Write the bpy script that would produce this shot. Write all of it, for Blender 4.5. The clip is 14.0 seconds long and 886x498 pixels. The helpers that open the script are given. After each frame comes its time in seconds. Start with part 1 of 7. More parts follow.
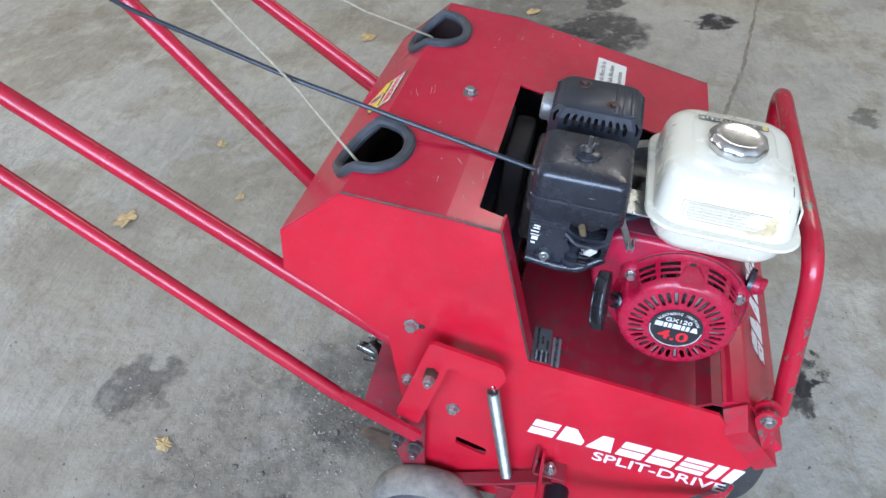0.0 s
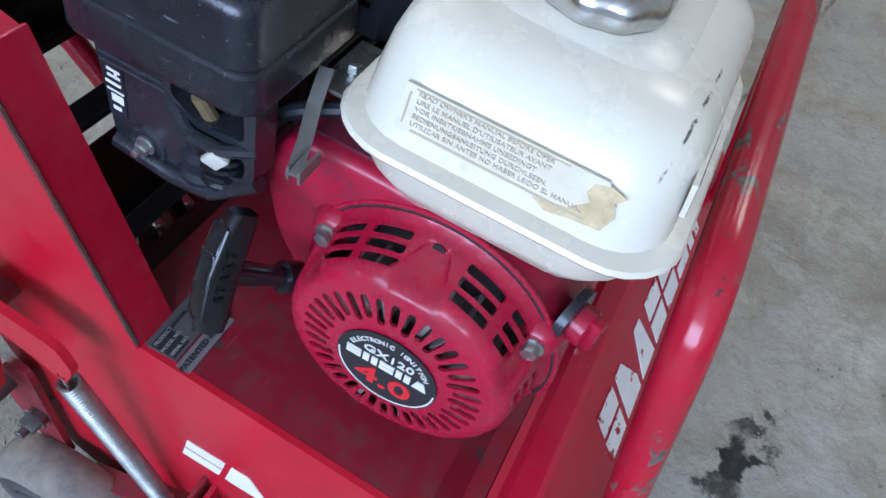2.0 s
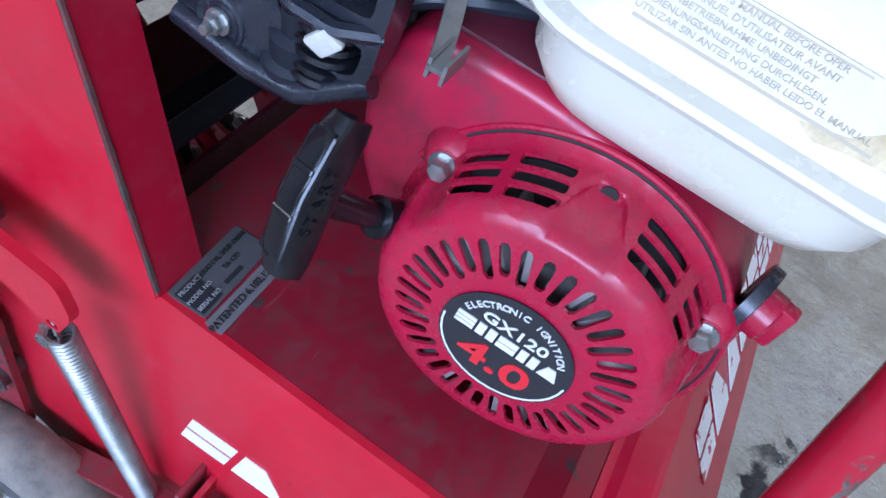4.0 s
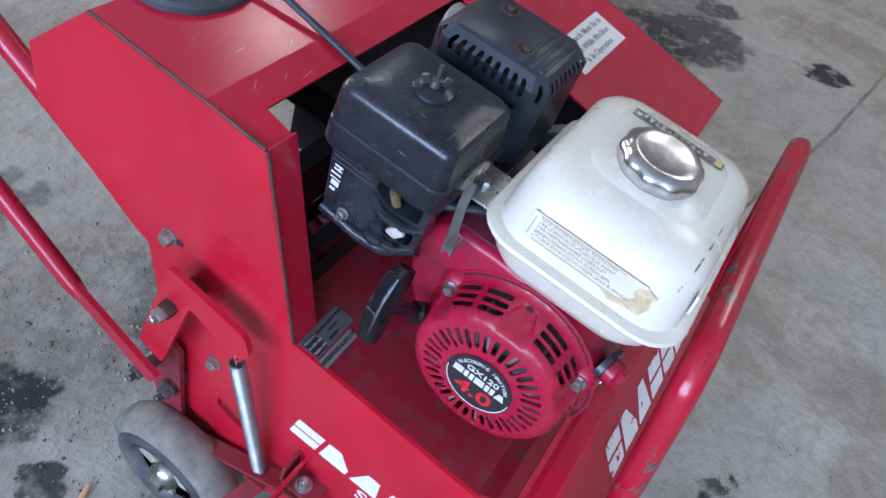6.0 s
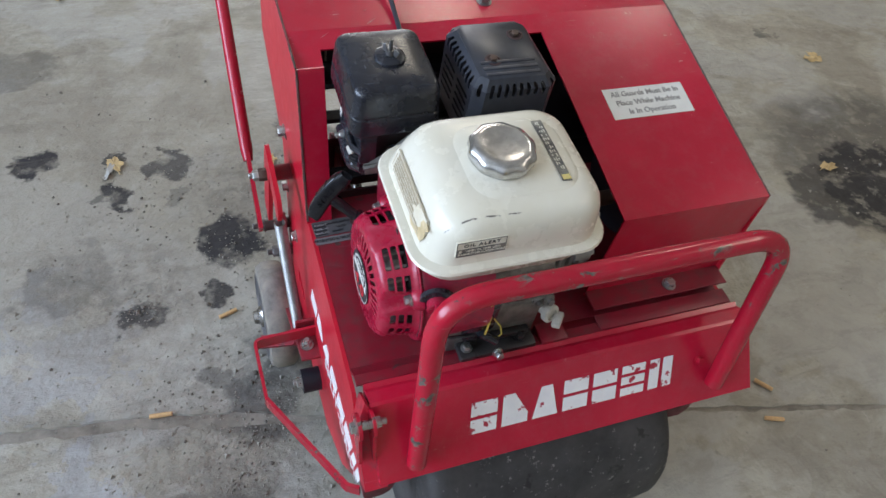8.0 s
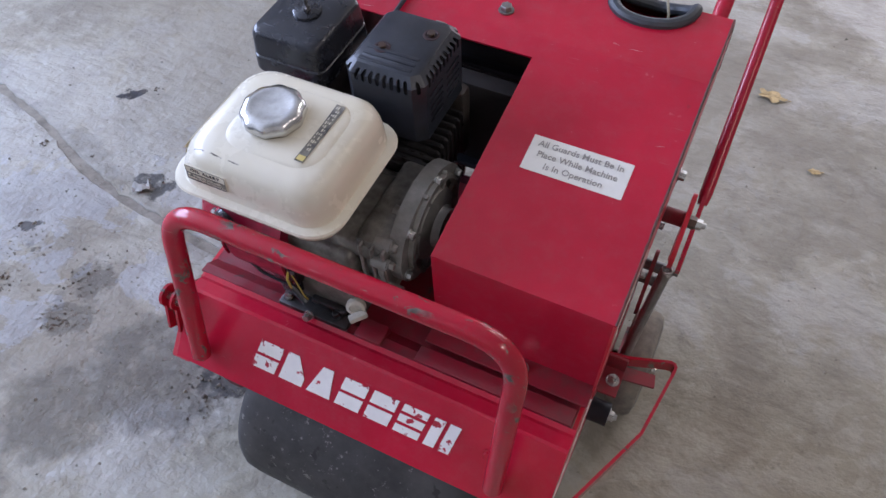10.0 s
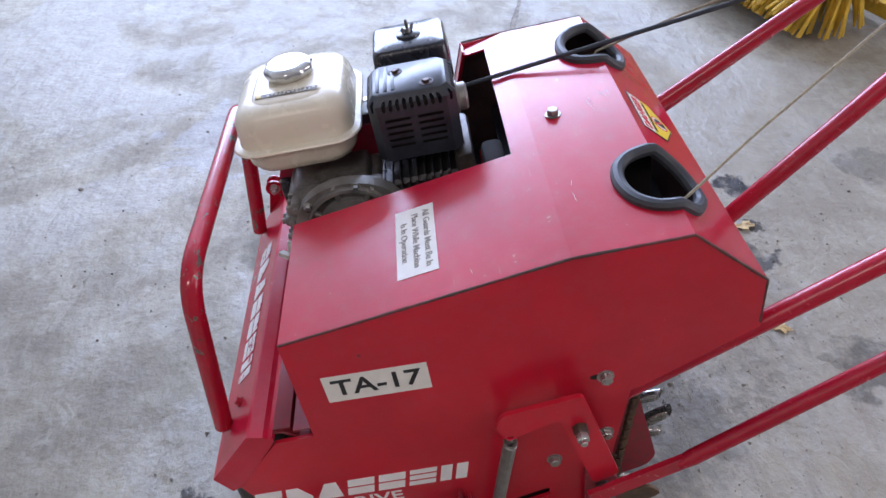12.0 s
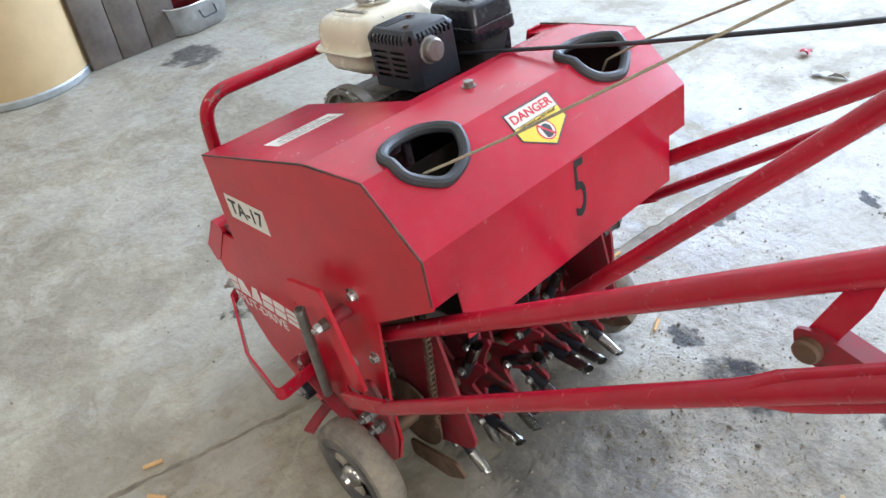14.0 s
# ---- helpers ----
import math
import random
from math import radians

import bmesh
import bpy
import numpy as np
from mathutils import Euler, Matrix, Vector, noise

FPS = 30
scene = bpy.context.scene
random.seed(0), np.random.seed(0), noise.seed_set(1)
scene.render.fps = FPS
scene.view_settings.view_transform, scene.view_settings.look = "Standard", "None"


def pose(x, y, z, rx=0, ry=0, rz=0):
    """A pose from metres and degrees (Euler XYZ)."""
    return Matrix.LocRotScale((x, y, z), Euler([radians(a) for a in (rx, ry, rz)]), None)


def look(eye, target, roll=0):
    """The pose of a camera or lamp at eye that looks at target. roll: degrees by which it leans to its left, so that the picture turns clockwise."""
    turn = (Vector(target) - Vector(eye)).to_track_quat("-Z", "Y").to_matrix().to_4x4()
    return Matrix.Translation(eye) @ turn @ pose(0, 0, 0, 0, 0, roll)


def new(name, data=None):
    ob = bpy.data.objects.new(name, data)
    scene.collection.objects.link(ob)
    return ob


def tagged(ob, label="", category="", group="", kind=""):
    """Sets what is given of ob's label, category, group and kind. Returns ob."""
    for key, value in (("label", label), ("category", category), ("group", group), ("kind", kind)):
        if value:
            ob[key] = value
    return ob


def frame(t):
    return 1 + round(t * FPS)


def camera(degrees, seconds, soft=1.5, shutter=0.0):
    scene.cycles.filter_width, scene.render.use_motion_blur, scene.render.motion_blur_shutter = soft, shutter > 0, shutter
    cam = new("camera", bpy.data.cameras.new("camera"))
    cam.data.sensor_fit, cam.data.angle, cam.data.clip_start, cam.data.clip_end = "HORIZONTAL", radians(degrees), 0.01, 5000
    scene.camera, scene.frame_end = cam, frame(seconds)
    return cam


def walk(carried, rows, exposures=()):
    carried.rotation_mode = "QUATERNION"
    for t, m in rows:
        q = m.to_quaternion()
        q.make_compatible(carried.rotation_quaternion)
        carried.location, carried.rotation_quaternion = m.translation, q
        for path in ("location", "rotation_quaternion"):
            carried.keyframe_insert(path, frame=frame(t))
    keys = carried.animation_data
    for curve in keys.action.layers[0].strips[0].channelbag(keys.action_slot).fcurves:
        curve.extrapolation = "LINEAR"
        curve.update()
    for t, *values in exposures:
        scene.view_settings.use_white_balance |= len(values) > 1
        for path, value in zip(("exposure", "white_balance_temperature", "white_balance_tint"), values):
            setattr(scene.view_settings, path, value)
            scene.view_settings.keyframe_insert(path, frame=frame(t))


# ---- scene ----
cam = camera(63.0, 14.0)
PATH = [
    (0, (-0.978, -0.209, 1.303), (0.473, 0.255, 0.008), -5.7),
    (0.5, (-0.922, -0.276, 1.239), (0.586, 0.212, 0.019), -6.2),
    (1, (-0.75, -0.285, 1.141), (0.859, 0.034, -0.002), -1.2),
    (1.5, (-0.631, -0.339, 1.052), (0.958, -0.155, -0.148), 8.0),
    (2, (-0.483, -0.418, 0.954), (0.76, 0.109, -0.521), 5.1),
    (2.5, (-0.453, -0.385, 0.834), (0.764, 0.087, -0.681), 9.8),
    (4.8, (-0.49, -0.318, 0.857), (0.846, 0.084, -0.576), 15.9),
    (5, (-0.487, -0.324, 0.864), (0.855, 0.092, -0.56), 15.6),
    (5.5, (-0.564, -0.343, 0.986), (0.783, 0.167, -0.403), 14.0),
    (6, (-0.66, -0.4, 1.119), (0.658, 0.169, -0.273), 13.2),
    (6.5, (-0.718, -0.566, 1.19), (0.525, 0.261, -0.14), 8.5),
    (7, (-0.713, -0.788, 1.238), (0.385, 0.335, 0.0), 8.2),
    (7.5, (-0.586, -0.834, 1.245), (0.314, 0.413, -0.034), 10.4),
    (8, (-0.435, -0.901, 1.232), (0.159, 0.415, -0.152), 7.6),
    (8.5, (-0.251, -1.018, 1.268), (-0.25, 0.42, -0.122), -1.8),
    (8.8, (-0.145, -1.011, 1.236), (-0.363, 0.440, -0.123), -3.4),
    (9, (-0.033, -1.02, 1.265), (-0.317, 0.406, -0.109), -1.4),
    (9.2, (0.022, -0.988, 1.271), (-0.273, 0.398, -0.141), -0.4),
    (11.3, (0.871, -0.546, 1.295), (-0.598, -0.126, 0.005), -3.6),
    (11.5, (0.901, -0.438, 1.275), (-0.652, -0.217, 0.034), -4.9),
    (12, (0.891, -0.179, 1.275), (-0.633, -0.083, -0.017), -0.6),
    (12.5, (0.921, 0.093, 1.279), (-0.578, -0.237, -0.003), -4.5),
    (13, (0.867, 0.319, 1.245), (-0.48, -0.311, -0.092), -2.6),
    (13.5, (0.799, 0.566, 1.262), (-0.441, -0.232, -0.09), -3.0),
    (14, (0.727, 0.773, 1.272), (-0.293, -0.404, 0.017), -5.8),
]
# seconds, stops, kelvin, tint
EXPOSURE = [(0, 0.16, 5650, 15), (1, 0.21, 5650, 14), (1.5, 0.11, 5620, 14), (2, -0.28, 5530, 17), (2.5, -0.48, 5380, 18), (5, 0.23, 5230, 23), (5.5, 0.07, 5280, 24), (6, -0.21, 5430, 22),
            (6.5, -0.24, 5580, 20), (7.5, -0.2, 6220, 15), (8, -0.26, 6080, 15), (9, -0.28, 5880, 21), (11.5, 0.1, 5680, 28), (12.5, 0.04, 5800, 22), (13, 0.06, 5880, 18), (13.5, 0.32, 6080, 15), (14, 0.52, 6080, 14)]
walk(cam, [(t, look(eye, target, roll)) for t, eye, target, roll in PATH], EXPOSURE)

# ---- world, daylight door, ceiling light ----
world = bpy.data.worlds.new("world")
scene.world = world
world.use_nodes = True
wn = world.node_tree
sky = wn.nodes.new("ShaderNodeTexSky")
sky.sky_type = "NISHITA"
sky.sun_disc = False
sky.sun_elevation, sky.sun_rotation = radians(38), radians(200)
wn.links.new(sky.outputs["Color"], wn.nodes["Background"].inputs["Color"])
wn.nodes["Background"].inputs["Strength"].default_value = 0.12


def area_lamp(name, m, w, h, watts, color):
    lamp = bpy.data.lights.new(name, "AREA")
    lamp.shape, lamp.size, lamp.size_y, lamp.energy, lamp.color = "RECTANGLE", w, h, watts, color
    ob = new(name, lamp)
    ob.matrix_world = m
    return ob


# sky light that comes in through the open garage door in the west wall
area_lamp("door_daylight", look((-4.95, -0.5, 2.62), (0, -0.5, 2.62)), 5.1, 2.1, 515, (0.68, 0.82, 1.0))
# two lamps under the ceiling
area_lamp("ceiling_lamp_and_fill", look((2.6, -0.40, 3.1), (2.6, -0.40, 0)), 0.45, 0.45, 6, (1.0, 0.92, 0.76))
area_lamp("ceiling_lamp_and_fill", look((2.10, 1.30, 3.05), (2.10, 1.30, 0)), 0.30, 0.40, 10, (1.0, 0.92, 0.76))
# two unseen warm fills, added to brighten and warm the floor
area_lamp("ceiling_lamp_and_fill", look((3.5, -1.9, 3.9), (3.5, -1.9, 0)), 0.30, 1.4, 45, (1.0, 0.90, 0.70))
area_lamp("ceiling_lamp_and_fill", look((1.5, 3.5, 3.9), (1.5, 3.5, 0)), 0.30, 1.4, 36, (1.0, 0.90, 0.70))
# unseen high window added in the north wall to light the rear panel
area_lamp("north_fill_daylight", look((1.2, 5.95, 2.0), (1.2, 0, 1.2)), 3.2, 1.7, 115, (1.0, 0.96, 0.87))
sun = bpy.data.lights.new("sun", "SUN")
sun.energy, sun.angle, sun.color = 2.0, radians(3), (1.0, 0.95, 0.88)
sun_ob = new("sun", sun)
sun_ob.matrix_world = look((0, 0, 10), (3.0, 6.0, 0))


# ---- materials ----
def mat(name, color, rough=0.5, metal=0.0, spec=0.5):
    m = bpy.data.materials.new(name)
    m.use_nodes = True
    b = m.node_tree.nodes["Principled BSDF"]
    b.inputs["Base Color"].default_value = (*color, 1)
    b.inputs["Roughness"].default_value = rough
    b.inputs["Metallic"].default_value = metal
    b.inputs["Specular IOR Level"].default_value = spec
    return m


class Nodes:
    """Short hand for building a node material."""

    def __init__(self, m):
        self.m, self.t = m, m.node_tree
        self.b = self.t.nodes["Principled BSDF"]
        self.co = self.t.nodes.new("ShaderNodeTexCoord").outputs["Object"]

    def add(self, kind, **values):
        n = self.t.nodes.new(kind)
        for key, v in values.items():
            n.inputs[key].default_value = v
        return n

    def link(self, a, b):
        self.t.links.new(a, b)

    def noise(self, scale, detail=4, rough=0.6, co=None, distort=0.0):
        n = self.add("ShaderNodeTexNoise", Scale=scale, Detail=detail, Roughness=rough, Distortion=distort)
        self.link(co or self.co, n.inputs["Vector"])
        return n.outputs["Fac"]

    def ramp(self, fac, lo, hi, a=0.0, b=1.0):
        n = self.add("ShaderNodeMapRange")
        n.inputs["From Min"].default_value, n.inputs["From Max"].default_value = lo, hi
        n.inputs["To Min"].default_value, n.inputs["To Max"].default_value = a, b
        self.link(fac, n.inputs["Value"])
        return n.outputs["Result"]

    def mix(self, fac, a, b):
        n = self.t.nodes.new("ShaderNodeMix")
        n.data_type = "RGBA"
        for sock, v in ((n.inputs["Factor"], fac), (n.inputs["A"], a), (n.inputs["B"], b)):
            if isinstance(v, (tuple, list)):
                sock.default_value = (*v, 1)
            elif isinstance(v, (int, float)):
                sock.default_value = v
            else:
                self.link(v, sock)
        return n.outputs["Result"]

    def math(self, op, a, b=0.0):
        n = self.t.nodes.new("ShaderNodeMath")
        n.operation = op
        for sock, v in zip(n.inputs, (a, b)):
            if isinstance(v, (int, float)):
                sock.default_value = v
            else:
                self.link(v, sock)
        return n.outputs[0]

    def bump(self, height, strength, distance=0.002):
        n = self.add("ShaderNodeBump", Strength=strength, Distance=distance)
        self.link(height, n.inputs["Height"])
        self.link(n.outputs["Normal"], self.b.inputs["Normal"])

    def color(self, c):
        self.link(c, self.b.inputs["Base Color"])

    def rough(self, r):
        self.link(r, self.b.inputs["Roughness"])


def red_paint(name, base, dust, rough, chips=0.66, dust_amount=0.5):
    m = mat(name, base, rough)
    k = Nodes(m)
    tone = k.mix(k.ramp(k.noise(5.0, 5), 0.3, 0.7), tuple(v * 0.82 for v in base), tuple(min(1, v * 1.12) for v in base))
    grime = k.math("MULTIPLY", k.ramp(k.noise(42.0, 9, 0.75), 0.46, 0.80), dust_amount)
    c = k.mix(grime, tone, dust)
    chip = k.ramp(k.noise(55.0, 3, 0.55), chips, chips + 0.02)
    patch = k.ramp(k.noise(7.0, 2), 0.52, 0.62)
    c = k.mix(k.math("MULTIPLY", chip, patch), c, (0.07, 0.035, 0.032))
    scratch_co = k.add("ShaderNodeMapping")
    scratch_co.inputs["Scale"].default_value = (18, 160, 160)
    scratch_co.inputs["Rotation"].default_value = (0.3, 0.5, 0.4)
    k.link(k.co, scratch_co.inputs["Vector"])
    scr = k.ramp(k.noise(1.0, 2, 0.5, scratch_co.outputs["Vector"]), 0.72, 0.78)
    c = k.mix(k.math("MULTIPLY", scr, 0.12), c, (0.50, 0.30, 0.30))
    k.color(c)
    k.rough(k.math("ADD", k.ramp(k.noise(60.0, 4), 0.3, 0.8, -0.02, 0.05), k.math("ADD", k.math("MULTIPLY", grime, 0.4), rough)))
    k.bump(k.noise(160.0, 3), 0.06, 0.001)
    return m


RED = red_paint("red_paint", (0.51, 0.0070, 0.024), (0.36, 0.13, 0.14), 0.30, chips=0.74, dust_amount=0.15)
RED_TOP = red_paint("red_paint_weathered", (0.46, 0.0085, 0.032), (0.36, 0.15, 0.17), 0.22, chips=0.73, dust_amount=0.13)
RED_TUBE = red_paint("red_tube_paint", (0.40, 0.007, 0.026), (0.30, 0.10, 0.10), 0.23, chips=0.69, dust_amount=0.14)


def bumper_paint():
    """Tube paint rubbed through to grey steel in long patches."""
    m = red_paint("red_bumper_paint", (0.42, 0.007, 0.026), (0.20, 0.06, 0.06), 0.18, chips=0.66, dust_amount=0.3)
    k = Nodes(m)
    old = k.b.inputs["Base Color"].links[0].from_socket
    co = k.add("ShaderNodeMapping")
    co.inputs["Scale"].default_value = (26, 75, 30)
    k.link(k.co, co.inputs["Vector"])
    rub = k.ramp(k.noise(1.0, 6, 0.68, co.outputs["Vector"], 0.5), 0.575, 0.60)
    where = k.ramp(k.noise(9.0, 3), 0.44, 0.54)
    bare = k.mix(k.ramp(k.noise(120.0, 4), 0.35, 0.65), (0.062, 0.050, 0.044), (0.16, 0.135, 0.115))
    k.color(k.mix(k.math("MULTIPLY", rub, where), old, bare))
    return m


RED_BUMPER = bumper_paint()
RED_SCRAPED = red_paint("red_scraped_paint", (0.42, 0.008, 0.024), (0.075, 0.060, 0.058), 0.34, chips=0.50, dust_amount=0.9)
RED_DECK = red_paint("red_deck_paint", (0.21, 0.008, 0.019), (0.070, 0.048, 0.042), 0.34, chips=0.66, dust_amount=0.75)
RED_FAN = red_paint("red_engine_paint", (0.38, 0.006, 0.034), (0.13, 0.045, 0.05), 0.24, chips=0.72, dust_amount=0.45)
RED_HOUSING = red_paint("red_sooty_paint", (0.36, 0.006, 0.034), (0.055, 0.018, 0.028), 0.30, chips=0.75, dust_amount=0.85)
# very dark red: grime, and shade put into the colour of shaded plates
RED_SOOT_SHADE = red_paint("red_soot_and_shade", (0.10, 0.010, 0.022), (0.030, 0.018, 0.024), 0.34, chips=0.75, dust_amount=0.8)
RED_RUSTY = red_paint("red_rusty_paint", (0.12, 0.010, 0.018), (0.045, 0.024, 0.016), 0.55, chips=0.52, dust_amount=0.9)
RED_DIRTY = red_paint("red_soiled_paint", (0.24, 0.010, 0.022), (0.10, 0.075, 0.065), 0.5, chips=0.56, dust_amount=0.8)


def simple(name, color, rough, metal=0.0, vary=0.25, scale=30.0, dust=None, dust_amount=0.4, bump=0.1, bump_scale=120.0, spec=0.5):
    m = mat(name, color, rough, metal, spec)
    k = Nodes(m)
    c = k.mix(k.ramp(k.noise(scale, 6, 0.65), 0.3, 0.72), tuple(v * (1 - vary) for v in color), tuple(min(1, v * (1 + vary)) for v in color))
    if dust:
        c = k.mix(k.math("MULTIPLY", k.ramp(k.noise(scale * 0.4, 8, 0.7), 0.42, 0.75), dust_amount), c, dust)
    k.color(c)
    k.rough(k.ramp(k.noise(scale * 1.7, 5), 0.3, 0.8, max(0.03, rough - 0.04), min(1, rough + 0.06)))
    if bump:
        k.bump(k.noise(bump_scale, 4), bump, 0.001)
    return m


def black_plastic():
    # the bluish dust colour also carries the daylight sheen on the plastic
    m = simple("black_plastic", (0.010, 0.011, 0.016), 0.26, dust=(0.062, 0.066, 0.075), dust_amount=0.36, bump=0.10, bump_scale=300, spec=0.55)
    k = Nodes(m)
    old = k.b.inputs["Base Color"].links[0].from_socket
    for turn, scale in ((0.5, (30, 420, 420)), (-0.7, (420, 45, 300))):
        co = k.add("ShaderNodeMapping")
        co.inputs["Scale"].default_value = scale
        co.inputs["Rotation"].default_value = (0.3, turn, turn)
        k.link(k.co, co.inputs["Vector"])
        scr = k.math("MULTIPLY", k.ramp(k.noise(1.0, 2, 0.5, co.outputs["Vector"]), 0.69, 0.74), k.ramp(k.noise(14.0, 3), 0.45, 0.6, 0.0, 0.55))
        old = k.mix(scr, old, (0.17, 0.18, 0.20))
    k.color(old)
    return m


BLACK_PLASTIC = black_plastic()
BLACK_GRIP = simple("glossy_black_grip", (0.007, 0.007, 0.009), 0.22, dust=(0.03, 0.03, 0.032), dust_amount=0.2, bump=0.15, bump_scale=260)
# black lifted to blue-grey, with pale blotches, for the sky it reflects
SHIELD_SKY_BLACK = simple("sky_tinted_black_shield", (0.020, 0.023, 0.031), 0.36, vary=0.4, scale=40, dust=(0.065, 0.066, 0.072), dust_amount=0.35, bump=0.08, spec=0.5)
BLACK_STEEL = simple("black_steel", (0.010, 0.012, 0.018), 0.50, dust=(0.03, 0.026, 0.024), dust_amount=0.10, bump=0.04, spec=0.42)
RUBBER = simple("grey_rubber", (0.030, 0.034, 0.040), 0.55, dust=(0.12, 0.12, 0.12), dust_amount=0.35)
CABLE_BLACK = simple("cable_black", (0.022, 0.026, 0.034), 0.38)
DARK_BROWN = simple("blotched_dark_brown", (0.030, 0.016, 0.015), 0.6, vary=0.6, scale=25, dust=(0.075, 0.020, 0.020), dust_amount=0.5, bump=0.2)
# near-black for hollow parts and for fillers that stand in for inner shade
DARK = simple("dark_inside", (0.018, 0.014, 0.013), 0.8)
ZINC = simple("zinc_steel", (0.45, 0.46, 0.44), 0.29, 0.9, dust=(0.22, 0.18, 0.14), dust_amount=0.3)
SPRING_STEEL = simple("dull_spring_steel", (0.30, 0.30, 0.285), 0.40, 0.85, dust=(0.16, 0.14, 0.11), dust_amount=0.35)
DULL_STEEL = simple("dull_steel", (0.16, 0.155, 0.15), 0.38, 0.8, dust=(0.08, 0.07, 0.06), dust_amount=0.5)
CHROME = simple("worn_chrome", (0.66, 0.66, 0.65), 0.22, 1.0, vary=0.2, scale=60, dust=(0.30, 0.29, 0.27), dust_amount=0.5, bump=0.25, bump_scale=90)
CHROME_TIP = simple("bare_steel_tip", (0.42, 0.41, 0.39), 0.24, 1.0, dust=(0.25, 0.18, 0.12), dust_amount=0.4)
STEEL_RUST = simple("rusty_steel", (0.11, 0.075, 0.052), 0.62, 0.4, vary=0.5, dust=(0.17, 0.085, 0.04), dust_amount=0.7, bump=0.3)
DARK_RUST = simple("dark_rusty_screw", (0.075, 0.050, 0.038), 0.45, 0.5, vary=0.5, dust=(0.12, 0.06, 0.03), dust_amount=0.5, bump=0.2)
ALU = simple("cast_aluminium", (0.25, 0.243, 0.225), 0.42, 0.55, vary=0.3, dust=(0.10, 0.09, 0.075), dust_amount=0.7, bump=0.3, bump_scale=220)
BARE_ALU = simple("bare_aluminium", (0.52, 0.51, 0.49), 0.36, 0.7, vary=0.3, dust=(0.16, 0.15, 0.13), dust_amount=0.4, bump=0.2)
# darker copies of the aluminium: grease, plus shade below the tank
ALU_OILY_SHADED = simple("oily_shaded_aluminium", (0.085, 0.072, 0.062), 0.40, 0.3, vary=0.6, dust=(0.020, 0.017, 0.015), dust_amount=0.85, bump=0.3, bump_scale=200)
ALU_GREASY_SHADED = simple("greasy_shaded_aluminium", (0.19, 0.18, 0.16), 0.42, 0.4, vary=0.5, scale=45, dust=(0.040, 0.034, 0.028), dust_amount=0.8, bump=0.35, bump_scale=180)
FOOT_DARK = simple("oil_black_foot", (0.040, 0.037, 0.037), 0.30, 0.3, vary=0.5, dust=(0.014, 0.013, 0.013), dust_amount=0.8, bump=0.25, bump_scale=200)
PLUG = simple("grey_white_plastic", (0.52, 0.49, 0.42), 0.5, vary=0.2, scale=90, dust=(0.20, 0.17, 0.12), dust_amount=0.5, bump=0.15)
OLD_PAD = simple("dull_tan_pad", (0.17, 0.125, 0.06), 0.5, vary=0.3, dust=(0.07, 0.06, 0.05), dust_amount=0.5)
YELLOW_WIRE = simple("dull_yellow_wire", (0.50, 0.38, 0.06), 0.5, vary=0.2, bump=0)
WHITE_LABEL = simple("white_label", (0.74, 0.72, 0.66), 0.5, vary=0.06, dust=(0.45, 0.40, 0.32), dust_amount=0.25, bump=0)
GREY_LABEL = simple("silver_label", (0.42, 0.42, 0.42), 0.35, 0.3, vary=0.12, dust=(0.2, 0.18, 0.17), dust_amount=0.5, bump=0)
DULL_LABEL = simple("dull_silver_label", (0.075, 0.072, 0.074), 0.5, 0.0, vary=0.2, dust=(0.10, 0.095, 0.09), dust_amount=0.6, bump=0)
WORN_STRIP = simple("worn_strip_label", (0.16, 0.15, 0.15), 0.5, vary=0.2, dust=(0.16, 0.12, 0.11), dust_amount=0.6, bump=0)
OLD_LABEL = simple("yellowed_label", (0.70, 0.66, 0.54), 0.5, vary=0.08, dust=(0.45, 0.33, 0.15), dust_amount=0.6, bump=0)
INK = mat("black_ink", (0.02, 0.02, 0.022), 0.5)
FADED_INK = mat("faded_ink", (0.30, 0.28, 0.25), 0.6)
DULL_BLACK = simple("worn_black_print", (0.085, 0.080, 0.075), 0.6, vary=0.5, scale=160, dust=(0.42, 0.38, 0.28), dust_amount=0.8, bump=0)
PALE_INK = mat("pale_faded_ink", (0.44, 0.36, 0.24), 0.6)
PALE_YELLOW = mat("pale_yellow_print", (0.60, 0.48, 0.16), 0.6)
RED_INK = mat("red_ink", (0.62, 0.02, 0.03), 0.4)
YELLOW_INK = mat("yellow_ink", (0.80, 0.58, 0.03), 0.45)
WHITE_INK = simple("white_decal", (0.80, 0.79, 0.77), 0.45, vary=0.08, bump=0)
SCUFF = simple("pale_paint_scuff", (0.60, 0.36, 0.37), 0.5, vary=0.3, scale=200, bump=0)
WORN_EDGE = simple("worn_weld_edge", (0.075, 0.055, 0.045), 0.6, 0.3, vary=0.5, scale=60, dust=(0.28, 0.02, 0.03), dust_amount=0.8, bump=0.4)
ROPE = simple("tan_rope", (0.34, 0.30, 0.21), 0.85, vary=0.3, scale=200, bump=0.4, bump_scale=500)
TYRE = simple("grey_dusty_tyre", (0.17, 0.155, 0.135), 0.85, vary=0.4, scale=40, dust=(0.33, 0.29, 0.22), dust_amount=0.9, bump=0.35, bump_scale=200)
RIM_BLACK = simple("rim_black", (0.05, 0.05, 0.054), 0.45, vary=0.5, dust=(0.26, 0.24, 0.22), dust_amount=0.55, bump=0.2)


PALE_RIM = simple("dusty_pale_rim", (0.40, 0.36, 0.29), 0.5, vary=0.3, dust=(0.16, 0.13, 0.10), dust_amount=0.5, bump=0.2)


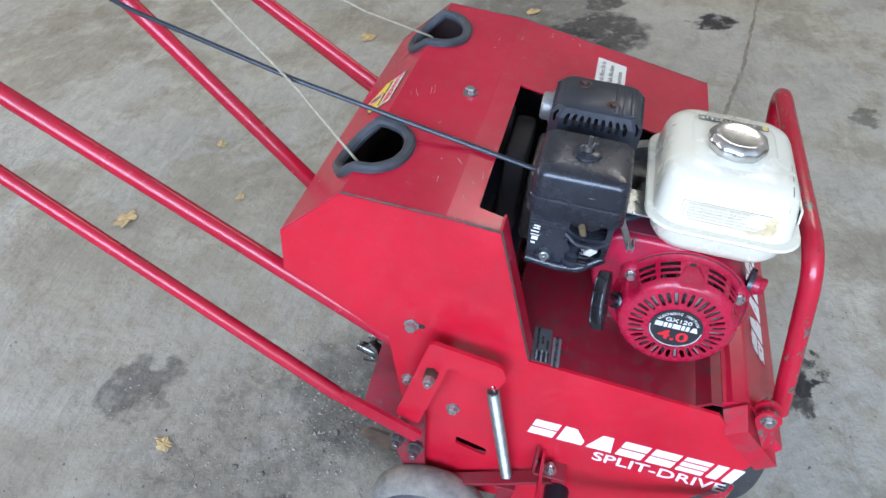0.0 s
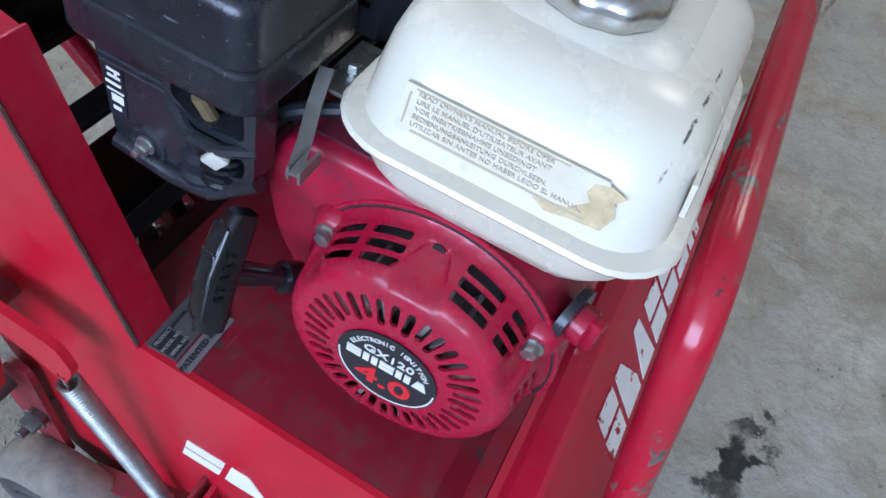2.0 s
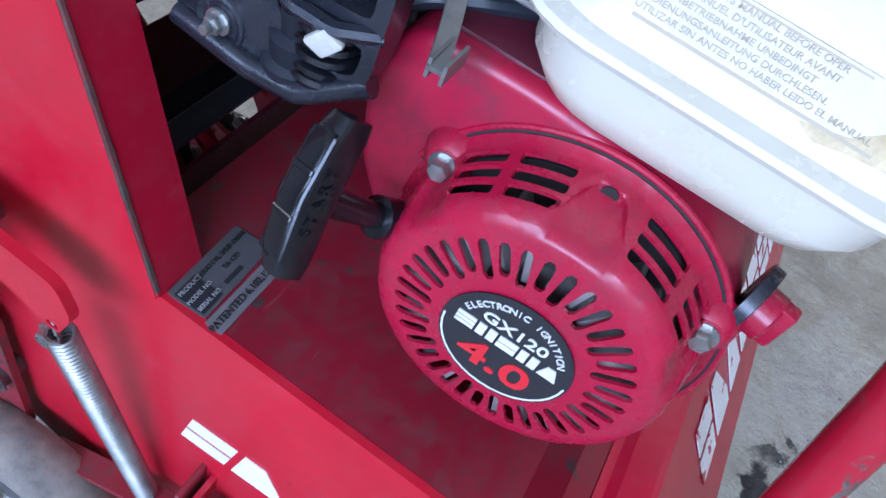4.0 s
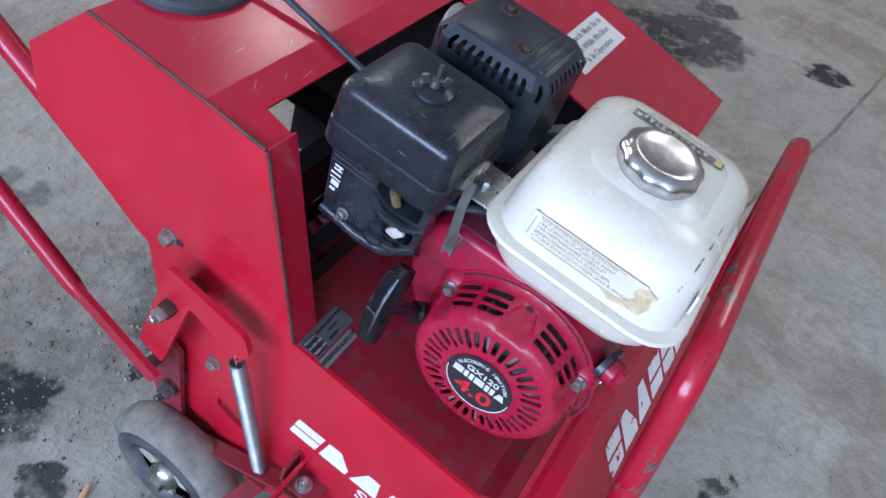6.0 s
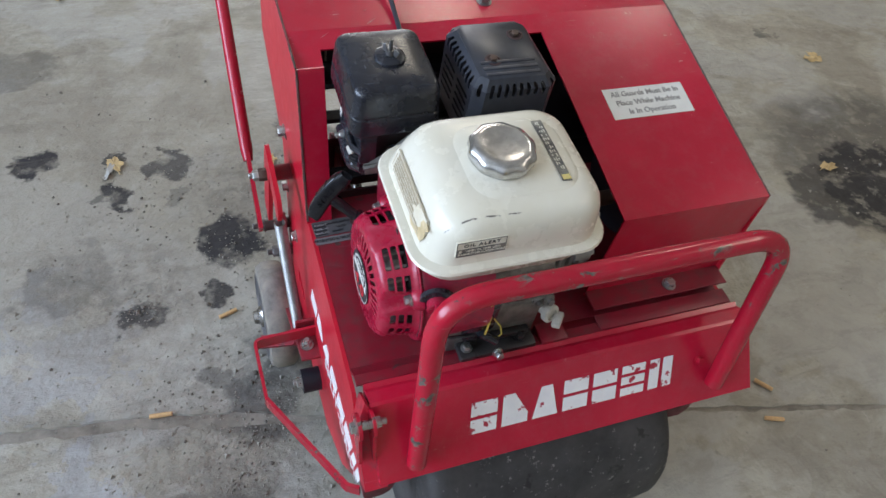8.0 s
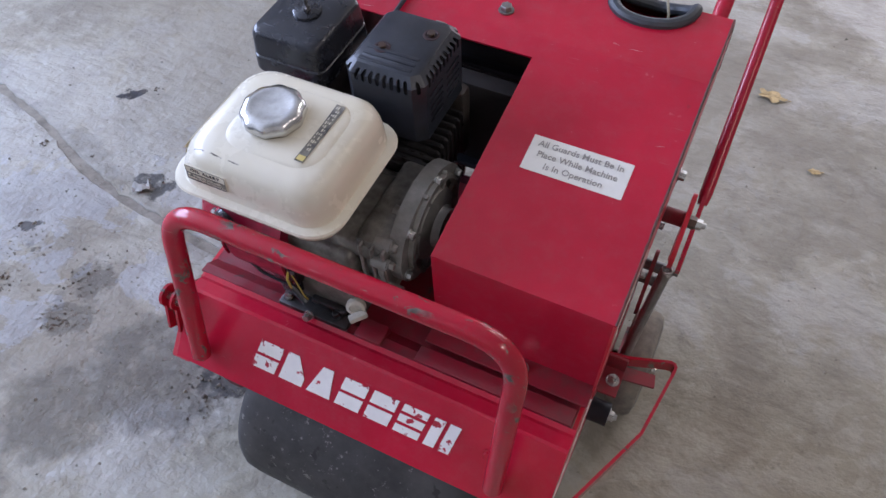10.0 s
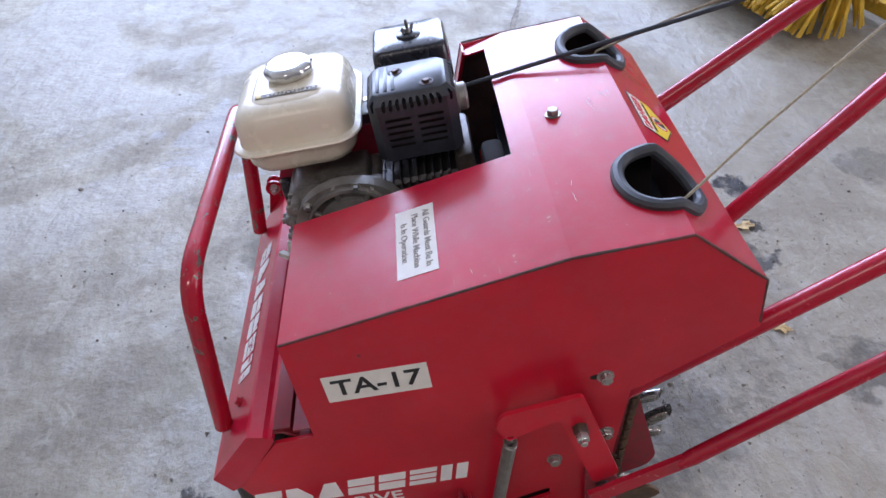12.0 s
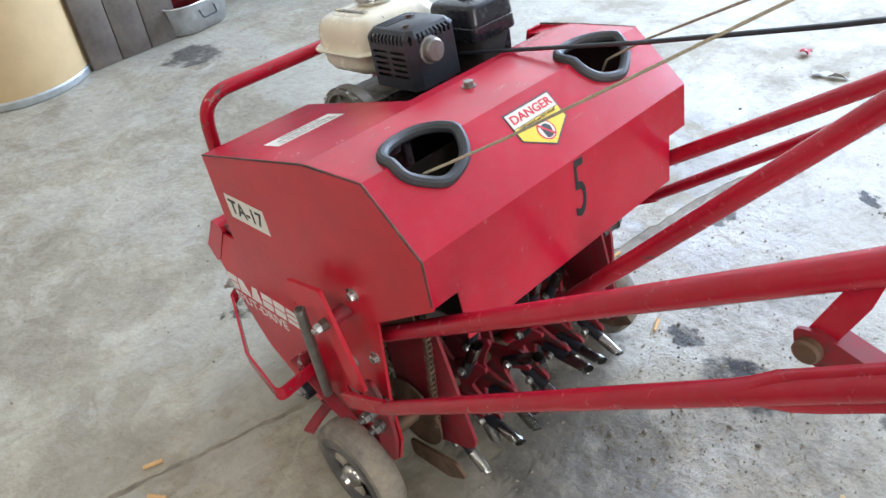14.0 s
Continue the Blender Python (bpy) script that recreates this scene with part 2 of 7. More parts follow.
def roller_steel():
    m = simple("roller_grey", (0.042, 0.040, 0.039), 0.60, 0.15, vary=0.5, scale=16, dust=(0.12, 0.11, 0.10), dust_amount=0.5, bump=0.3, bump_scale=90)
    k = Nodes(m)
    old = k.b.inputs["Base Color"].links[0].from_socket
    c = k.mix(k.math("MULTIPLY", k.ramp(k.noise(70.0, 5, 0.7), 0.61, 0.67), 0.8), old, (0.25, 0.24, 0.22))
    c = k.mix(k.math("MULTIPLY", k.ramp(k.noise(26.0, 4, 0.6), 0.63, 0.68), 0.8), c, (0.016, 0.015, 0.014))
    k.color(c)
    return m


DRUM_STEEL = roller_steel()


def chipped(name, color, amount):
    """White decal paint worn through to the red below."""
    m = simple(name, color, 0.45, vary=0.08, bump=0)
    k = Nodes(m)
    old = k.b.inputs["Base Color"].links[0].from_socket
    chip = k.ramp(k.noise(60.0, 4, 0.6), amount, amount + 0.03)
    k.color(k.mix(chip, old, (0.36, 0.012, 0.03)))
    return m


WORN_DECAL = chipped("worn_white_decal", (0.78, 0.75, 0.72), 0.60)


def tank_paint():
    m = mat("cream_tank_paint", (0.80, 0.77, 0.66), 0.24)
    k = Nodes(m)
    c = k.mix(k.ramp(k.noise(8.0, 5), 0.3, 0.75), (0.71, 0.665, 0.55), (0.65, 0.595, 0.44))
    c = k.mix(k.math("MULTIPLY", k.ramp(k.noise(24.0, 8, 0.75), 0.60, 0.82), 0.5), c, (0.36, 0.29, 0.17))
    co = k.add("ShaderNodeMapping")
    co.inputs["Scale"].default_value = (120, 16, 60)
    co.inputs["Rotation"].default_value = (0.2, 0.1, 0.7)
    k.link(k.co, co.inputs["Vector"])
    scr = k.math("MULTIPLY", k.ramp(k.noise(1.0, 2, 0.5, co.outputs["Vector"]), 0.745, 0.76), k.ramp(k.noise(9.0, 2), 0.52, 0.58))
    c = k.mix(scr, c, (0.07, 0.065, 0.06))
    sep = k.t.nodes.new("ShaderNodeSeparateXYZ")
    k.link(k.co, sep.inputs[0])
    shift = k.math("ADD", k.math("ADD", sep.outputs[1], 0.2985), k.math("ADD", k.math("MULTIPLY", sep.outputs[0], 0.05), k.ramp(k.noise(30.0, 3), 0.3, 0.7, -0.0016, 0.0016)))
    rub = k.math("MULTIPLY", k.ramp(k.math("ABSOLUTE", shift), 0.0004, 0.0010, 1.0, 0.0), k.ramp(k.noise(55.0, 3), 0.46, 0.52))
    rub = k.math("MULTIPLY", rub, k.math("MULTIPLY", k.ramp(sep.outputs[2], 0.790, 0.793), k.math("MULTIPLY", k.ramp(sep.outputs[0], -0.218, -0.212), k.ramp(sep.outputs[0], -0.132, -0.138))))
    c = k.mix(rub, c, (0.10, 0.085, 0.07))
    k.color(c)
    k.rough(k.ramp(k.noise(30.0, 6), 0.3, 0.8, 0.18, 0.36))
    return m


TANK = tank_paint()

# oil and tyre stains on the floor: x, y, radius, strength
STAINS = [(-0.405, 0.435, 0.085, 1.0), (-0.64, 0.635, 0.055, 0.95), (-0.447, 0.276, 0.045, 0.95), (-0.84, 0.81, 0.06, 1.0), (-0.515, 0.742, 0.060, 0.8), (-0.65, 0.780, 0.030, 0.8), (-0.668, 0.627, 0.035, 0.6), (-0.50, 0.60, 0.035, 0.35), (-0.146, 0.751, 0.035, 0.4),
          (-0.60, 0.215, 0.055, 0.85), (1.50, 0.19, 0.27, 0.97), (1.75, 0.10, 0.24, 0.95), (1.92, -0.05, 0.22, 0.85), (1.30, 0.22, 0.16, 0.8), (2.05, -0.50, 0.10, 1.0), (2.22, -0.04, 0.10, 0.8),
          (0.105, -0.628, 0.038, 0.9), (0.16, -0.632, 0.040, 1.0), (0.215, -0.628, 0.032, 0.9), (-0.39, -0.04, 0.09, 0.6), (-0.47, 0.02, 0.05, 0.5), (-0.40, -0.31, 0.05, 0.9), (-0.12, 0.86, 0.10, 0.6), (-0.02, 0.30, 0.20, 0.5),
          (-0.76, 0.39, 0.10, 0.24), (1.71, 1.11, 0.05, 0.6), (-0.93, 0.060, 0.04, 0.6), (-1.015, -0.21, 0.025, 0.5), (-0.78, 0.36, 0.09, 0.35), (-0.14, 0.89, 0.06, 0.6), (1.34, -0.96, 0.05, 0.6), (-0.55, -2.25, 0.13, 0.8), (-1.25, 0.36, 0.03, 1.0),
          (-0.61, 0.24, 0.035, 0.8), (-1.09, -0.17, 0.03, 0.8), (2.9, 1.0, 0.05, 0.8), (-0.9, 1.3, 0.12, 0.4),
          (-0.52, -0.36, 0.16, 0.45), (-0.63, -0.52, 0.13, 0.4), (1.62, 0.30, 0.45, 0.55), (2.10, 0.25, 0.36, 0.5), (-0.95, -0.52, 0.07, 0.36), (-0.13, 0.17, 0.10, 0.5), (-0.30, 0.10, 0.10, 0.5), (-0.93, 0.085, 0.05, 0.85), (-0.80, -0.34, 0.07, 0.45), (-0.82, -0.22, 0.05, 0.42)]


def concrete():
    m = mat("worn_concrete", (0.30, 0.285, 0.25), 0.6, spec=0.30)
    k = Nodes(m)
    c = k.mix(k.ramp(k.noise(1.3, 7, 0.62), 0.34, 0.66), (0.270, 0.248, 0.192), (0.362, 0.336, 0.262))
    c = k.mix(k.math("MULTIPLY", k.ramp(k.noise(6.0, 10, 0.76, distort=0.4), 0.46, 0.60), 0.40), c, (0.165, 0.148, 0.120))
    c = k.mix(k.math("MULTIPLY", k.ramp(k.noise(3.1, 9, 0.74, distort=0.7), 0.52, 0.64), 0.5), c, (0.425, 0.400, 0.328))
    streak = k.add("ShaderNodeMapping")
    streak.inputs["Scale"].default_value = (2.0, 9.0, 1)
    streak.inputs["Rotation"].default_value = (0, 0, 0.35)
    k.link(k.co, streak.inputs["Vector"])
    c = k.mix(k.math("MULTIPLY", k.ramp(k.noise(2.0, 8, 0.7, streak.outputs["Vector"], 0.8), 0.56, 0.66), 0.30), c, (0.150, 0.136, 0.112))
    c = k.mix(k.math("MULTIPLY", k.ramp(k.noise(28.0, 5, 0.6), 0.64, 0.70), 0.40), c, (0.11, 0.10, 0.085))
    # small dark crumbs trodden into the surface, thick in some places
    dots = k.add("ShaderNodeTexVoronoi", Scale=34.0, Randomness=1.0)
    k.link(k.co, dots.inputs["Vector"])
    crumbs = k.math("MULTIPLY", k.ramp(dots.outputs["Distance"], 0.10, 0.16, 1.0, 0.0), k.ramp(k.noise(2.4, 5, 0.65), 0.44, 0.60))
    c = k.mix(k.math("MULTIPLY", crumbs, 0.30), c, (0.11, 0.098, 0.08))
    # thin pale lime film with ragged edges
    c = k.mix(k.math("MULTIPLY", k.ramp(k.noise(7.5, 9, 0.66, distort=1.0), 0.545, 0.575), 0.30), c, (0.44, 0.418, 0.352))
    c = k.mix(k.math("MULTIPLY", k.ramp(k.noise(85.0, 4, 0.6), 0.62, 0.70), 0.30), c, (0.13, 0.118, 0.10))
    c = k.mix(k.math("MULTIPLY", k.ramp(k.noise(150.0, 3, 0.6), 0.62, 0.70), 0.20), c, (0.50, 0.48, 0.42))
    wob = k.add("ShaderNodeTexNoise", Scale=11.0, Detail=5.0, Roughness=0.58)
    k.link(k.co, wob.inputs["Vector"])
    sub = k.t.nodes.new("ShaderNodeVectorMath")
    sub.operation = "SUBTRACT"
    k.link(wob.outputs["Color"], sub.inputs[0])
    sub.inputs[1].default_value = (0.5, 0.5, 0.5)
    sc = k.t.nodes.new("ShaderNodeVectorMath")
    sc.operation = "SCALE"
    sc.inputs["Scale"].default_value = 0.20
    k.link(sub.outputs[0], sc.inputs[0])
    warped = k.t.nodes.new("ShaderNodeVectorMath")
    warped.operation = "ADD"
    k.link(k.co, warped.inputs[0])
    k.link(sc.outputs[0], warped.inputs[1])
    total = 0.0
    for x, y, r, strength in STAINS:
        d = k.t.nodes.new("ShaderNodeVectorMath")
        d.operation = "DISTANCE"
        k.link(warped.outputs[0], d.inputs[0])
        d.inputs[1].default_value = (x, y, 0)
        total = k.math("MAXIMUM", total, k.ramp(d.outputs["Value"], r * 0.80, r * 1.02, strength, 0.0))
    broken = k.math("MULTIPLY", total, k.ramp(k.noise(16.0, 7, 0.62), 0.36, 0.48, 0.45, 1.0))
    polished = k.math("ADD", k.math("MULTIPLY", k.noise(1.6, 9, 0.60, distort=0.6), 0.75), k.math("MULTIPLY", k.noise(5.5, 6, 0.6), 0.25))
    c = k.mix(k.math("MULTIPLY", k.ramp(polished, 0.495, 0.525), 0.40), c, (0.375, 0.366, 0.335))
    c = k.mix(k.math("MULTIPLY", k.ramp(polished, 0.470, 0.43), 0.42), c, (0.190, 0.164, 0.127))
    wet = k.ramp(polished, 0.45, 0.54, 0.66, 0.43)
    # smooth trowelled patches where the top layer held, tinted blue for sky sheen
    smooth_patch = 0.0
    ragged = k.ramp(k.noise(4.5, 6, 0.62, distort=1.2), 0.3, 0.7, -0.16, 0.16)
    for x, y, r in ((-1.137, -0.146, 0.17), (-1.02, -0.06, 0.10), (-0.95, 0.19, 0.09), (-0.842, 0.27, 0.10), (-0.736, 0.12, 0.10), (-0.726, -0.174, 0.07), (-0.914, -0.40, 0.09), (-1.5, -0.35, 0.22), (-1.25, -0.75, 0.2)):
        d = k.t.nodes.new("ShaderNodeVectorMath")
        d.operation = "DISTANCE"
        k.link(warped.outputs[0], d.inputs[0])
        d.inputs[1].default_value = (x, y, 0)
        smooth_patch = k.math("MAXIMUM", smooth_patch, k.ramp(k.math("ADD", d.outputs["Value"], ragged), r * 0.94, r * 1.06, 1.0, 0.0))
    # this blue-grey puts the sky's reflection into the patch colour
    c = k.mix(k.math("MULTIPLY", smooth_patch, 0.45), c, (0.320, 0.328, 0.340))
    wet = k.math("SUBTRACT", wet, k.math("MULTIPLY", smooth_patch, 0.10))
    # dry tan soil film trodden out behind the machine
    film = 0.0
    for x, y, r in ((-0.45, 0.75, 0.55), (0.10, 1.05, 0.6), (-0.85, 0.75, 0.6), (-1.2, 0.9, 0.5), (-0.65, 0.35, 0.3)):
        d = k.t.nodes.new("ShaderNodeVectorMath")
        d.operation = "DISTANCE"
        k.link(warped.outputs[0], d.inputs[0])
        d.inputs[1].default_value = (x, y, 0)
        film = k.math("MAXIMUM", film, k.ramp(k.math("ADD", d.outputs["Value"], ragged), r * 0.6, r * 1.2, 1.0, 0.0))
    c = k.mix(k.math("MULTIPLY", film, 0.45), c, (0.245, 0.216, 0.166))
    # soil and grime dropped below and behind the tines
    grime = 0.0
    for x, y, r in ((-0.06, 0.32, 0.26), (0.12, 0.30, 0.20), (-0.25, 0.42, 0.20), (-0.30, 0.62, 0.22), (-0.10, 0.55, 0.20), (-0.42, 0.0, 0.20), (-0.44, -0.22, 0.20), (-0.40, -0.40, 0.14), (-0.62, 0.30, 0.22)):
        d = k.t.nodes.new("ShaderNodeVectorMath")
        d.operation = "DISTANCE"
        k.link(warped.outputs[0], d.inputs[0])
        d.inputs[1].default_value = (x, y, 0)
        grime = k.math("MAXIMUM", grime, k.ramp(d.outputs["Value"], r * 0.25, r * 1.15, 1.0, 0.0))
    grime = k.math("MULTIPLY", grime, k.ramp(k.noise(26.0, 8, 0.72, distort=0.5), 0.42, 0.60, 0.08, 0.56))
    c = k.mix(grime, c, (0.085, 0.074, 0.062))
    c = k.mix(broken, c, (0.028, 0.026, 0.026))
    wet = k.math("ADD", wet, k.math("MULTIPLY", broken, 0.16))
    # dirt worked in along the saw joint
    sep = k.t.nodes.new("ShaderNodeSeparateXYZ")
    k.link(warped.outputs[0], sep.inputs[0])
    off = k.math("ABSOLUTE", k.math("ADD", sep.outputs[1], k.math("ADD", k.math("MULTIPLY", sep.outputs[0], 0.245), 0.196)))
    band = k.math("MULTIPLY", k.ramp(off, 0.010, 0.050, 0.40, 0.0), k.ramp(k.noise(5.0, 5, 0.7), 0.36, 0.52))
    band = k.math("MULTIPLY", band, k.ramp(sep.outputs[0], -0.2, 0.6, 1.0, 0.22))
    c = k.mix(band, c, (0.085, 0.075, 0.062))
    # brown smears that follow the broom
    smear = k.add("ShaderNodeMapping")
    smear.inputs["Scale"].default_value = (5.0, 15.0, 1)
    smear.inputs["Rotation"].default_value = (0, 0, -0.6)
    k.link(k.co, smear.inputs["Vector"])
    c = k.mix(k.math("MULTIPLY", k.ramp(k.noise(1.0, 9, 0.72, smear.outputs["Vector"], 0.5), 0.53, 0.62), 0.26), c, (0.150, 0.128, 0.100))
    k.color(c)
    k.rough(k.math("ADD", wet, k.math("ADD", k.ramp(k.noise(9.0, 8, 0.7), 0.38, 0.62, -0.10, 0.12), k.ramp(k.noise(60.0, 4), 0.3, 0.7, -0.05, 0.08))))
    ripple = k.add("ShaderNodeMapping")
    ripple.inputs["Scale"].default_value = (9.0, 22.0, 1)
    ripple.inputs["Rotation"].default_value = (0, 0, 0.9)
    k.link(k.co, ripple.inputs["Vector"])
    h = k.math("ADD", k.math("MULTIPLY", k.noise(30.0, 6, 0.60), 0.60), k.math("MULTIPLY", k.noise(7.0, 6, 0.60), 1.15))
    h = k.math("ADD", h, k.math("MULTIPLY", k.noise(1.0, 5, 0.55, ripple.outputs["Vector"], 0.6), 0.55))
    k.bump(h, 0.85, 0.012)
    return m


CONCRETE = concrete()
JOINT_DIRT = simple("packed_joint_dirt", (0.180, 0.157, 0.122), 0.85, vary=0.4, scale=28, dust=(0.33, 0.305, 0.25), dust_amount=0.8, bump=0.6, bump_scale=160)
# dark colour for the unseen east wall, to weaken bounce on the hood side
WALL_LOW_BOUNCE = simple("low_bounce_wall", (0.24, 0.22, 0.19), 0.8, vary=0.3, scale=2)
WALL = simple("shop_wall", (0.52, 0.50, 0.45), 0.8, vary=0.12, scale=3)
CEIL = simple("shop_ceiling", (0.56, 0.54, 0.50), 0.85, vary=0.1, scale=3)
GROUND = simple("yard_gravel", (0.30, 0.29, 0.27), 0.9, vary=0.25, scale=6)
FIBRE = simple("tan_fibre_board", (0.52, 0.38, 0.20), 0.55, vary=0.12, scale=5, dust=(0.40, 0.31, 0.19), dust_amount=0.4)
GALV = simple("galvanised_band", (0.50, 0.54, 0.56), 0.35, 0.8, vary=0.15)
TIMBER = simple("weathered_timber", (0.11, 0.09, 0.075), 0.8, vary=0.4, scale=9, dust=(0.26, 0.23, 0.20), dust_amount=0.6, bump=0.3, bump_scale=60)
LEAF = simple("dry_leaf", (0.46, 0.33, 0.15), 0.7, vary=0.35, scale=60)
PAPER = simple("paper_scrap", (0.40, 0.39, 0.36), 0.7, vary=0.1)
STAIN_TAN = simple("tan_glue_stain", (0.56, 0.44, 0.25), 0.5, vary=0.25, scale=120, dust=(0.36, 0.25, 0.10), dust_amount=0.7, bump=0)
BUTT = simple("tan_stub", (0.58, 0.36, 0.16), 0.7, vary=0.2, scale=80)
CLOD = simple("dark_soil", (0.150, 0.130, 0.106), 0.9, vary=0.5, scale=60, bump=0.4)
GRIT = simple("grit", (0.29, 0.265, 0.22), 0.9, vary=0.45, scale=20)
BRISTLE = simple("yellow_bristle", (0.62, 0.40, 0.03), 0.5, vary=0.35, scale=12, dust=(0.25, 0.17, 0.05), dust_amount=0.6)
POT = simple("dented_aluminium", (0.52, 0.53, 0.54), 0.35, 0.85, vary=0.2)
BLUE_BAG = simple("dark_blue_plastic", (0.03, 0.05, 0.10), 0.4)
RED_PLASTIC = simple("red_plastic", (0.42, 0.025, 0.04), 0.4)


# ---- mesh tools ----
def part(name, bm, material, parent=None, label="", smooth=35):
    bmesh.ops.recalc_face_normals(bm, faces=bm.faces)
    me = bpy.data.meshes.new(name)
    bm.to_mesh(me)
    bm.free()
    me.materials.append(material)
    if smooth:
        me.polygons.foreach_set("use_smooth", [True] * len(me.polygons))
        me.set_sharp_from_angle(angle=radians(smooth))
    ob = new(name, me)
    while parent and parent.parent and parent.parent.parent:
        parent = parent.parent
    if parent:
        ob.parent = parent
    return tagged(ob, label=label)


def share(ob, m=None, parent=None, mirror=False):
    """Another object on the same mesh."""
    o = ob.copy()
    scene.collection.objects.link(o)
    if parent:
        o.parent = parent
    if m is not None:
        o.matrix_basis = m
    return o


def box(bm, lo, hi, bevel=0.0, seg=2, m=None):
    vs = [bm.verts.new((x, y, z)) for z in (lo[2], hi[2]) for y in (lo[1], hi[1]) for x in (lo[0], hi[0])]
    fs = [bm.faces.new([vs[i] for i in q]) for q in ((0, 2, 3, 1), (4, 5, 7, 6), (0, 1, 5, 4), (2, 6, 7, 3), (0, 4, 6, 2), (1, 3, 7, 5))]
    if bevel:
        es = list({e for f in fs for e in f.edges})
        out = bmesh.ops.bevel(bm, geom=es, offset=bevel, segments=seg, profile=0.5, affect="EDGES")
        vs = list({v for f in out["faces"] for v in f.verts} | {v for v in vs if v.is_valid})
    if m is not None:
        bmesh.ops.transform(bm, matrix=m, verts=[v for v in vs if v.is_valid])
    return bm


def basis(axis):
    w = Vector(axis).normalized()
    u = w.orthogonal().normalized()
    return u, w.cross(u), w


def lathe(bm, p0, axis, rows, seg=24, cap=True):
    """Rings of (distance along axis, radius) round the axis from p0."""
    u, v, w = basis(axis)
    p0 = Vector(p0)
    rings = []
    for d, r in rows:
        rings.append([bm.verts.new(p0 + w * d + (u * math.cos(a) + v * math.sin(a)) * r) for a in (2 * math.pi * i / seg for i in range(seg))])
    for a, b in zip(rings, rings[1:]):
        for i in range(seg):
            bm.faces.new((a[i], a[(i + 1) % seg], b[(i + 1) % seg], b[i]))
    if cap:
        bm.faces.new(rings[0][::-1])
        bm.faces.new(rings[-1])
    return bm


def rod(bm, p0, p1, r, seg=12, r1=None):
    d = Vector(p1) - Vector(p0)
    return lathe(bm, p0, d, [(0, r), (d.length, r if r1 is None else r1)], seg)


def fillet(points, radius, seg=6):
    """A polyline with its inner corners rounded."""
    ps = [Vector(p) for p in points]
    out = [ps[0]]
    for a, b, c in zip(ps, ps[1:], ps[2:]):
        u, v = (a - b).normalized(), (c - b).normalized()
        half = u.angle(v) / 2
        cut = min(radius / math.tan(half), (a - b).length * 0.48, (c - b).length * 0.48)
        p, q = b + u * cut, b + v * cut
        for i in range(seg + 1):
            t = i / seg
            out.append(p * (1 - t) ** 2 + b * 2 * t * (1 - t) + q * t * t)
    return out + [ps[-1]]


def pipe(bm, points, r, seg=12, cap=True, flat=None):
    """A tube along a polyline. flat: (width, thickness, up) makes a flat bar instead."""
    ps = [Vector(p) for p in points]
    n = len(ps)
    tang = [(ps[min(i + 1, n - 1)] - ps[max(i - 1, 0)]).normalized() for i in range(n)]
    u = tang[0].orthogonal().normalized() if not flat else Vector(flat[2])
    rings = []
    for i, (p, t) in enumerate(zip(ps, tang)):
        u = (u - t * u.dot(t)).normalized() if not flat else (Vector(flat[2]) - t * Vector(flat[2]).dot(t)).normalized()
        v = t.cross(u)
        if flat:
            w, h = flat[0] / 2, flat[1] / 2
            ring = [p + u * a + v * b for a, b in ((-w, -h), (w, -h), (w, h), (-w, h))]
        else:
            rr = r[i] if isinstance(r, (list, tuple)) else r
            ring = [p + (u * math.cos(a) + v * math.sin(a)) * rr for a in (2 * math.pi * j / seg for j in range(seg))]
        rings.append([bm.verts.new(q) for q in ring])
    m = len(rings[0])
    for a, b in zip(rings, rings[1:]):
        for i in range(m):
            bm.faces.new((a[i], a[(i + 1) % m], b[(i + 1) % m], b[i]))
    if cap:
        bm.faces.new(rings[0][::-1])
        bm.faces.new(rings[-1])
    return bm


def inside(p, poly):
    hit = False
    for (x0, y0), (x1, y1) in zip(poly, poly[1:] + poly[:1]):
        if (y0 > p[1]) != (y1 > p[1]) and p[0] < (x1 - x0) * (p[1] - y0) / (y1 - y0) + x0:
            hit = not hit
    return hit


def cut_sheet(bm, outline, holes, lift, lines=(), extra=()):
    """Fill a 2D outline with holes; lift maps (u, v) to space. lines: further segments that must be edges."""
    from mathutils.geometry import delaunay_2d_cdt
    verts, edges = [], []
    for loop in (outline, *holes):
        s = len(verts)
        verts += [Vector(p) for p in loop]
        edges += [(s + i, s + (i + 1) % len(loop)) for i in range(len(loop))]
    for a, b in lines:
        edges.append((len(verts), len(verts) + 1))
        verts += [Vector(a), Vector(b)]
    verts += [Vector(p) for p in extra]
    vs, es, fs, *_ = delaunay_2d_cdt(verts, edges, [], 0, 1e-6)
    made = {}
    for f in fs:
        c = sum((vs[i] for i in f), Vector((0, 0))) / len(f)
        if not inside(c, outline) or any(inside(c, h) for h in holes):
            continue
        for i in f:
            if i not in made:
                made[i] = bm.verts.new(lift(vs[i][0], vs[i][1]))
        try:
            bm.faces.new([made[i] for i in f])
        except ValueError:
            pass
    return bm


def thicken(bm, depth):
    """Give a sheet thickness against its normals."""
    bmesh.ops.recalc_face_normals(bm, faces=bm.faces)
    bm.normal_update()
    top = list(bm.faces)
    rim = [e for e in bm.edges if len(e.link_faces) == 1]
    twin = {}
    for v in list(bm.verts):
        twin[v] = bm.verts.new(v.co - v.normal * depth)
    for f in top:
        bm.faces.new([twin[v] for v in reversed(f.verts)])
    for e in rim:
        a, b = e.verts
        bm.faces.new((a, twin[a], twin[b], b))
    return bm


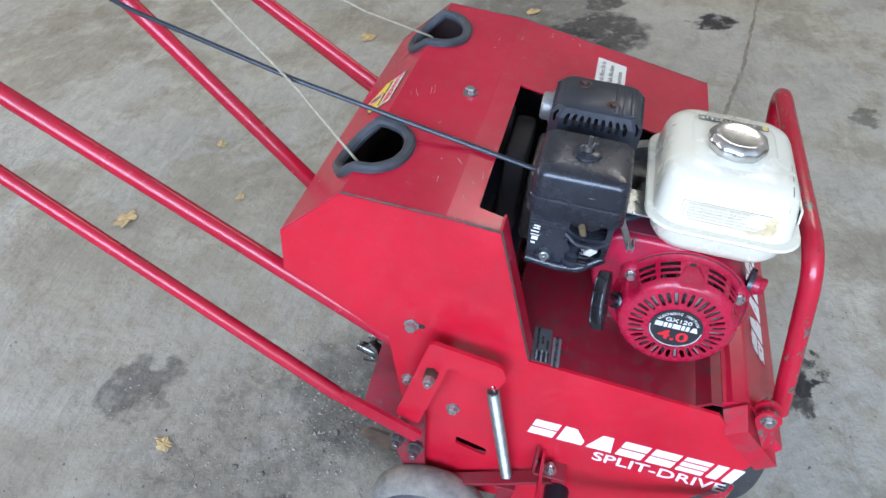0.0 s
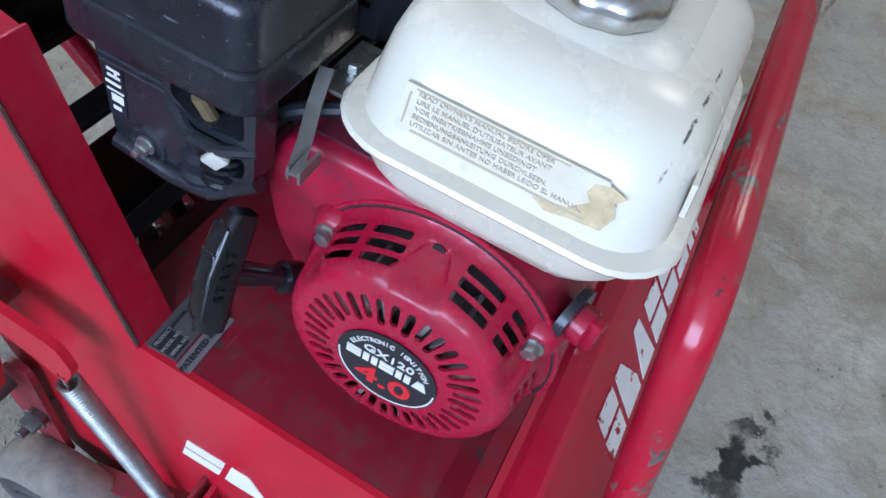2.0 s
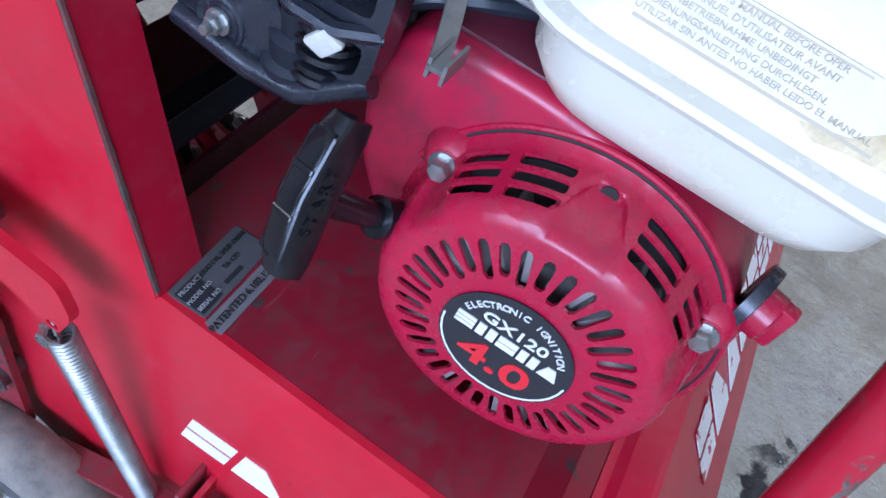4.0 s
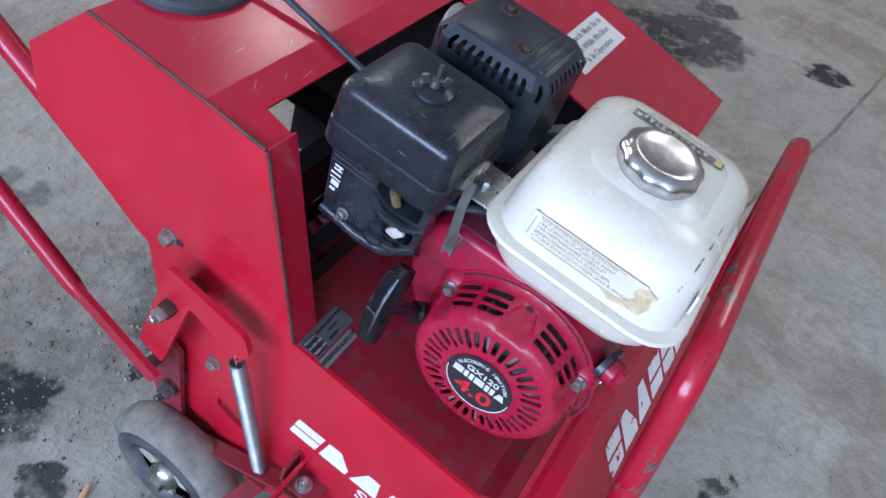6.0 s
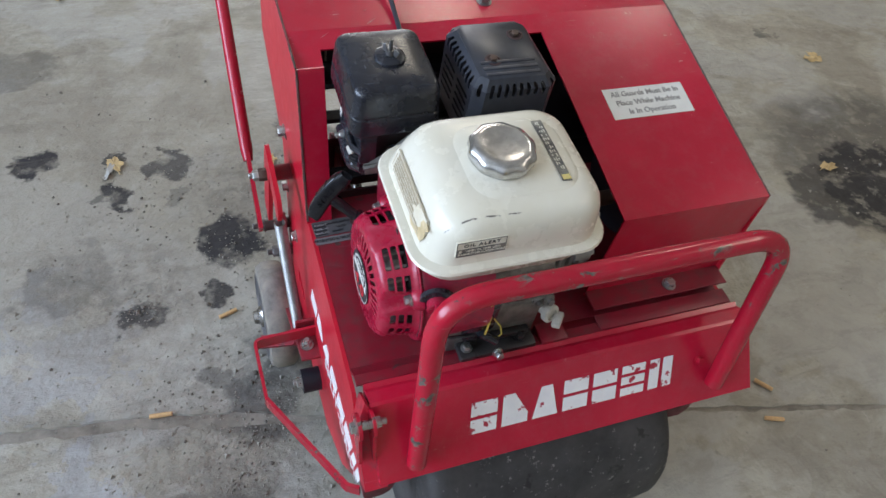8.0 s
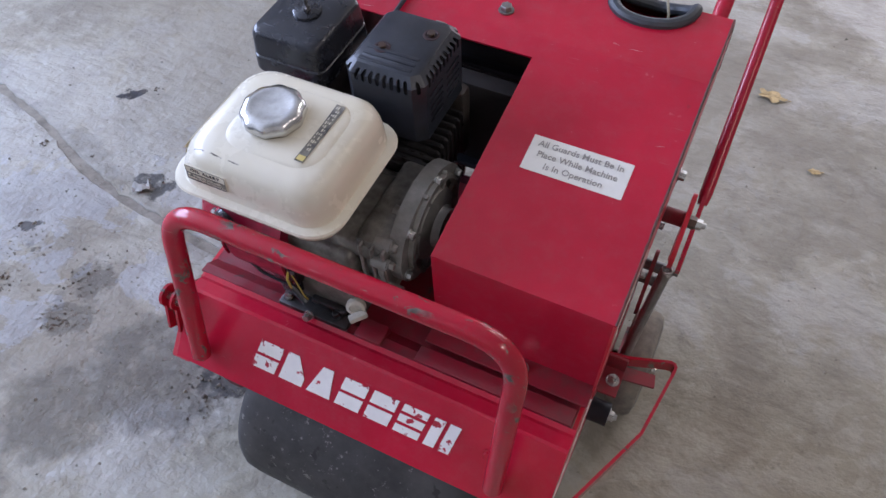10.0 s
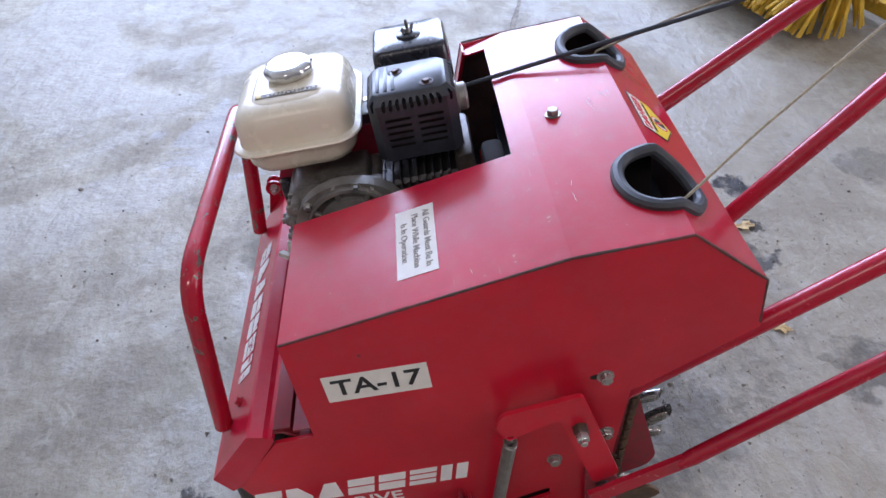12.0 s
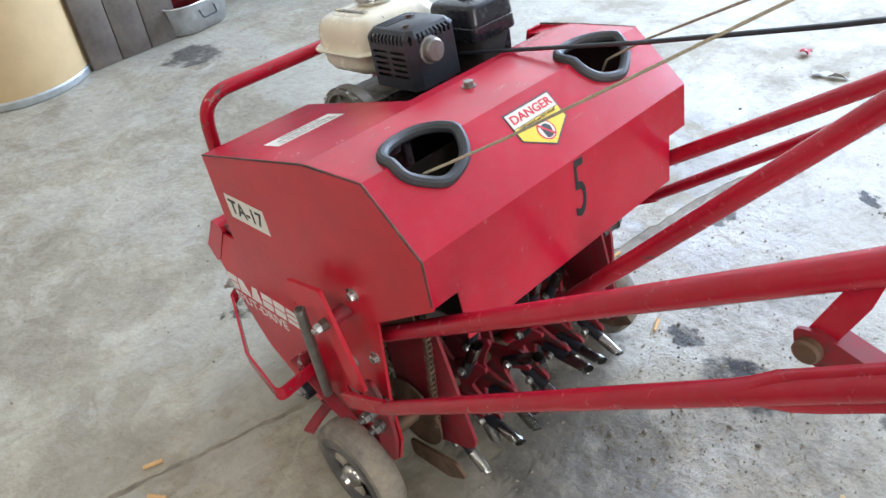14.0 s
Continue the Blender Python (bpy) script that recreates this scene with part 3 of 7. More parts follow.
def capsule(cx, cy, length, width, angle, seg=4):
    """The outline of a slot."""
    r, h = width / 2, max(0.0, length / 2 - width / 2)
    c, s = math.cos(angle), math.sin(angle)
    out = []
    for sign in (1, -1):
        for i in range(seg + 1):
            a = -math.pi / 2 + math.pi * i / seg
            x, y = sign * (h + r * math.cos(a)), sign * r * math.sin(a)
            out.append((cx + x * c - y * s, cy + x * s + y * c))
    return out


def plate_x(bm, outline, x0, x1, holes=(), bevel=0.0):
    """A flat plate in the plane of y and z, from x0 to x1."""
    sheet = bmesh.new()
    cut_sheet(sheet, outline, holes, lambda u, v: Vector((x1, u, v)))
    tops = list(sheet.faces)
    twin = {v: sheet.verts.new((x0, v.co.y, v.co.z)) for v in list(sheet.verts)}
    rim = [e for e in sheet.edges if len(e.link_faces) == 1]
    for f in tops:
        sheet.faces.new([twin[v] for v in reversed(f.verts)])
    for e in rim:
        a, b = e.verts
        sheet.faces.new((a, twin[a], twin[b], b))
    me = bpy.data.meshes.new("tmp")
    sheet.to_mesh(me)
    sheet.free()
    bm.from_mesh(me)
    bpy.data.meshes.remove(me)
    return bm


def round_poly(points, radius, seg=4):
    """A closed 2D outline with rounded corners."""
    ps = [Vector((*p, 0)) for p in points]
    n = len(ps)
    out = []
    for i in range(n):
        a, b, c = ps[i - 1], ps[i], ps[(i + 1) % n]
        u, v = (a - b).normalized(), (c - b).normalized()
        cut = min(radius, (a - b).length * 0.45, (c - b).length * 0.45)
        p, q = b + u * cut, b + v * cut
        for j in range(seg + 1):
            t = j / seg
            w = p * (1 - t) ** 2 + b * 2 * t * (1 - t) + q * t * t
            out.append((w.x, w.y))
    return out


def loft(bm, sections, seg=6, cap=True):
    """Rounded rectangles (z, cx, cy, hx, hy, r) stacked on one another."""
    rings = []
    for z, cx, cy, hx, hy, r in sections:
        ring = []
        for sx, sy, a0 in ((1, 1, 0), (-1, 1, 90), (-1, -1, 180), (1, -1, 270)):
            for i in range(seg + 1):
                a = radians(a0 + 90 * i / seg)
                ring.append(bm.verts.new((cx + sx * (hx - r) + r * math.cos(a), cy + sy * (hy - r) + r * math.sin(a), z)))
        rings.append(ring)
    m = len(rings[0])
    for a, b in zip(rings, rings[1:]):
        for i in range(m):
            bm.faces.new((a[i], a[(i + 1) % m], b[(i + 1) % m], b[i]))
    if cap:
        bm.faces.new(rings[0][::-1])
        bm.faces.new(rings[-1])
    return bm


def on(origin, u, v):
    """The pose of a flat thing with its middle at origin, its right along u and its top along v."""
    u, v = Vector(u).normalized(), Vector(v)
    n = u.cross(v).normalized()
    v = n.cross(u)
    m = Matrix((u, v, n)).transposed().to_4x4()
    m.translation = origin
    return m


def lettering(body, height, bold=0.0, shear=0.0, stretch=1.0, depth=0.0003, space=1.0):
    """The built-in font as a bmesh, centred, its capitals about so high."""
    cu = bpy.data.curves.new("letters", "FONT")
    cu.body, cu.size, cu.align_x, cu.align_y = body, height / 0.70, "CENTER", "CENTER"
    cu.offset, cu.shear, cu.extrude, cu.resolution_u, cu.space_character = bold * height, shear, depth, 3, space
    ob = new("letters", cu)
    dg = bpy.context.evaluated_depsgraph_get()
    me = bpy.data.meshes.new_from_object(ob.evaluated_get(dg))
    bpy.data.objects.remove(ob)
    bm = bmesh.new()
    bm.from_mesh(me)
    bpy.data.meshes.remove(me)
    bpy.data.curves.remove(cu)
    for v in bm.verts:
        v.co.x *= stretch
    return bm


def write(body, height, m, material, parent, lift=0.0012, **kw):
    bm = lettering(body, height, **kw)
    bmesh.ops.transform(bm, matrix=m @ Matrix.Translation((0, 0, lift)), verts=bm.verts)
    return part("lettering", bm, material, parent, smooth=0)


def sticker(name, outline, m, material, parent, label="", lo=0.0002, hi=0.0008):
    bm = bmesh.new()
    cut_sheet(bm, outline, (), lambda u, v: Vector((u, v, hi)))
    twin = {v: bm.verts.new((v.co.x, v.co.y, lo)) for v in list(bm.verts)}
    for e in [e for e in bm.edges if len(e.link_faces) == 1]:
        a, b = e.verts
        bm.faces.new((a, twin[a], twin[b], b))
    bmesh.ops.transform(bm, matrix=m, verts=bm.verts)
    return part(name, bm, material, parent, label, smooth=0)


def rect(w, h, r=0.0):
    pts = [(-w / 2, -h / 2), (w / 2, -h / 2), (w / 2, h / 2), (-w / 2, h / 2)]
    return round_poly(pts, r, 3) if r else pts


def bars(rows, m, material, parent, lift=0.0011):
    """Plain bars (cx, cy, w, h) that stand for print too small to read, and for marks that are not lettered."""
    bm = bmesh.new()
    for cx, cy, w, h in rows:
        box(bm, (cx - w / 2, cy - h / 2, lift - 0.0003), (cx + w / 2, cy + h / 2, lift))
    bmesh.ops.transform(bm, matrix=m, verts=bm.verts)
    return part("print", bm, material, parent, smooth=0)


def hex_bolt(bm, p, axis, r=0.009, head=0.008, washer=True, shank=0.0):
    """A hexagon head on a washer; with shank a nut on a threaded end."""
    u, v, w = basis(axis)
    p = Vector(p)
    d = 0.0
    if washer:
        lathe(bm, p, axis, [(0, r * 1.34), (0.0018, r * 1.34)], 18)
        d = 0.0018
    lathe(bm, p + w * d, axis, [(0, r), (head * 0.82, r), (head, r * 0.86)], 6)
    if shank:
        lathe(bm, p + w * (d + head), axis, [(0, r * 0.55), (shank, r * 0.55), (shank + 0.001, r * 0.45)], 12)
    return bm


def slab_marks(n, length, height, gap, slant, notch):
    """A row of slanted blocks with notches, in place of a maker's name."""
    rows = []
    w = (length - gap * (n - 1)) / n
    for i in range(n):
        x0 = -length / 2 + i * (w + gap)
        y0, y1 = -height / 2, height / 2
        sk = lambda x, y: (x + slant * y, y)
        kind = notch[i % len(notch)]
        if kind == "t":
            rows.append([sk(x0, y0), sk(x0 + w, y0), sk(x0 + w * 0.72, y1), sk(x0 + w * 0.28, y1)])
        elif kind == "w":
            rows.append([sk(x0, y0), sk(x0 + w, y0), sk(x0 + w, y0 + height * 0.3), sk(x0 + w * 0.45, y1), sk(x0, y1)])
        elif kind == "b":
            rows.append([sk(x0, y0), sk(x0 + w * 0.42, y0), sk(x0 + w * 0.42, y1), sk(x0, y1)])
            rows.append([sk(x0 + w * 0.58, y0), sk(x0 + w, y0), sk(x0 + w, y1), sk(x0 + w * 0.58, y1)])
        else:
            count = 2 if kind == "s" else 3
            g = height * 0.11
            h = (height - g * (count - 1)) / count
            for j in range(count):
                a = y0 + j * (h + g)
                rows.append([sk(x0, a), sk(x0 + w, a), sk(x0 + w, a + h), sk(x0, a + h)])
    return rows


def marks(polys, m, material, parent, lift=0.0009):
    """Each block of a maker's mark as a thin part of its own."""
    for poly in polys:
        sticker("decal_block", poly, m, material, parent, hi=lift)


# ---- the building ----
def joint_y(x):
    """The saw joint that crosses the floor."""
    knots = ((-5.2, 1.12), (-1.372, 0.142), (-1.154, 0.052), (-0.958, -0.002), (-0.82, -0.016), (-0.591, -0.046), (0.63, -0.352), (1.07, -0.463), (1.62, -0.587), (2.3, -0.69), (5.2, -1.32))
    for (x0, y0), (x1, y1) in zip(knots, knots[1:]):
        if x <= x1:
            return y0 + (y1 - y0) * (x - x0) / (x1 - x0)


def build_floor():
    rnd = random.Random(4)
    xs = [-5.0 + 0.025 * i for i in range(401)]
    edge = [joint_y(x) + rnd.uniform(-0.003, 0.003) for x in xs]
    wide = [(0.0140 + rnd.gauss(0, 0.0025) + 0.006 * noise.noise(Vector((x * 3.0, 0, 0)))) * (1.0 if -2.2 < x < -0.35 else 0.6 if x < 0.4 else 0.5 if x < 2.4 else 0.4) for x in xs]
    bm = bmesh.new()
    rows = []
    for x, y, w in zip(xs, edge, wide):
        rows.append([bm.verts.new(p) for p in ((x, -3.2, 0), (x, y - w, 0), (x, y - w * 0.85, -0.0035), (x, y + w * 0.85, -0.0035), (x, y + w, 0), (x, 6.0, 0))])
    for a, b in zip(rows, rows[1:]):
        for i in (0, 4):
            bm.faces.new((a[i], b[i], b[i + 1], a[i + 1]))
        for i in (1, 3):
            bm.faces.new((a[i], b[i], b[i + 1], a[i + 1]))
    tagged(part("floor", bm, CONCRETE), "worn grey concrete floor with oil stains and a saw joint", "floor", kind="structure")
    bm = bmesh.new()
    rows = [[bm.verts.new((x, y - 0.03, -0.003)), bm.verts.new((x, y + 0.03, -0.003))] for x, y in zip(xs, edge)]
    for a, b in zip(rows, rows[1:]):
        bm.faces.new((a[0], b[0], b[1], a[1]))
    tagged(part("floor_joint", bm, JOINT_DIRT), "dirt packed in the floor joint", "floor joint", kind="structure")
    bm = bmesh.new()
    box(bm, (-40, -30, -0.2), (-5.2, 30, -0.03))
    tagged(part("ground", bm, GROUND, smooth=0), "pale gravel yard outside the open door", "ground", kind="structure")


def wall(name, lo, hi, label, material=WALL):
    bm = bmesh.new()
    box(bm, lo, hi)
    return tagged(part(name, bm, material, smooth=0), label, "wall", kind="structure")


build_floor()
wall("wall_south", (-5.2, -3.4, -0.1), (5.2, -3.2, 4.1), "plain shaded workshop wall")
# the north wall is split round the added window opening
wall("wall_north_a", (-5.2, 6.0, -0.1), (-0.4, 6.2, 4.1), "plain workshop wall beside an added, unseen window opening")
wall("wall_north_b", (2.8, 6.0, -0.1), (5.2, 6.2, 4.1), "plain workshop wall beside an added, unseen window opening")
wall("wall_north_c", (-0.4, 6.0, -0.1), (2.8, 6.2, 1.15), "plain workshop wall below an added, unseen window opening")
wall("wall_north_d", (-0.4, 6.0, 2.85), (2.8, 6.2, 4.1), "plain workshop wall above an added, unseen window opening")
wall("wall_east", (5.0, -3.2, -0.1), (5.2, 6.0, 4.1), "unseen east wall, coloured dark to cut bounce light", WALL_LOW_BOUNCE)
wall("wall_west_a", (-5.2, 2.1, -0.1), (-5.0, 6.0, 4.1), "plain workshop wall beside the open garage door")
wall("wall_west_b", (-5.2, -3.2, -0.1), (-5.0, -3.05, 4.1), "plain workshop wall beside the open garage door")
wall("wall_west_c", (-5.2, -3.05, 3.68), (-5.0, 2.1, 4.1), "wall above the open garage door")
bm = bmesh.new()
box(bm, (-5.2, -3.4, 4.1), (5.2, 6.2, 4.2))
tagged(part("ceiling", bm, CEIL, smooth=0), "plain pale workshop ceiling", "ceiling", kind="structure")

# ---- the aerator ----
TILT = pose(0, 0, 0, 9.0)  # it stands nose down
aerator = tagged(new("lawn_aerator"), "red walk-behind core lawn aerator with worn paint on a concrete floor", "aerator")
aerator.matrix_world = TILT

PROFILE = [(-0.2355, 0.505), (-0.2363, 0.6814), (0.1175, 0.7418), (0.2547, 0.7453), (0.3439, 0.6563), (0.3430, 0.498)]
RUN = [0.0]
for (y0, z0), (y1, z1) in zip(PROFILE, PROFILE[1:]):
    RUN.append(RUN[-1] + math.hypot(y1 - y0, z1 - z0))


def on_hood(x, s, off=0.0):
    """A point of the hood's outer skin at the run s along its profile."""
    for i in range(5):
        if s <= RUN[i + 1] + 1e-9 or i == 4:
            (y0, z0), (y1, z1) = PROFILE[i], PROFILE[i + 1]
            t = (s - RUN[i]) / (RUN[i + 1] - RUN[i])
            n = Vector((0, -(z1 - z0), y1 - y0)).normalized()
            return Vector((x, y0 + t * (y1 - y0), z0 + t * (z1 - z0))) + n * off


def hand_hole(side):
    """The outline of a rope opening in the hood's (x, run) plane: round in front, drawn to a point behind."""
    s3 = RUN[3]
    pts = [(0.128, s3 - 0.002), (0.136, s3 - 0.034), (0.158, s3 - 0.052), (0.190, s3 - 0.056), (0.222, s3 - 0.047), (0.242, s3 - 0.026),
           (0.247, s3 - 0.004), (0.244, s3 + 0.022), (0.228, s3 + 0.038), (0.198, s3 + 0.058), (0.170, s3 + 0.052), (0.146, s3 + 0.040), (0.133, s3 + 0.020)]
    pts = [(x * side, s) for x, s in pts]
    return round_poly(pts if side > 0 else pts[::-1], 0.02, 3)


def shrink(poly, d):
    c = Vector((sum(p[0] for p in poly) / len(poly), sum(p[1] for p in poly) / len(poly)))
    out = []
    for p in poly:
        v = Vector(p) - c
        out.append(tuple(c + v * (1 - d / v.length)))
    return out


def build_hood():
    sl, sr, low = RUN[2] - 0.0352, RUN[2] - 0.0715, RUN[4] + 0.075
    outline = [(0.068, 0), (0.3, 0), (0.3, low), (0.253, low), (0.251, RUN[5]), (-0.251, RUN[5]), (-0.253, low), (-0.3, low), (-0.3, sr), (-0.262, sr), (-0.26, sl), (0.068, sl)]
    holes = [shrink(hand_hole(1), 0.006), shrink(hand_hole(-1), 0.006)]
    lines = [((-0.31, RUN[i]), (0.31, RUN[i])) for i in (1, 2, 3, 4)]
    bm = bmesh.new()
    cut_sheet(bm, outline, holes, lambda u, v: on_hood(u, v), lines)
    thicken(bm, 0.003)
    hood = part("hood", bm, RED_TOP, aerator, "folded red sheet-metal guard with scratched dull paint", smooth=4)
    # sides
    right = [(-0.2363, 0.6814), (0.1175, 0.7418), (0.2547, 0.7453), (0.3439, 0.6563), (0.3435, 0.5785), (0.2, 0.4960), (0.186, 0.4915), (-0.2437, 0.4935)]
    left = [(0.047, 0.7377), (0.1175, 0.7418), (0.2547, 0.7453), (0.3439, 0.6563), (0.3425, 0.5836), (0.2, 0.4948), (0.176, 0.487), (-0.0242, 0.506)]
    right = [(y, z - 0.003) if z > 0.6 else (y, z) for y, z in right]
    left = [(y, z - 0.003) if z > 0.6 else (y, z) for y, z in left]
    side_r = part("hood_side", plate_x(bmesh.new(), right, 0.297, 0.3003), RED, hood, smooth=4)
    part("hood_side", plate_x(bmesh.new(), left, -0.3003, -0.297), RED, hood, smooth=4)
    # thin near-black sheets, added to darken the inside of the guard
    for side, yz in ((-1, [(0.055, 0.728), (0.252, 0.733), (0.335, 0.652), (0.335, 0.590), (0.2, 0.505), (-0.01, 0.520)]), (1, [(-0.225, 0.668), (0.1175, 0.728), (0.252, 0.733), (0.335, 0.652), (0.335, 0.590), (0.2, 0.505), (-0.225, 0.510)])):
        part("added_dark_liner", plate_x(bmesh.new(), yz, side * 0.2935 - 0.001, side * 0.2935 + 0.001), DARK_BROWN, hood, "near-black sheet added inside the guard", smooth=4)
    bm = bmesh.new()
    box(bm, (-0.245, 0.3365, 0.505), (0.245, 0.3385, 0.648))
    part("added_dark_liner", bm, DARK_BROWN, hood, "near-black sheet added inside the guard", smooth=0)
    # folded post beside the engine opening
    bm = bmesh.new()
    top, bot = Vector((0, 0.0455, 0.7365)), Vector((0, -0.0257, 0.508))
    n = Vector((0, 0.003, -0.0009))
    vs = [bm.verts.new((x, p.y, p.z)) for p in (top, bot, bot + n, top + n) for x in (-0.2995, -0.263)]
    for q in ((0, 1, 3, 2), (2, 3, 5, 4), (4, 5, 7, 6), (6, 7, 1, 0), (0, 2, 4, 6), (1, 7, 5, 3)):
        bm.faces.new([vs[i] for i in q])
    part("post_flange", bm, RED_TOP, hood, smooth=0)
    # worn welded edges
    for path in ([(0.2995, -0.236, 0.6805), (0.2995, 0.1175, 0.7408), (0.2995, 0.2547, 0.7443), (0.2995, 0.3435, 0.6557), (0.2995, 0.3425, 0.585)],
                 [(-0.2995, 0.047, 0.7367), (-0.2995, 0.1175, 0.7408), (-0.2995, 0.2547, 0.7443)], [(-0.299, 0.046, 0.736), (-0.299, -0.024, 0.512)]):
        rnd = random.Random(7)
        pts, radii = [], []
        for a, b in zip(path, path[1:]):
            a, b = Vector(a), Vector(b)
            n = max(2, int((b - a).length / 0.008))
            for i in range(n):
                pts.append(a.lerp(b, i / n))
                radii.append(0.0016 + 0.0007 * rnd.random())
        pts.append(Vector(path[-1]))
        radii.append(0.0018)
        part("worn_edge", pipe(bmesh.new(), pts, radii, 6), WORN_EDGE, hood, "bare worn weld along the edge")
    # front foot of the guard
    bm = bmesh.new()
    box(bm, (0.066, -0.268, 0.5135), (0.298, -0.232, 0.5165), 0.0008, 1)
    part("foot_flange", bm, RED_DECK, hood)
    bm = bmesh.new()
    hex_bolt(bm, (0.201, -0.252, 0.5165), (0, 0, 1), 0.008, 0.008)
    part("bolt", bm, ZINC, hood)
    bm = bmesh.new()
    hex_bolt(bm, (0.0, 0.153, 0.7430), (0, 0, 1), 0.0085, 0.008)
    part("bolt", bm, SPRING_STEEL, hood, "dull steel hood bolt on a washer")
    # adjusting slots beside the side bolts, their dark depth painted as flat patches
    for s in (-1, 1):
        bm = bmesh.new()
        hex_bolt(bm, (s * 0.3003, 0.151, 0.529), (s, 0, 0), 0.0085, 0.009)
        part("bolt", bm, ZINC, hood)
        sticker("bolt_slot_patch", capsule(0, 0, 0.020, 0.008, 0), on((s * 0.3003, 0.141, 0.530), (0, 1 if s > 0 else -1, 0), (0, 0, 1)), DARK, hood)
    # rubber edging of the rope openings, with a rolled lip
    for s in (-1, 1):
        loop = hand_hole(s)
        pts = [on_hood(x, r, 0.002) for x, r in loop]
        pts = pts + pts[:2]
        part("rubber_edging", pipe(bmesh.new(), pts, 0.0085, 10, cap=False), RUBBER, hood, "grey rubber edging round a rope opening")
    # pale scratches in the paint
    rnd = random.Random(17)
    for x, s, spread, n in ((-0.03, RUN[3] - 0.035, 0.030, 5), (0.19, RUN[2] + 0.012, 0.03, 2), (-0.20, RUN[2] + 0.02, 0.03, 3), (0.27, RUN[2] - 0.11, 0.02, 1), (-0.22, RUN[2] - 0.02, 0.03, 3)):
        for _ in range(n):
            cx, cs = x + rnd.uniform(-1, 1) * spread, s + rnd.uniform(-1, 1) * spread * 0.6
            a, half, w = 0.3 + rnd.gauss(0, 0.16), rnd.uniform(0.004, 0.014), rnd.uniform(0.0002, 0.00042)
            if not RUN[1] < cs - half and cs + half < RUN[4]:
                continue
            p, q = on_hood(cx - half * math.cos(a), cs - half * math.sin(a), 0.0), on_hood(cx + half * math.cos(a), cs + half * math.sin(a), 0.0)
            bm = bmesh.new()
            pipe(bm, [p, (p + q) / 2, q], [w * 0.3, w, w * 0.3], 4)
            part("scratch", bm, SCUFF, hood, smooth=0)
    # labels
    mid = on_hood(0.1855, (RUN[2] - 0.178), 0.0)
    up = (on_hood(0.18, RUN[2] - 0.1) - on_hood(0.18, RUN[2] - 0.2)).normalized()
    m = on(mid, (1, 0, 0), up)
    lab = sticker("guard_label", rect(0.132, 0.053), m, WHITE_LABEL, hood, "white warning label with grey lettering")
    for i, line in enumerate(("All Guards Must Be In", "Place While Machine", "Is In Operation")):
        write(line, 0.0088, m @ Matrix.Translation((0, 0.0155 - 0.0155 * i, 0)), FADED_INK, lab, bold=0.006)
    # danger label on the rear slope, read from behind
    c = on_hood(0.002, RUN[3] + 0.056, 0.0)
    up = (on_hood(0, RUN[3] + 0.02) - on_hood(0, RUN[3] + 0.06)).normalized()
    m = on(c, (-1, 0, 0), up)
    shape = [(-0.050, 0.040), (-0.050, 0.0), (-0.004, -0.038), (0.050, -0.004), (0.050, 0.040)]
    shape = [(-0.050, 0.038), (-0.050, -0.010), (0.0, -0.040), (0.050, -0.010), (0.050, 0.038)][::-1]
    shape = shape[::-1]
    lab = sticker("danger_label", shape, m, INK, hood, "red, white and yellow danger label with a black picture")
    sticker("label_field", [(-0.0475, 0.0355), (-0.0475, 0.012), (0.0475, 0.012), (0.0475, 0.0355)], m, WHITE_LABEL, lab, lo=0.0009, hi=0.0011)
    sticker("label_field", [(-0.0475, 0.0108), (-0.0475, -0.009), (0.0, -0.037), (0.0475, -0.009), (0.0475, 0.0108)], m, YELLOW_INK, lab, lo=0.0009, hi=0.0011)
    write("DANGER", 0.0135, m @ Matrix.Translation((0, 0.0235, 0)), RED_INK, lab, bold=0.025, stretch=1.12, lift=0.0014)
    write("KEEP HANDS and FEET AWAY", 0.0042, m @ Matrix.Translation((0, 0.0075, 0)), INK, lab, bold=0.02, lift=0.0014)
    ring = [(0.0165 * math.cos(a), 0.0165 * math.sin(a) - 0.0125) for a in (2 * math.pi * i / 28 for i in range(28))]
    ring_in = [(0.0140 * math.cos(a), 0.0140 * math.sin(a) - 0.0125) for a in (2 * math.pi * i / 28 for i in range(28))]
    sticker("label_ring", ring, m, RED_INK, lab, lo=0.0011, hi=0.0013)
    sticker("label_disc", ring_in, m, WHITE_LABEL, lab, lo=0.0013, hi=0.0015)
    sticker("label_shape", round_poly([(-0.007, -0.025), (0.006, -0.025), (0.011, -0.010), (0.004, -0.002), (-0.008, -0.004)], 0.004), m, INK, lab, lo=0.0015, hi=0.0017)
    bm = bmesh.new()
    box(bm, (-0.0018, -0.0145, 0.0017), (0.0018, 0.0145, 0.0019), m=m @ Matrix.Translation((0, -0.0125, 0)) @ pose(0, 0, 0, 0, 0, 40))
    part("label_stroke", bm, RED_INK, lab, smooth=0)
    # stencilled figure on the back
    m = on((-0.012, 0.3434, 0.600), (-1, 0, 0), (0, 0, 1))
    write("5", 0.096, m @ Matrix.Diagonal((0.50, 1, 1, 1)), INK, hood, lift=0.0006)
    # model label on the side
    m = on((0.3003, -0.1365, 0.5885), (0, 1, -0.012), (0, 0.03, 1))
    lab = sticker("model_label", rect(0.134, 0.049), m, WHITE_LABEL, side_r, "white label with black lettering")
    write("TA-17", 0.0285, m, INK, lab, bold=0.022, stretch=1.08)
    return hood


hood = build_hood()


def deck_z(y):
    """The height of the sloping engine deck."""
    return 0.5103 + (y - 0.012) * 0.0601


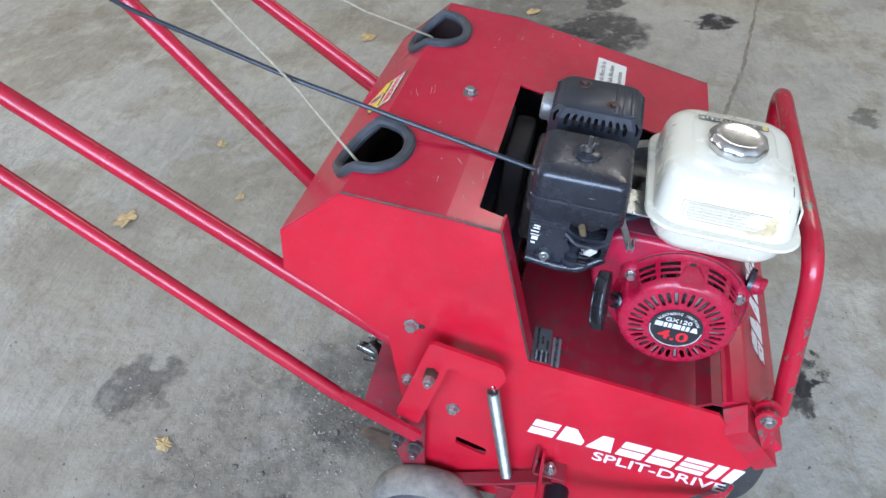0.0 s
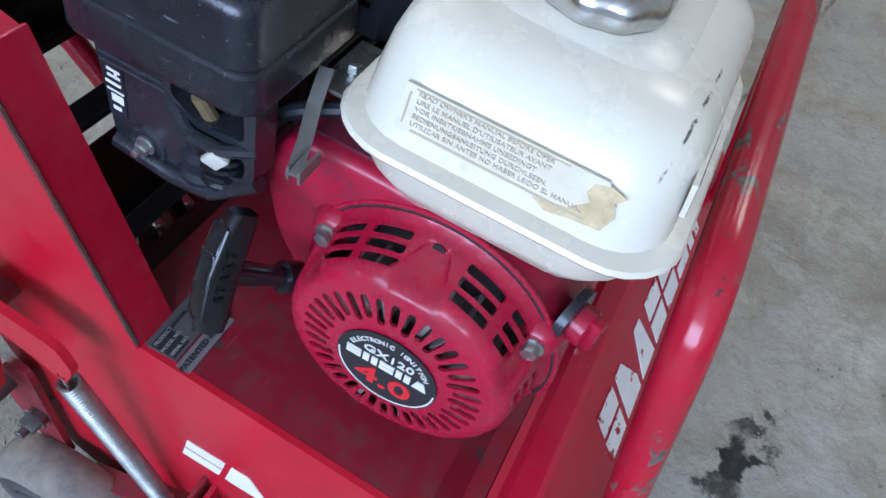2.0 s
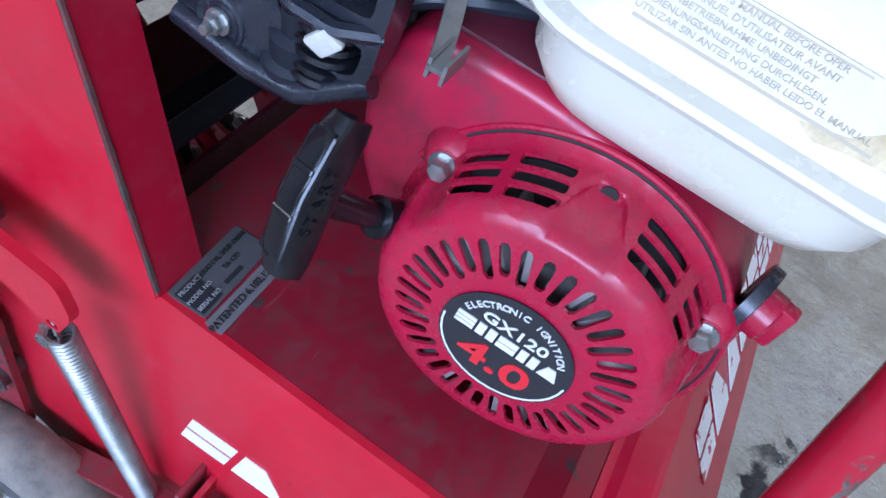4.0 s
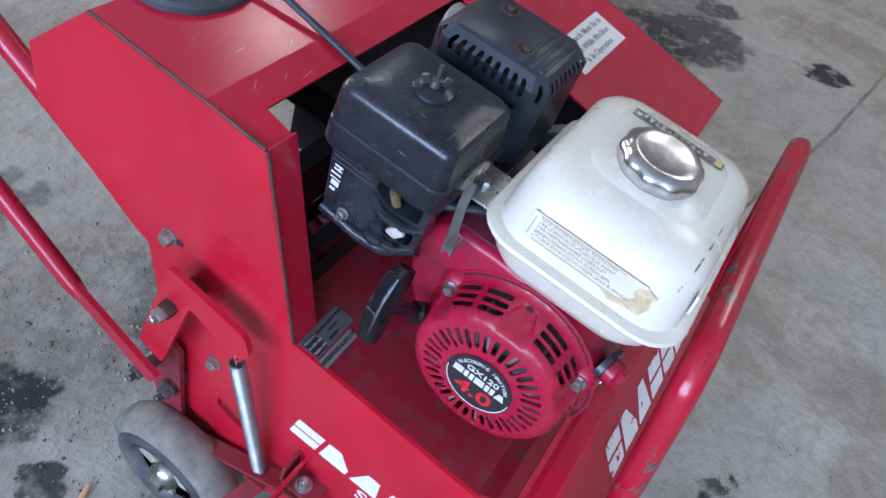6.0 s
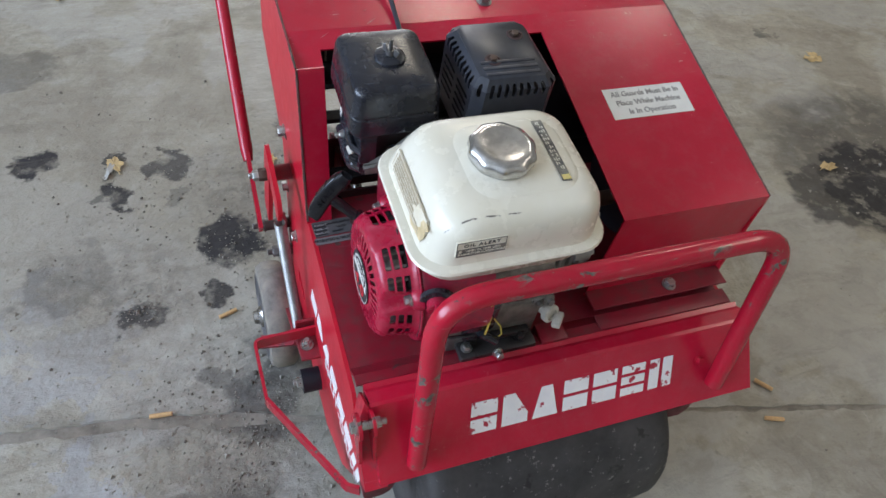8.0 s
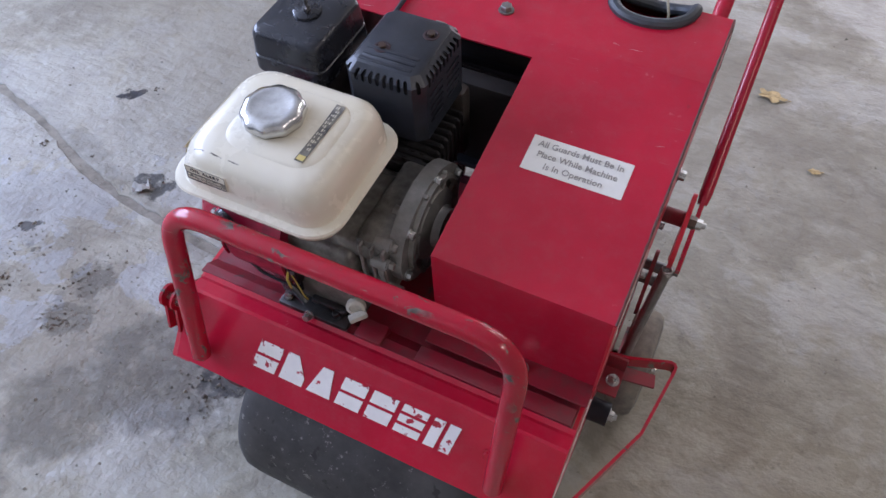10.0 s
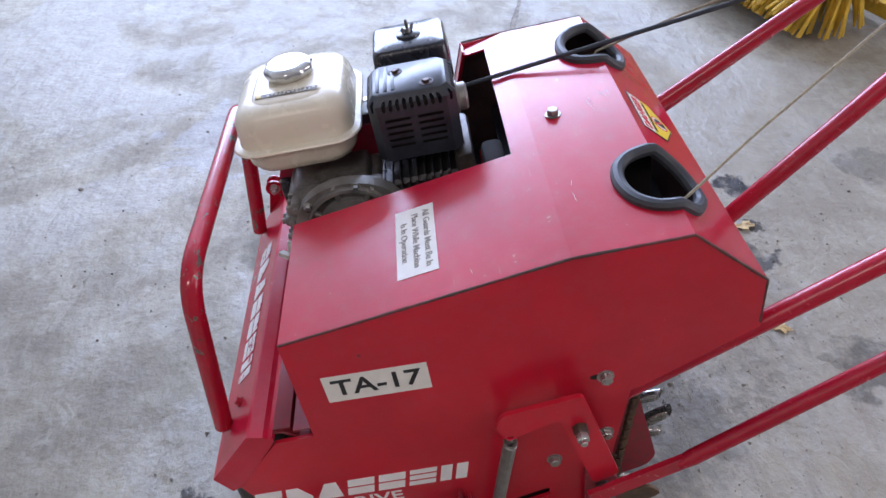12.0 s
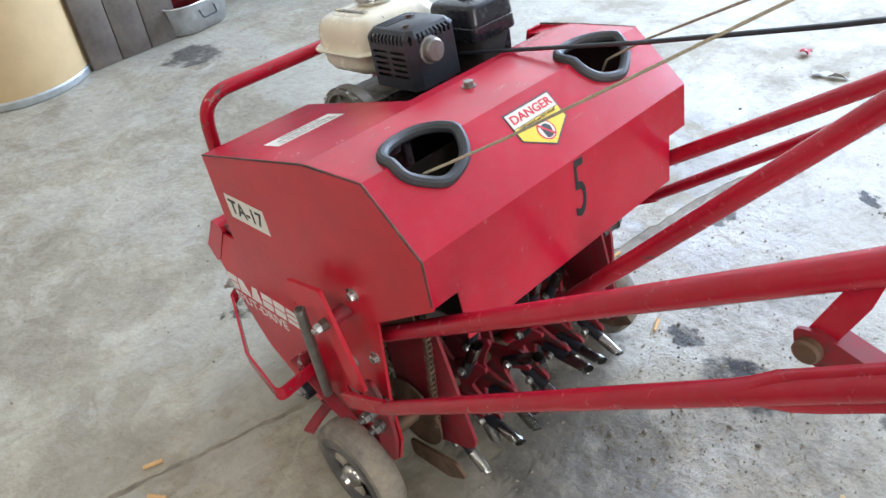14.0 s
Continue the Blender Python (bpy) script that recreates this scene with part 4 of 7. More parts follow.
def build_frame():
    shape = [(-0.300, 0.4915), (-0.02, 0.5085), (0.186, 0.490), (0.152, 0.310), (0.146, 0.200), (0.122, 0.140), (0.09, 0.122), (-0.185, 0.139), (-0.290, 0.2165), (-0.345, 0.312), (-0.380, 0.404)]
    slot = round_poly([(0.008, 0.241), (0.062, 0.257), (0.062, 0.278), (0.008, 0.262)], 0.006, 3)
    label_u = {1: (0, 1, 0), -1: (0, -1, 0)}
    for s in (-1, 1):
        x0, x1 = (0.2905, 0.2962) if s > 0 else (-0.2985, -0.2928)
        out_x = s * (0.2962 if s > 0 else 0.2985)
        side = part("frame_side", plate_x(bmesh.new(), shape, x0, x1, [slot]), RED, aerator, "red painted side plate with white lettering", smooth=15)
        # dark sheet added behind the slot to stand in for shade inside
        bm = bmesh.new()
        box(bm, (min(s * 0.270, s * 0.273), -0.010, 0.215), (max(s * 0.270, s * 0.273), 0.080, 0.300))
        part("slot_shade_sheet", bm, DARK, side)
        # maker's name as plain blocks, model name below it
        m = on((out_x, -0.212, 0.3605), label_u[s], (0, 0, 1))
        marks(slab_marks(7, 0.318, 0.038, 0.0065, 0.22, "swtsseb"), m, WHITE_INK, side)
        m = on((out_x, -0.2595, 0.3215), label_u[s], (0, 0, 1))
        write("SPLIT-DRIVE", 0.0222, m, WHITE_INK, side, bold=0.016, stretch=1.22, lift=0.0006)
        bm = bmesh.new()
        hex_bolt(bm, (out_x, 0.074, 0.353), (s, 0, 0), 0.0085, 0.008)
        part("bolt", bm, ZINC, side)
        bm = bmesh.new()
        hex_bolt(bm, (out_x, 0.150, 0.400), (s, 0, 0), 0.0085, 0.008)
        part("bolt", bm, ZINC, side)
    bm = bmesh.new()
    rod(bm, (0.290, -0.368, 0.3480), (0.305, -0.368, 0.3480), 0.0055, 10)
    hex_bolt(bm, (0.2962, -0.368, 0.3480), (1, 0, 0), 0.0085, 0.0075, True, 0.008)
    part("bolt", bm, ZINC, side)
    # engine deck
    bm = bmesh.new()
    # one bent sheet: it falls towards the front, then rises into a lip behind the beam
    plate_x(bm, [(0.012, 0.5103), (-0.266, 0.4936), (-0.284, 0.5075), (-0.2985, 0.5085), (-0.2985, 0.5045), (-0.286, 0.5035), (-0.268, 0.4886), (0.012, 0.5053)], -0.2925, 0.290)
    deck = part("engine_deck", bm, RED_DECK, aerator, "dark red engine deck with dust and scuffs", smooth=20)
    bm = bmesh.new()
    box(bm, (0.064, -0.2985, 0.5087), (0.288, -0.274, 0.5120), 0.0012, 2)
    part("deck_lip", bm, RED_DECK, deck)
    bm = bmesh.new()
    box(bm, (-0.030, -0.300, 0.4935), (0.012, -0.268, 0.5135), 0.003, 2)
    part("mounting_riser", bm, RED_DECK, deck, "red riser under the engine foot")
    # dark sheets added under the hood in place of its inner shade
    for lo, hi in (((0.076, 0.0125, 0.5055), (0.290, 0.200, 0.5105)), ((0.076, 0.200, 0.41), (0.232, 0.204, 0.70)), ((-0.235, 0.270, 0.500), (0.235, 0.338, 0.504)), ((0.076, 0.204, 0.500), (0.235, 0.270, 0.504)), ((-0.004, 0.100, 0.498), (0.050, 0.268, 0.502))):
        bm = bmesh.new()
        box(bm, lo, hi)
        part("dark_filler", bm, DARK, aerator, "dark filler sheet standing in for shade under the hood", smooth=0)
    # dark block and upright plate, added to hide the bright floor behind
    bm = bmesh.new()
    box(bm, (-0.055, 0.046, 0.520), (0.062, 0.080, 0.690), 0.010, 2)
    part("dark_filler_block", bm, DARK, aerator, "dark filler block added behind the engine")
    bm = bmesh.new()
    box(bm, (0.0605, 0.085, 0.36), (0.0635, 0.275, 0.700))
    part("dark_filler_plate", bm, DARK, aerator, "dark upright filler plate added under the hood", smooth=0)
    bm = bmesh.new()
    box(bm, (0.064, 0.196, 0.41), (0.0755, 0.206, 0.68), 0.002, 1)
    part("filler_edge", bm, RED_SOOT_SHADE, aerator, "dark red edge strip beside the filler sheets")
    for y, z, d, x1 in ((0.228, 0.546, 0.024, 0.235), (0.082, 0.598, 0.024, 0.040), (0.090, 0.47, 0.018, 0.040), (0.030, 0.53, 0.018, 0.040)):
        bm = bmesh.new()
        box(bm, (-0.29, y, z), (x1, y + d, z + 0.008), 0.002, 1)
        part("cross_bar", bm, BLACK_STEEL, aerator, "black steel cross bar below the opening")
    # red plate whose dark colour holds the shade below the opening
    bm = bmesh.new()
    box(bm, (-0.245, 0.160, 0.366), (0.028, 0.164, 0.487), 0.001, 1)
    part("rear_shield", bm, RED_SOOT_SHADE, aerator, "dark red shield plate under the opening, shade in its colour")
    # silver plate and patent strip on the deck beside the post
    m = on((-0.261, -0.0385, deck_z(-0.0385)), (1, 0.05, 0), (-0.05, 1, 0.060))
    lab = sticker("type_plate", rect(0.066, 0.027, 0.002), m, DULL_LABEL, deck, "silver type plate with black print")
    bars([(-0.0225, -0.001, 0.018, 0.021)], m, INK, lab)
    for i, (a, b) in enumerate((("PRODUCT", "AERATOR, SPLIT-DRIVE"), ("MODEL NO.", "TA-17D"), ("SERIAL NO.", ""))):
        y = 0.0065 - 0.0072 * i
        write(a, 0.0028, m @ Matrix.Translation((-0.021, y, 0)), GREY_LABEL, lab, lift=0.0014)
        if b:
            write(b, 0.0032, m @ Matrix.Translation((0.009, y, 0)), INK, lab)
        else:
            bars([(0.002, y, 0.016, 0.003)], m, INK, lab)
    m = on((-0.268, -0.0605, deck_z(-0.0605)), (1, 0.03, 0), (-0.03, 1, 0.060))
    lab = sticker("patent_label", rect(0.055, 0.0120, 0.001), m, WORN_STRIP, deck, "white strip label with black print")
    write("PATENTED 6,102,129", 0.0045, m, INK, lab, bold=0.012)
    # front beam
    prof = [(-0.2992, 0.4985), (-0.2992, 0.5088), (-0.3060, 0.5062), (-0.3120, 0.5110), (-0.3300, 0.5155), (-0.3346, 0.5140), (-0.409, 0.4340), (-0.392, 0.399), (-0.372, 0.408)]
    beam = part("front_beam", plate_x(bmesh.new(), prof, -0.2840, 0.2975), RED_TOP, aerator, "red folded front beam with worn white lettering", smooth=12)
    d = Vector((0, -0.3346 + 0.409, 0.5150 - 0.4340)).normalized()
    m = on((0.002, -0.3680, 0.4788), (1, 0, 0), d)
    marks(slab_marks(7, 0.312, 0.043, 0.008, 0.18, "swtsseb"), m, WORN_DECAL, beam)
    # bracket and lug at the beam's left end
    bm = bmesh.new()
    low = [(-0.3025, -0.319, 0.457), (-0.3025, -0.344, 0.477), (-0.3025, -0.406, 0.416), (-0.3025, -0.383, 0.394)]
    top = [(-0.3025, -0.319, 0.457), (-0.3025, -0.344, 0.477), (-0.2900, -0.329, 0.519), (-0.2900, -0.303, 0.497)]
    inner = [(-0.3025, -0.344, 0.477), (-0.2900, -0.329, 0.519), (-0.272, -0.350, 0.496), (-0.272, -0.406, 0.416), (-0.3025, -0.406, 0.416)]
    for poly in (low, top, inner):
        bm.faces.new([bm.verts.new(p) for p in poly])
    bmesh.ops.remove_doubles(bm, verts=bm.verts, dist=1e-5)
    thicken(bm, 0.004)
    part("beam_bracket", bm, RED_SCRAPED, beam, "bent end bracket scraped to dark steel", smooth=15)
    tab = [(-0.357 + 0.0175 * math.cos(radians(a)), 0.5165 + 0.0175 * math.sin(radians(a))) for a in range(-20, 221, 20)] + [(-0.384, 0.462), (-0.372, 0.452)]
    bm = bmesh.new()
    plate_x(bm, tab, -0.3075, -0.3030)
    plate_x(bm, tab, -0.2890, -0.2850)
    part("beam_lug", bm, RED_BUMPER, beam, "pair of red lugs with a bolt through them")
    bm = bmesh.new()
    rod(bm, (-0.303, -0.357, 0.5165), (-0.289, -0.357, 0.5165), 0.006, 10)
    hex_bolt(bm, (-0.3075, -0.357, 0.5165), (-1, 0, 0), 0.0080, 0.0065, True)
    hex_bolt(bm, (-0.2850, -0.357, 0.5165), (1, 0, 0), 0.0080, 0.0070, True, 0.006)
    part("bolt", bm, ZINC, beam)
    for s in (-1, 1):
        # channel-shaped feet under the beam
        bm = bmesh.new()
        face = [(0.2895, 0.400), (0.226, 0.400), (0.243, 0.270), (0.255, 0.255), (0.278, 0.252), (0.286, 0.268)]
        for y0, y1 in ((-0.366, -0.361),):
            lo = [bm.verts.new((s * x, y0, z)) for x, z in face]
            hi = [bm.verts.new((s * x, y1, z)) for x, z in face]
            bm.faces.new(lo)
            bm.faces.new(hi[::-1])
            for k in range(6):
                bm.faces.new((lo[k], hi[k], hi[(k + 1) % 6], lo[(k + 1) % 6]))
        pipe(bm, fillet([(s * 0.2872, -0.348, 0.395), (s * 0.2845, -0.348, 0.262), (s * 0.247, -0.348, 0.262), (s * 0.228, -0.348, 0.395)], 0.012, 3), 0, flat=(0.034, 0.004, (0, 1, 0)))
        part("beam_foot", bm, RED_RUSTY, beam, "rusty channel foot below the beam")
    # bumper
    pts = fillet([(-0.236, -0.399, 0.460), (-0.2275, -0.338, 0.741), (0.2255, -0.338, 0.742), (0.224, -0.396, 0.460)], 0.062, 8)
    bumper = part("bumper", pipe(bmesh.new(), pts, 0.0135, 16), RED_BUMPER, aerator, "red tube bumper with paint worn to grey steel")
    for s in (1,):
        bm = bmesh.new()
        hex_bolt(bm, (s * 0.2105 - 0.006, -0.366, 0.4815), (0, -0.74, 0.68), 0.006, 0.006, True)
        part("bolt", bm, RED_BUMPER, bumper)


build_frame()


def build_handle():
    for s in (-1, 1):
        a, b = Vector((s * 0.265, 0.150, 0.4270)), Vector((s * 0.285, 1.2828, 1.0675))
        part("handle_tube", rod(bmesh.new(), a, b, 0.0138, 16), RED_TUBE, aerator, "red painted handle tube")
        # lower rod, flattened at its end
        end, neck, far = Vector((s * 0.353, 0.128, 0.338)), Vector((s * 0.353, 0.235, 0.383)), Vector((s * 0.345, 1.2781, 1.0379))
        d = (far - neck).normalized()
        bm = bmesh.new()
        pipe(bm, [neck, neck + d * 0.02, far], [0.0085, 0.0112, 0.0112], 14)
        rodob = part("lower_rod", bm, RED_TUBE, aerator, "red control rod with a flattened end")
        bm = bmesh.new()
        pipe(bm, [end - (neck - end) * 0.12, neck + d * 0.012], 0, flat=(0.026, 0.0075, (0, -0.6, 0.8)))
        part("flat_end", bm, RED_TUBE, rodob)
        for y, z, x in (((0.139, 0.2956, 0.336), (0.136, 0.2557, 0.322)) if s > 0 else ((0.150, 0.3010, 0.342), (0.125, 0.2506, 0.322))):
            bm = bmesh.new()
            rod(bm, (s * 0.296, y, z), (s * x, y, z), 0.011, 14)
            hex_bolt(bm, (s * x, y, z), (s, 0, 0), 0.0105, 0.011, True, 0.008)
            part("pivot_bolt", bm, DULL_STEEL, aerator)
        # flat link to the rod and the rod's pivot
        bm = bmesh.new()
        plate_x(bm, round_poly([(0.105, 0.165), (0.140, 0.160), (0.165, 0.235), (0.164, 0.300), (0.138, 0.350), (0.115, 0.345), (0.112, 0.270)], 0.012), min(s * 0.308, s * 0.315), max(s * 0.308, s * 0.315))
        part("rod_link", bm, RED_DIRTY, aerator)
        # strap with the spring hook
        out = [(0.1145, 0.5438), (0.0097, 0.528), (0.000, 0.503), (0.0140, 0.4720), (0.029, 0.482), (0.0832, 0.5030), (0.1212, 0.3433), (0.1589, 0.3575)]
        x0, x1 = sorted((s * 0.331, s * 0.338))
        strap = part("strap", plate_x(bmesh.new(), round_poly(out, 0.008, 3), x0, x1, [capsule(0.0165, 0.4815, 0.009, 0.006, 0)]), RED, aerator, "red bent strap that holds a spring")
        bm = bmesh.new()
        rod(bm, (s * 0.297, 0.108, 0.481), (s * 0.331, 0.108, 0.481), 0.013, 14)
        part("spacer", bm, RED_DIRTY, strap)
        bm = bmesh.new()
        hex_bolt(bm, (s * 0.338, 0.108, 0.481), (s, 0, 0), 0.0105, 0.013, False)
        part("spacer_nut", bm, DARK_RUST, strap, "dark rusty nut")
        bm = bmesh.new()
        hex_bolt(bm, (s * 0.351, 0.108, 0.481), (s, 0, 0), 0.0088, 0.009, False, 0.005)
        part("lock_nut", bm, ZINC, strap, "zinc lock nut")
        # close-wound spring with hooked ends
        p, q = Vector((s * 0.334, 0.0165, 0.468)), Vector((s * 0.318, -0.0332, 0.232))
        u, v, w = basis(q - p)
        turns, length = 62, (q - p).length
        pts = [p + w * (-0.012 + 0.004 * i) + u * (0.005 * math.sin(i * 0.8)) for i in range(4)]
        for i in range(turns * 10 + 1):
            a = 2 * math.pi * i / 10
            pts.append(p + w * (length * i / (turns * 10)) + (u * math.cos(a) + v * math.sin(a)) * 0.0082)
        pts += [q + w * 0.004 * i for i in range(1, 4)]
        part("spring", pipe(bmesh.new(), pts, 0.00165, 5), SPRING_STEEL, aerator, "close-wound zinc tension spring")
        # wheel arm below the spring
        bm = bmesh.new()
        pipe(bm, fillet([(s * 0.318, -0.105, 0.262), (s * 0.318, -0.030, 0.220), (s * 0.318, 0.075, 0.165)], 0.02), 0, flat=(0.022, 0.007, (1, 0, 0)))
        box(bm, (min(s * 0.306, s * 0.330), -0.052, 0.205), (max(s * 0.306, s * 0.330), -0.020, 0.212))
        pipe(bm, [(s * 0.322, -0.040, 0.203), (s * 0.352, -0.034, 0.198), (s * 0.384, -0.026, 0.190)], 0, flat=(0.024, 0.006, (0, 1, 0.1)))
        part("wheel_arm", bm, RED_DIRTY, aerator)
        bm = bmesh.new()
        rod(bm, (s * 0.29, 0.0465 if s > 0 else 0.0860, 0.1020 if s > 0 else 0.0957), (s * 0.37, 0.0465 if s > 0 else 0.0860, 0.1020 if s > 0 else 0.0957), 0.010, 12)
        part("axle_stub", bm, STEEL_RUST, aerator)
        # corner bracket with its bolt
        bm = bmesh.new()
        x0, x1 = sorted((s * 0.297, s * 0.330))
        box(bm, (x0, -0.125, 0.272), (x1, -0.070, 0.278), 0.001, 1)
        box(bm, (x0, -0.075, 0.272), (x1, -0.070, 0.315), 0.001, 1)
        brk = part("bracket", bm, RED_DIRTY, aerator)
        bm = bmesh.new()
        hex_bolt(bm, (s * 0.316, -0.098, 0.278), (0, 0, 1), 0.0085, 0.009, True, 0.006)
        part("bolt", bm, ZINC, brk)
        # guard loop of flat bar
        if s < 0:
            pts = [(-0.296, -0.372, 0.322), (-0.312, -0.362, 0.320), (-0.397, -0.190, 0.292), (-0.399, -0.085, 0.291), (-0.330, -0.083, 0.293), (-0.297, -0.083, 0.295)]
        else:
            pts = [(0.296, -0.365, 0.322), (0.312, -0.352, 0.320), (0.384, -0.180, 0.297), (0.405, -0.036, 0.292), (0.330, -0.056, 0.284), (0.297, -0.060, 0.282)]
        pts = fillet(pts, 0.012, 4)
        bm = bmesh.new()
        pipe(bm, pts, 0, flat=(0.026, 0.005, (0, 0.0, 1)))
        part("guard_loop", bm, RED_BUMPER, aerator, "flat bar guard loop with scraped red paint")
        bm = bmesh.new()
        rod(bm, (s * 0.296, -0.1225, 0.1970), (s * 0.330, -0.1225, 0.1970), 0.021, 18)
        hub = part("roller_stub", bm, BLACK_STEEL, aerator, "black roller bearing stub")
        bm = bmesh.new()
        hex_bolt(bm, (s * 0.330, -0.1225, 0.1970), (s, 0, 0), 0.010, 0.008, True, 0.004)
        part("bolt", bm, ZINC, hub)
    bm = bmesh.new()
    rod(bm, (-0.285, 1.2828, 1.0675), (0.285, 1.2828, 1.0675), 0.0138, 16)
    part("handle_bar", bm, RED_TUBE, aerator, "red cross bar between the handle tubes")
    bm = bmesh.new()
    rod(bm, (0.0, 0.1369, 0.2253), (0.0, 1.07, 1.117), 0.0142, 16)
    part("lift_tube", bm, RED_TUBE, aerator, "red lift tube from below the hood")
    # clutch link between the right tube and its rod
    bm = bmesh.new()
    pipe(bm, fillet([(0.280, 0.832, 0.806), (0.279, 0.826, 0.785), (0.278, 0.803, 0.738)], 0.01), 0, flat=(0.021, 0.005, (0, 1, 0.1)))
    link = part("clutch_link", bm, RED_TUBE, aerator, "red bent link with a bolt below the handle tube")
    bm = bmesh.new()
    plate_x(bm, round_poly([(0.785, 0.746), (0.789, 0.722), (0.806, 0.714), (1.0, 0.640), (1.0, 0.668), (0.806, 0.748)], 0.008), 0.2815, 0.2855)
    pipe(bm, [(0.273, 0.800, 0.7475), (0.273, 1.0, 0.667)], 0, flat=(0.018, 0.004, (1, 0, 0)))
    part("link_arm", bm, RED_DIRTY, link)
    bm = bmesh.new()
    lathe(bm, (0.2855, 0.799, 0.7305), (1, 0, 0), [(-0.004, 0.0105), (0.0, 0.0110), (0.006, 0.0110), (0.008, 0.009)], 18)
    part("bolt", bm, STEEL_RUST, link)
    # the rod's end, pressed flat and turned on edge
    d = Vector((-0.0077, 1.0, 0.628)).normalized()
    p = Vector((0.3489, 0.775, 0.7222))
    up = Vector((0, -0.53, 0.85)).normalized()
    right = d.cross(up).normalized()
    bm = bmesh.new()
    rings = []
    for dist, w, t, drop in ((0.0, 0.0112, 0.0112, 0.0), (0.018, 0.0125, 0.0100, 0.0), (0.040, 0.0160, 0.0058, 0.001), (0.060, 0.0172, 0.0042, 0.002), (0.26, 0.0172, 0.0042, 0.003)):
        o = p + d * dist - up * drop
        e = 1.0 if dist < 0.03 else 0.35
        rings.append([bm.verts.new(o + up * w * math.copysign(abs(math.sin(a)) ** e, math.sin(a)) + right * t * math.copysign(abs(math.cos(a)) ** e, math.cos(a))) for a in (2 * math.pi * (k + 0.5) / 16 for k in range(16))])
    for a, b in zip(rings, rings[1:]):
        for k in range(16):
            bm.faces.new((a[k], a[(k + 1) % 16], b[(k + 1) % 16], b[k]))
    bm.faces.new(rings[-1])
    part("clutch_plate", bm, RED_TUBE, link, "flattened end of the control rod")
    # throttle cable and ropes
    cable = [(-0.150, -0.020, 0.7255), (-0.140, 0.222, 0.7627), (-0.132, 0.3777, 0.7866), (-0.112, 0.637, 0.835), (-0.060, 0.954, 0.910), (-0.017, 1.268, 0.977)]
    part("throttle_cable", pipe(bmesh.new(), fillet(cable, 0.2, 6), 0.0036, 8), CABLE_BLACK, aerator, "black throttle cable")
    for name, s, pts in (("pull_rope", 1, [(0.226, 0.20, 0.62), (0.209, 0.268, 0.718), (0.159, 0.376, 0.767), (0.068, 0.651, 0.909), (-0.04, 0.981, 1.079), (-0.12, 1.231, 1.207)]),
                         ("pull_rope", -1, [(-0.226, 0.20, 0.62), (-0.206, 0.262, 0.722), (-0.147, 0.377, 0.786), (-0.025, 0.651, 0.916), (0.12, 0.980, 1.074), (0.24, 1.25, 1.20)])):
        n = []
        for a, b in zip(pts, pts[1:]):
            a, b = Vector(a), Vector(b)
            k = max(2, int((b - a).length / 0.02))
            n += [a.lerp(b, i / k) for i in range(k)]
        part(name, pipe(bmesh.new(), n, 0.0020, 7), ROPE, aerator, "thin tan rope that comes out of the hood")


build_handle()


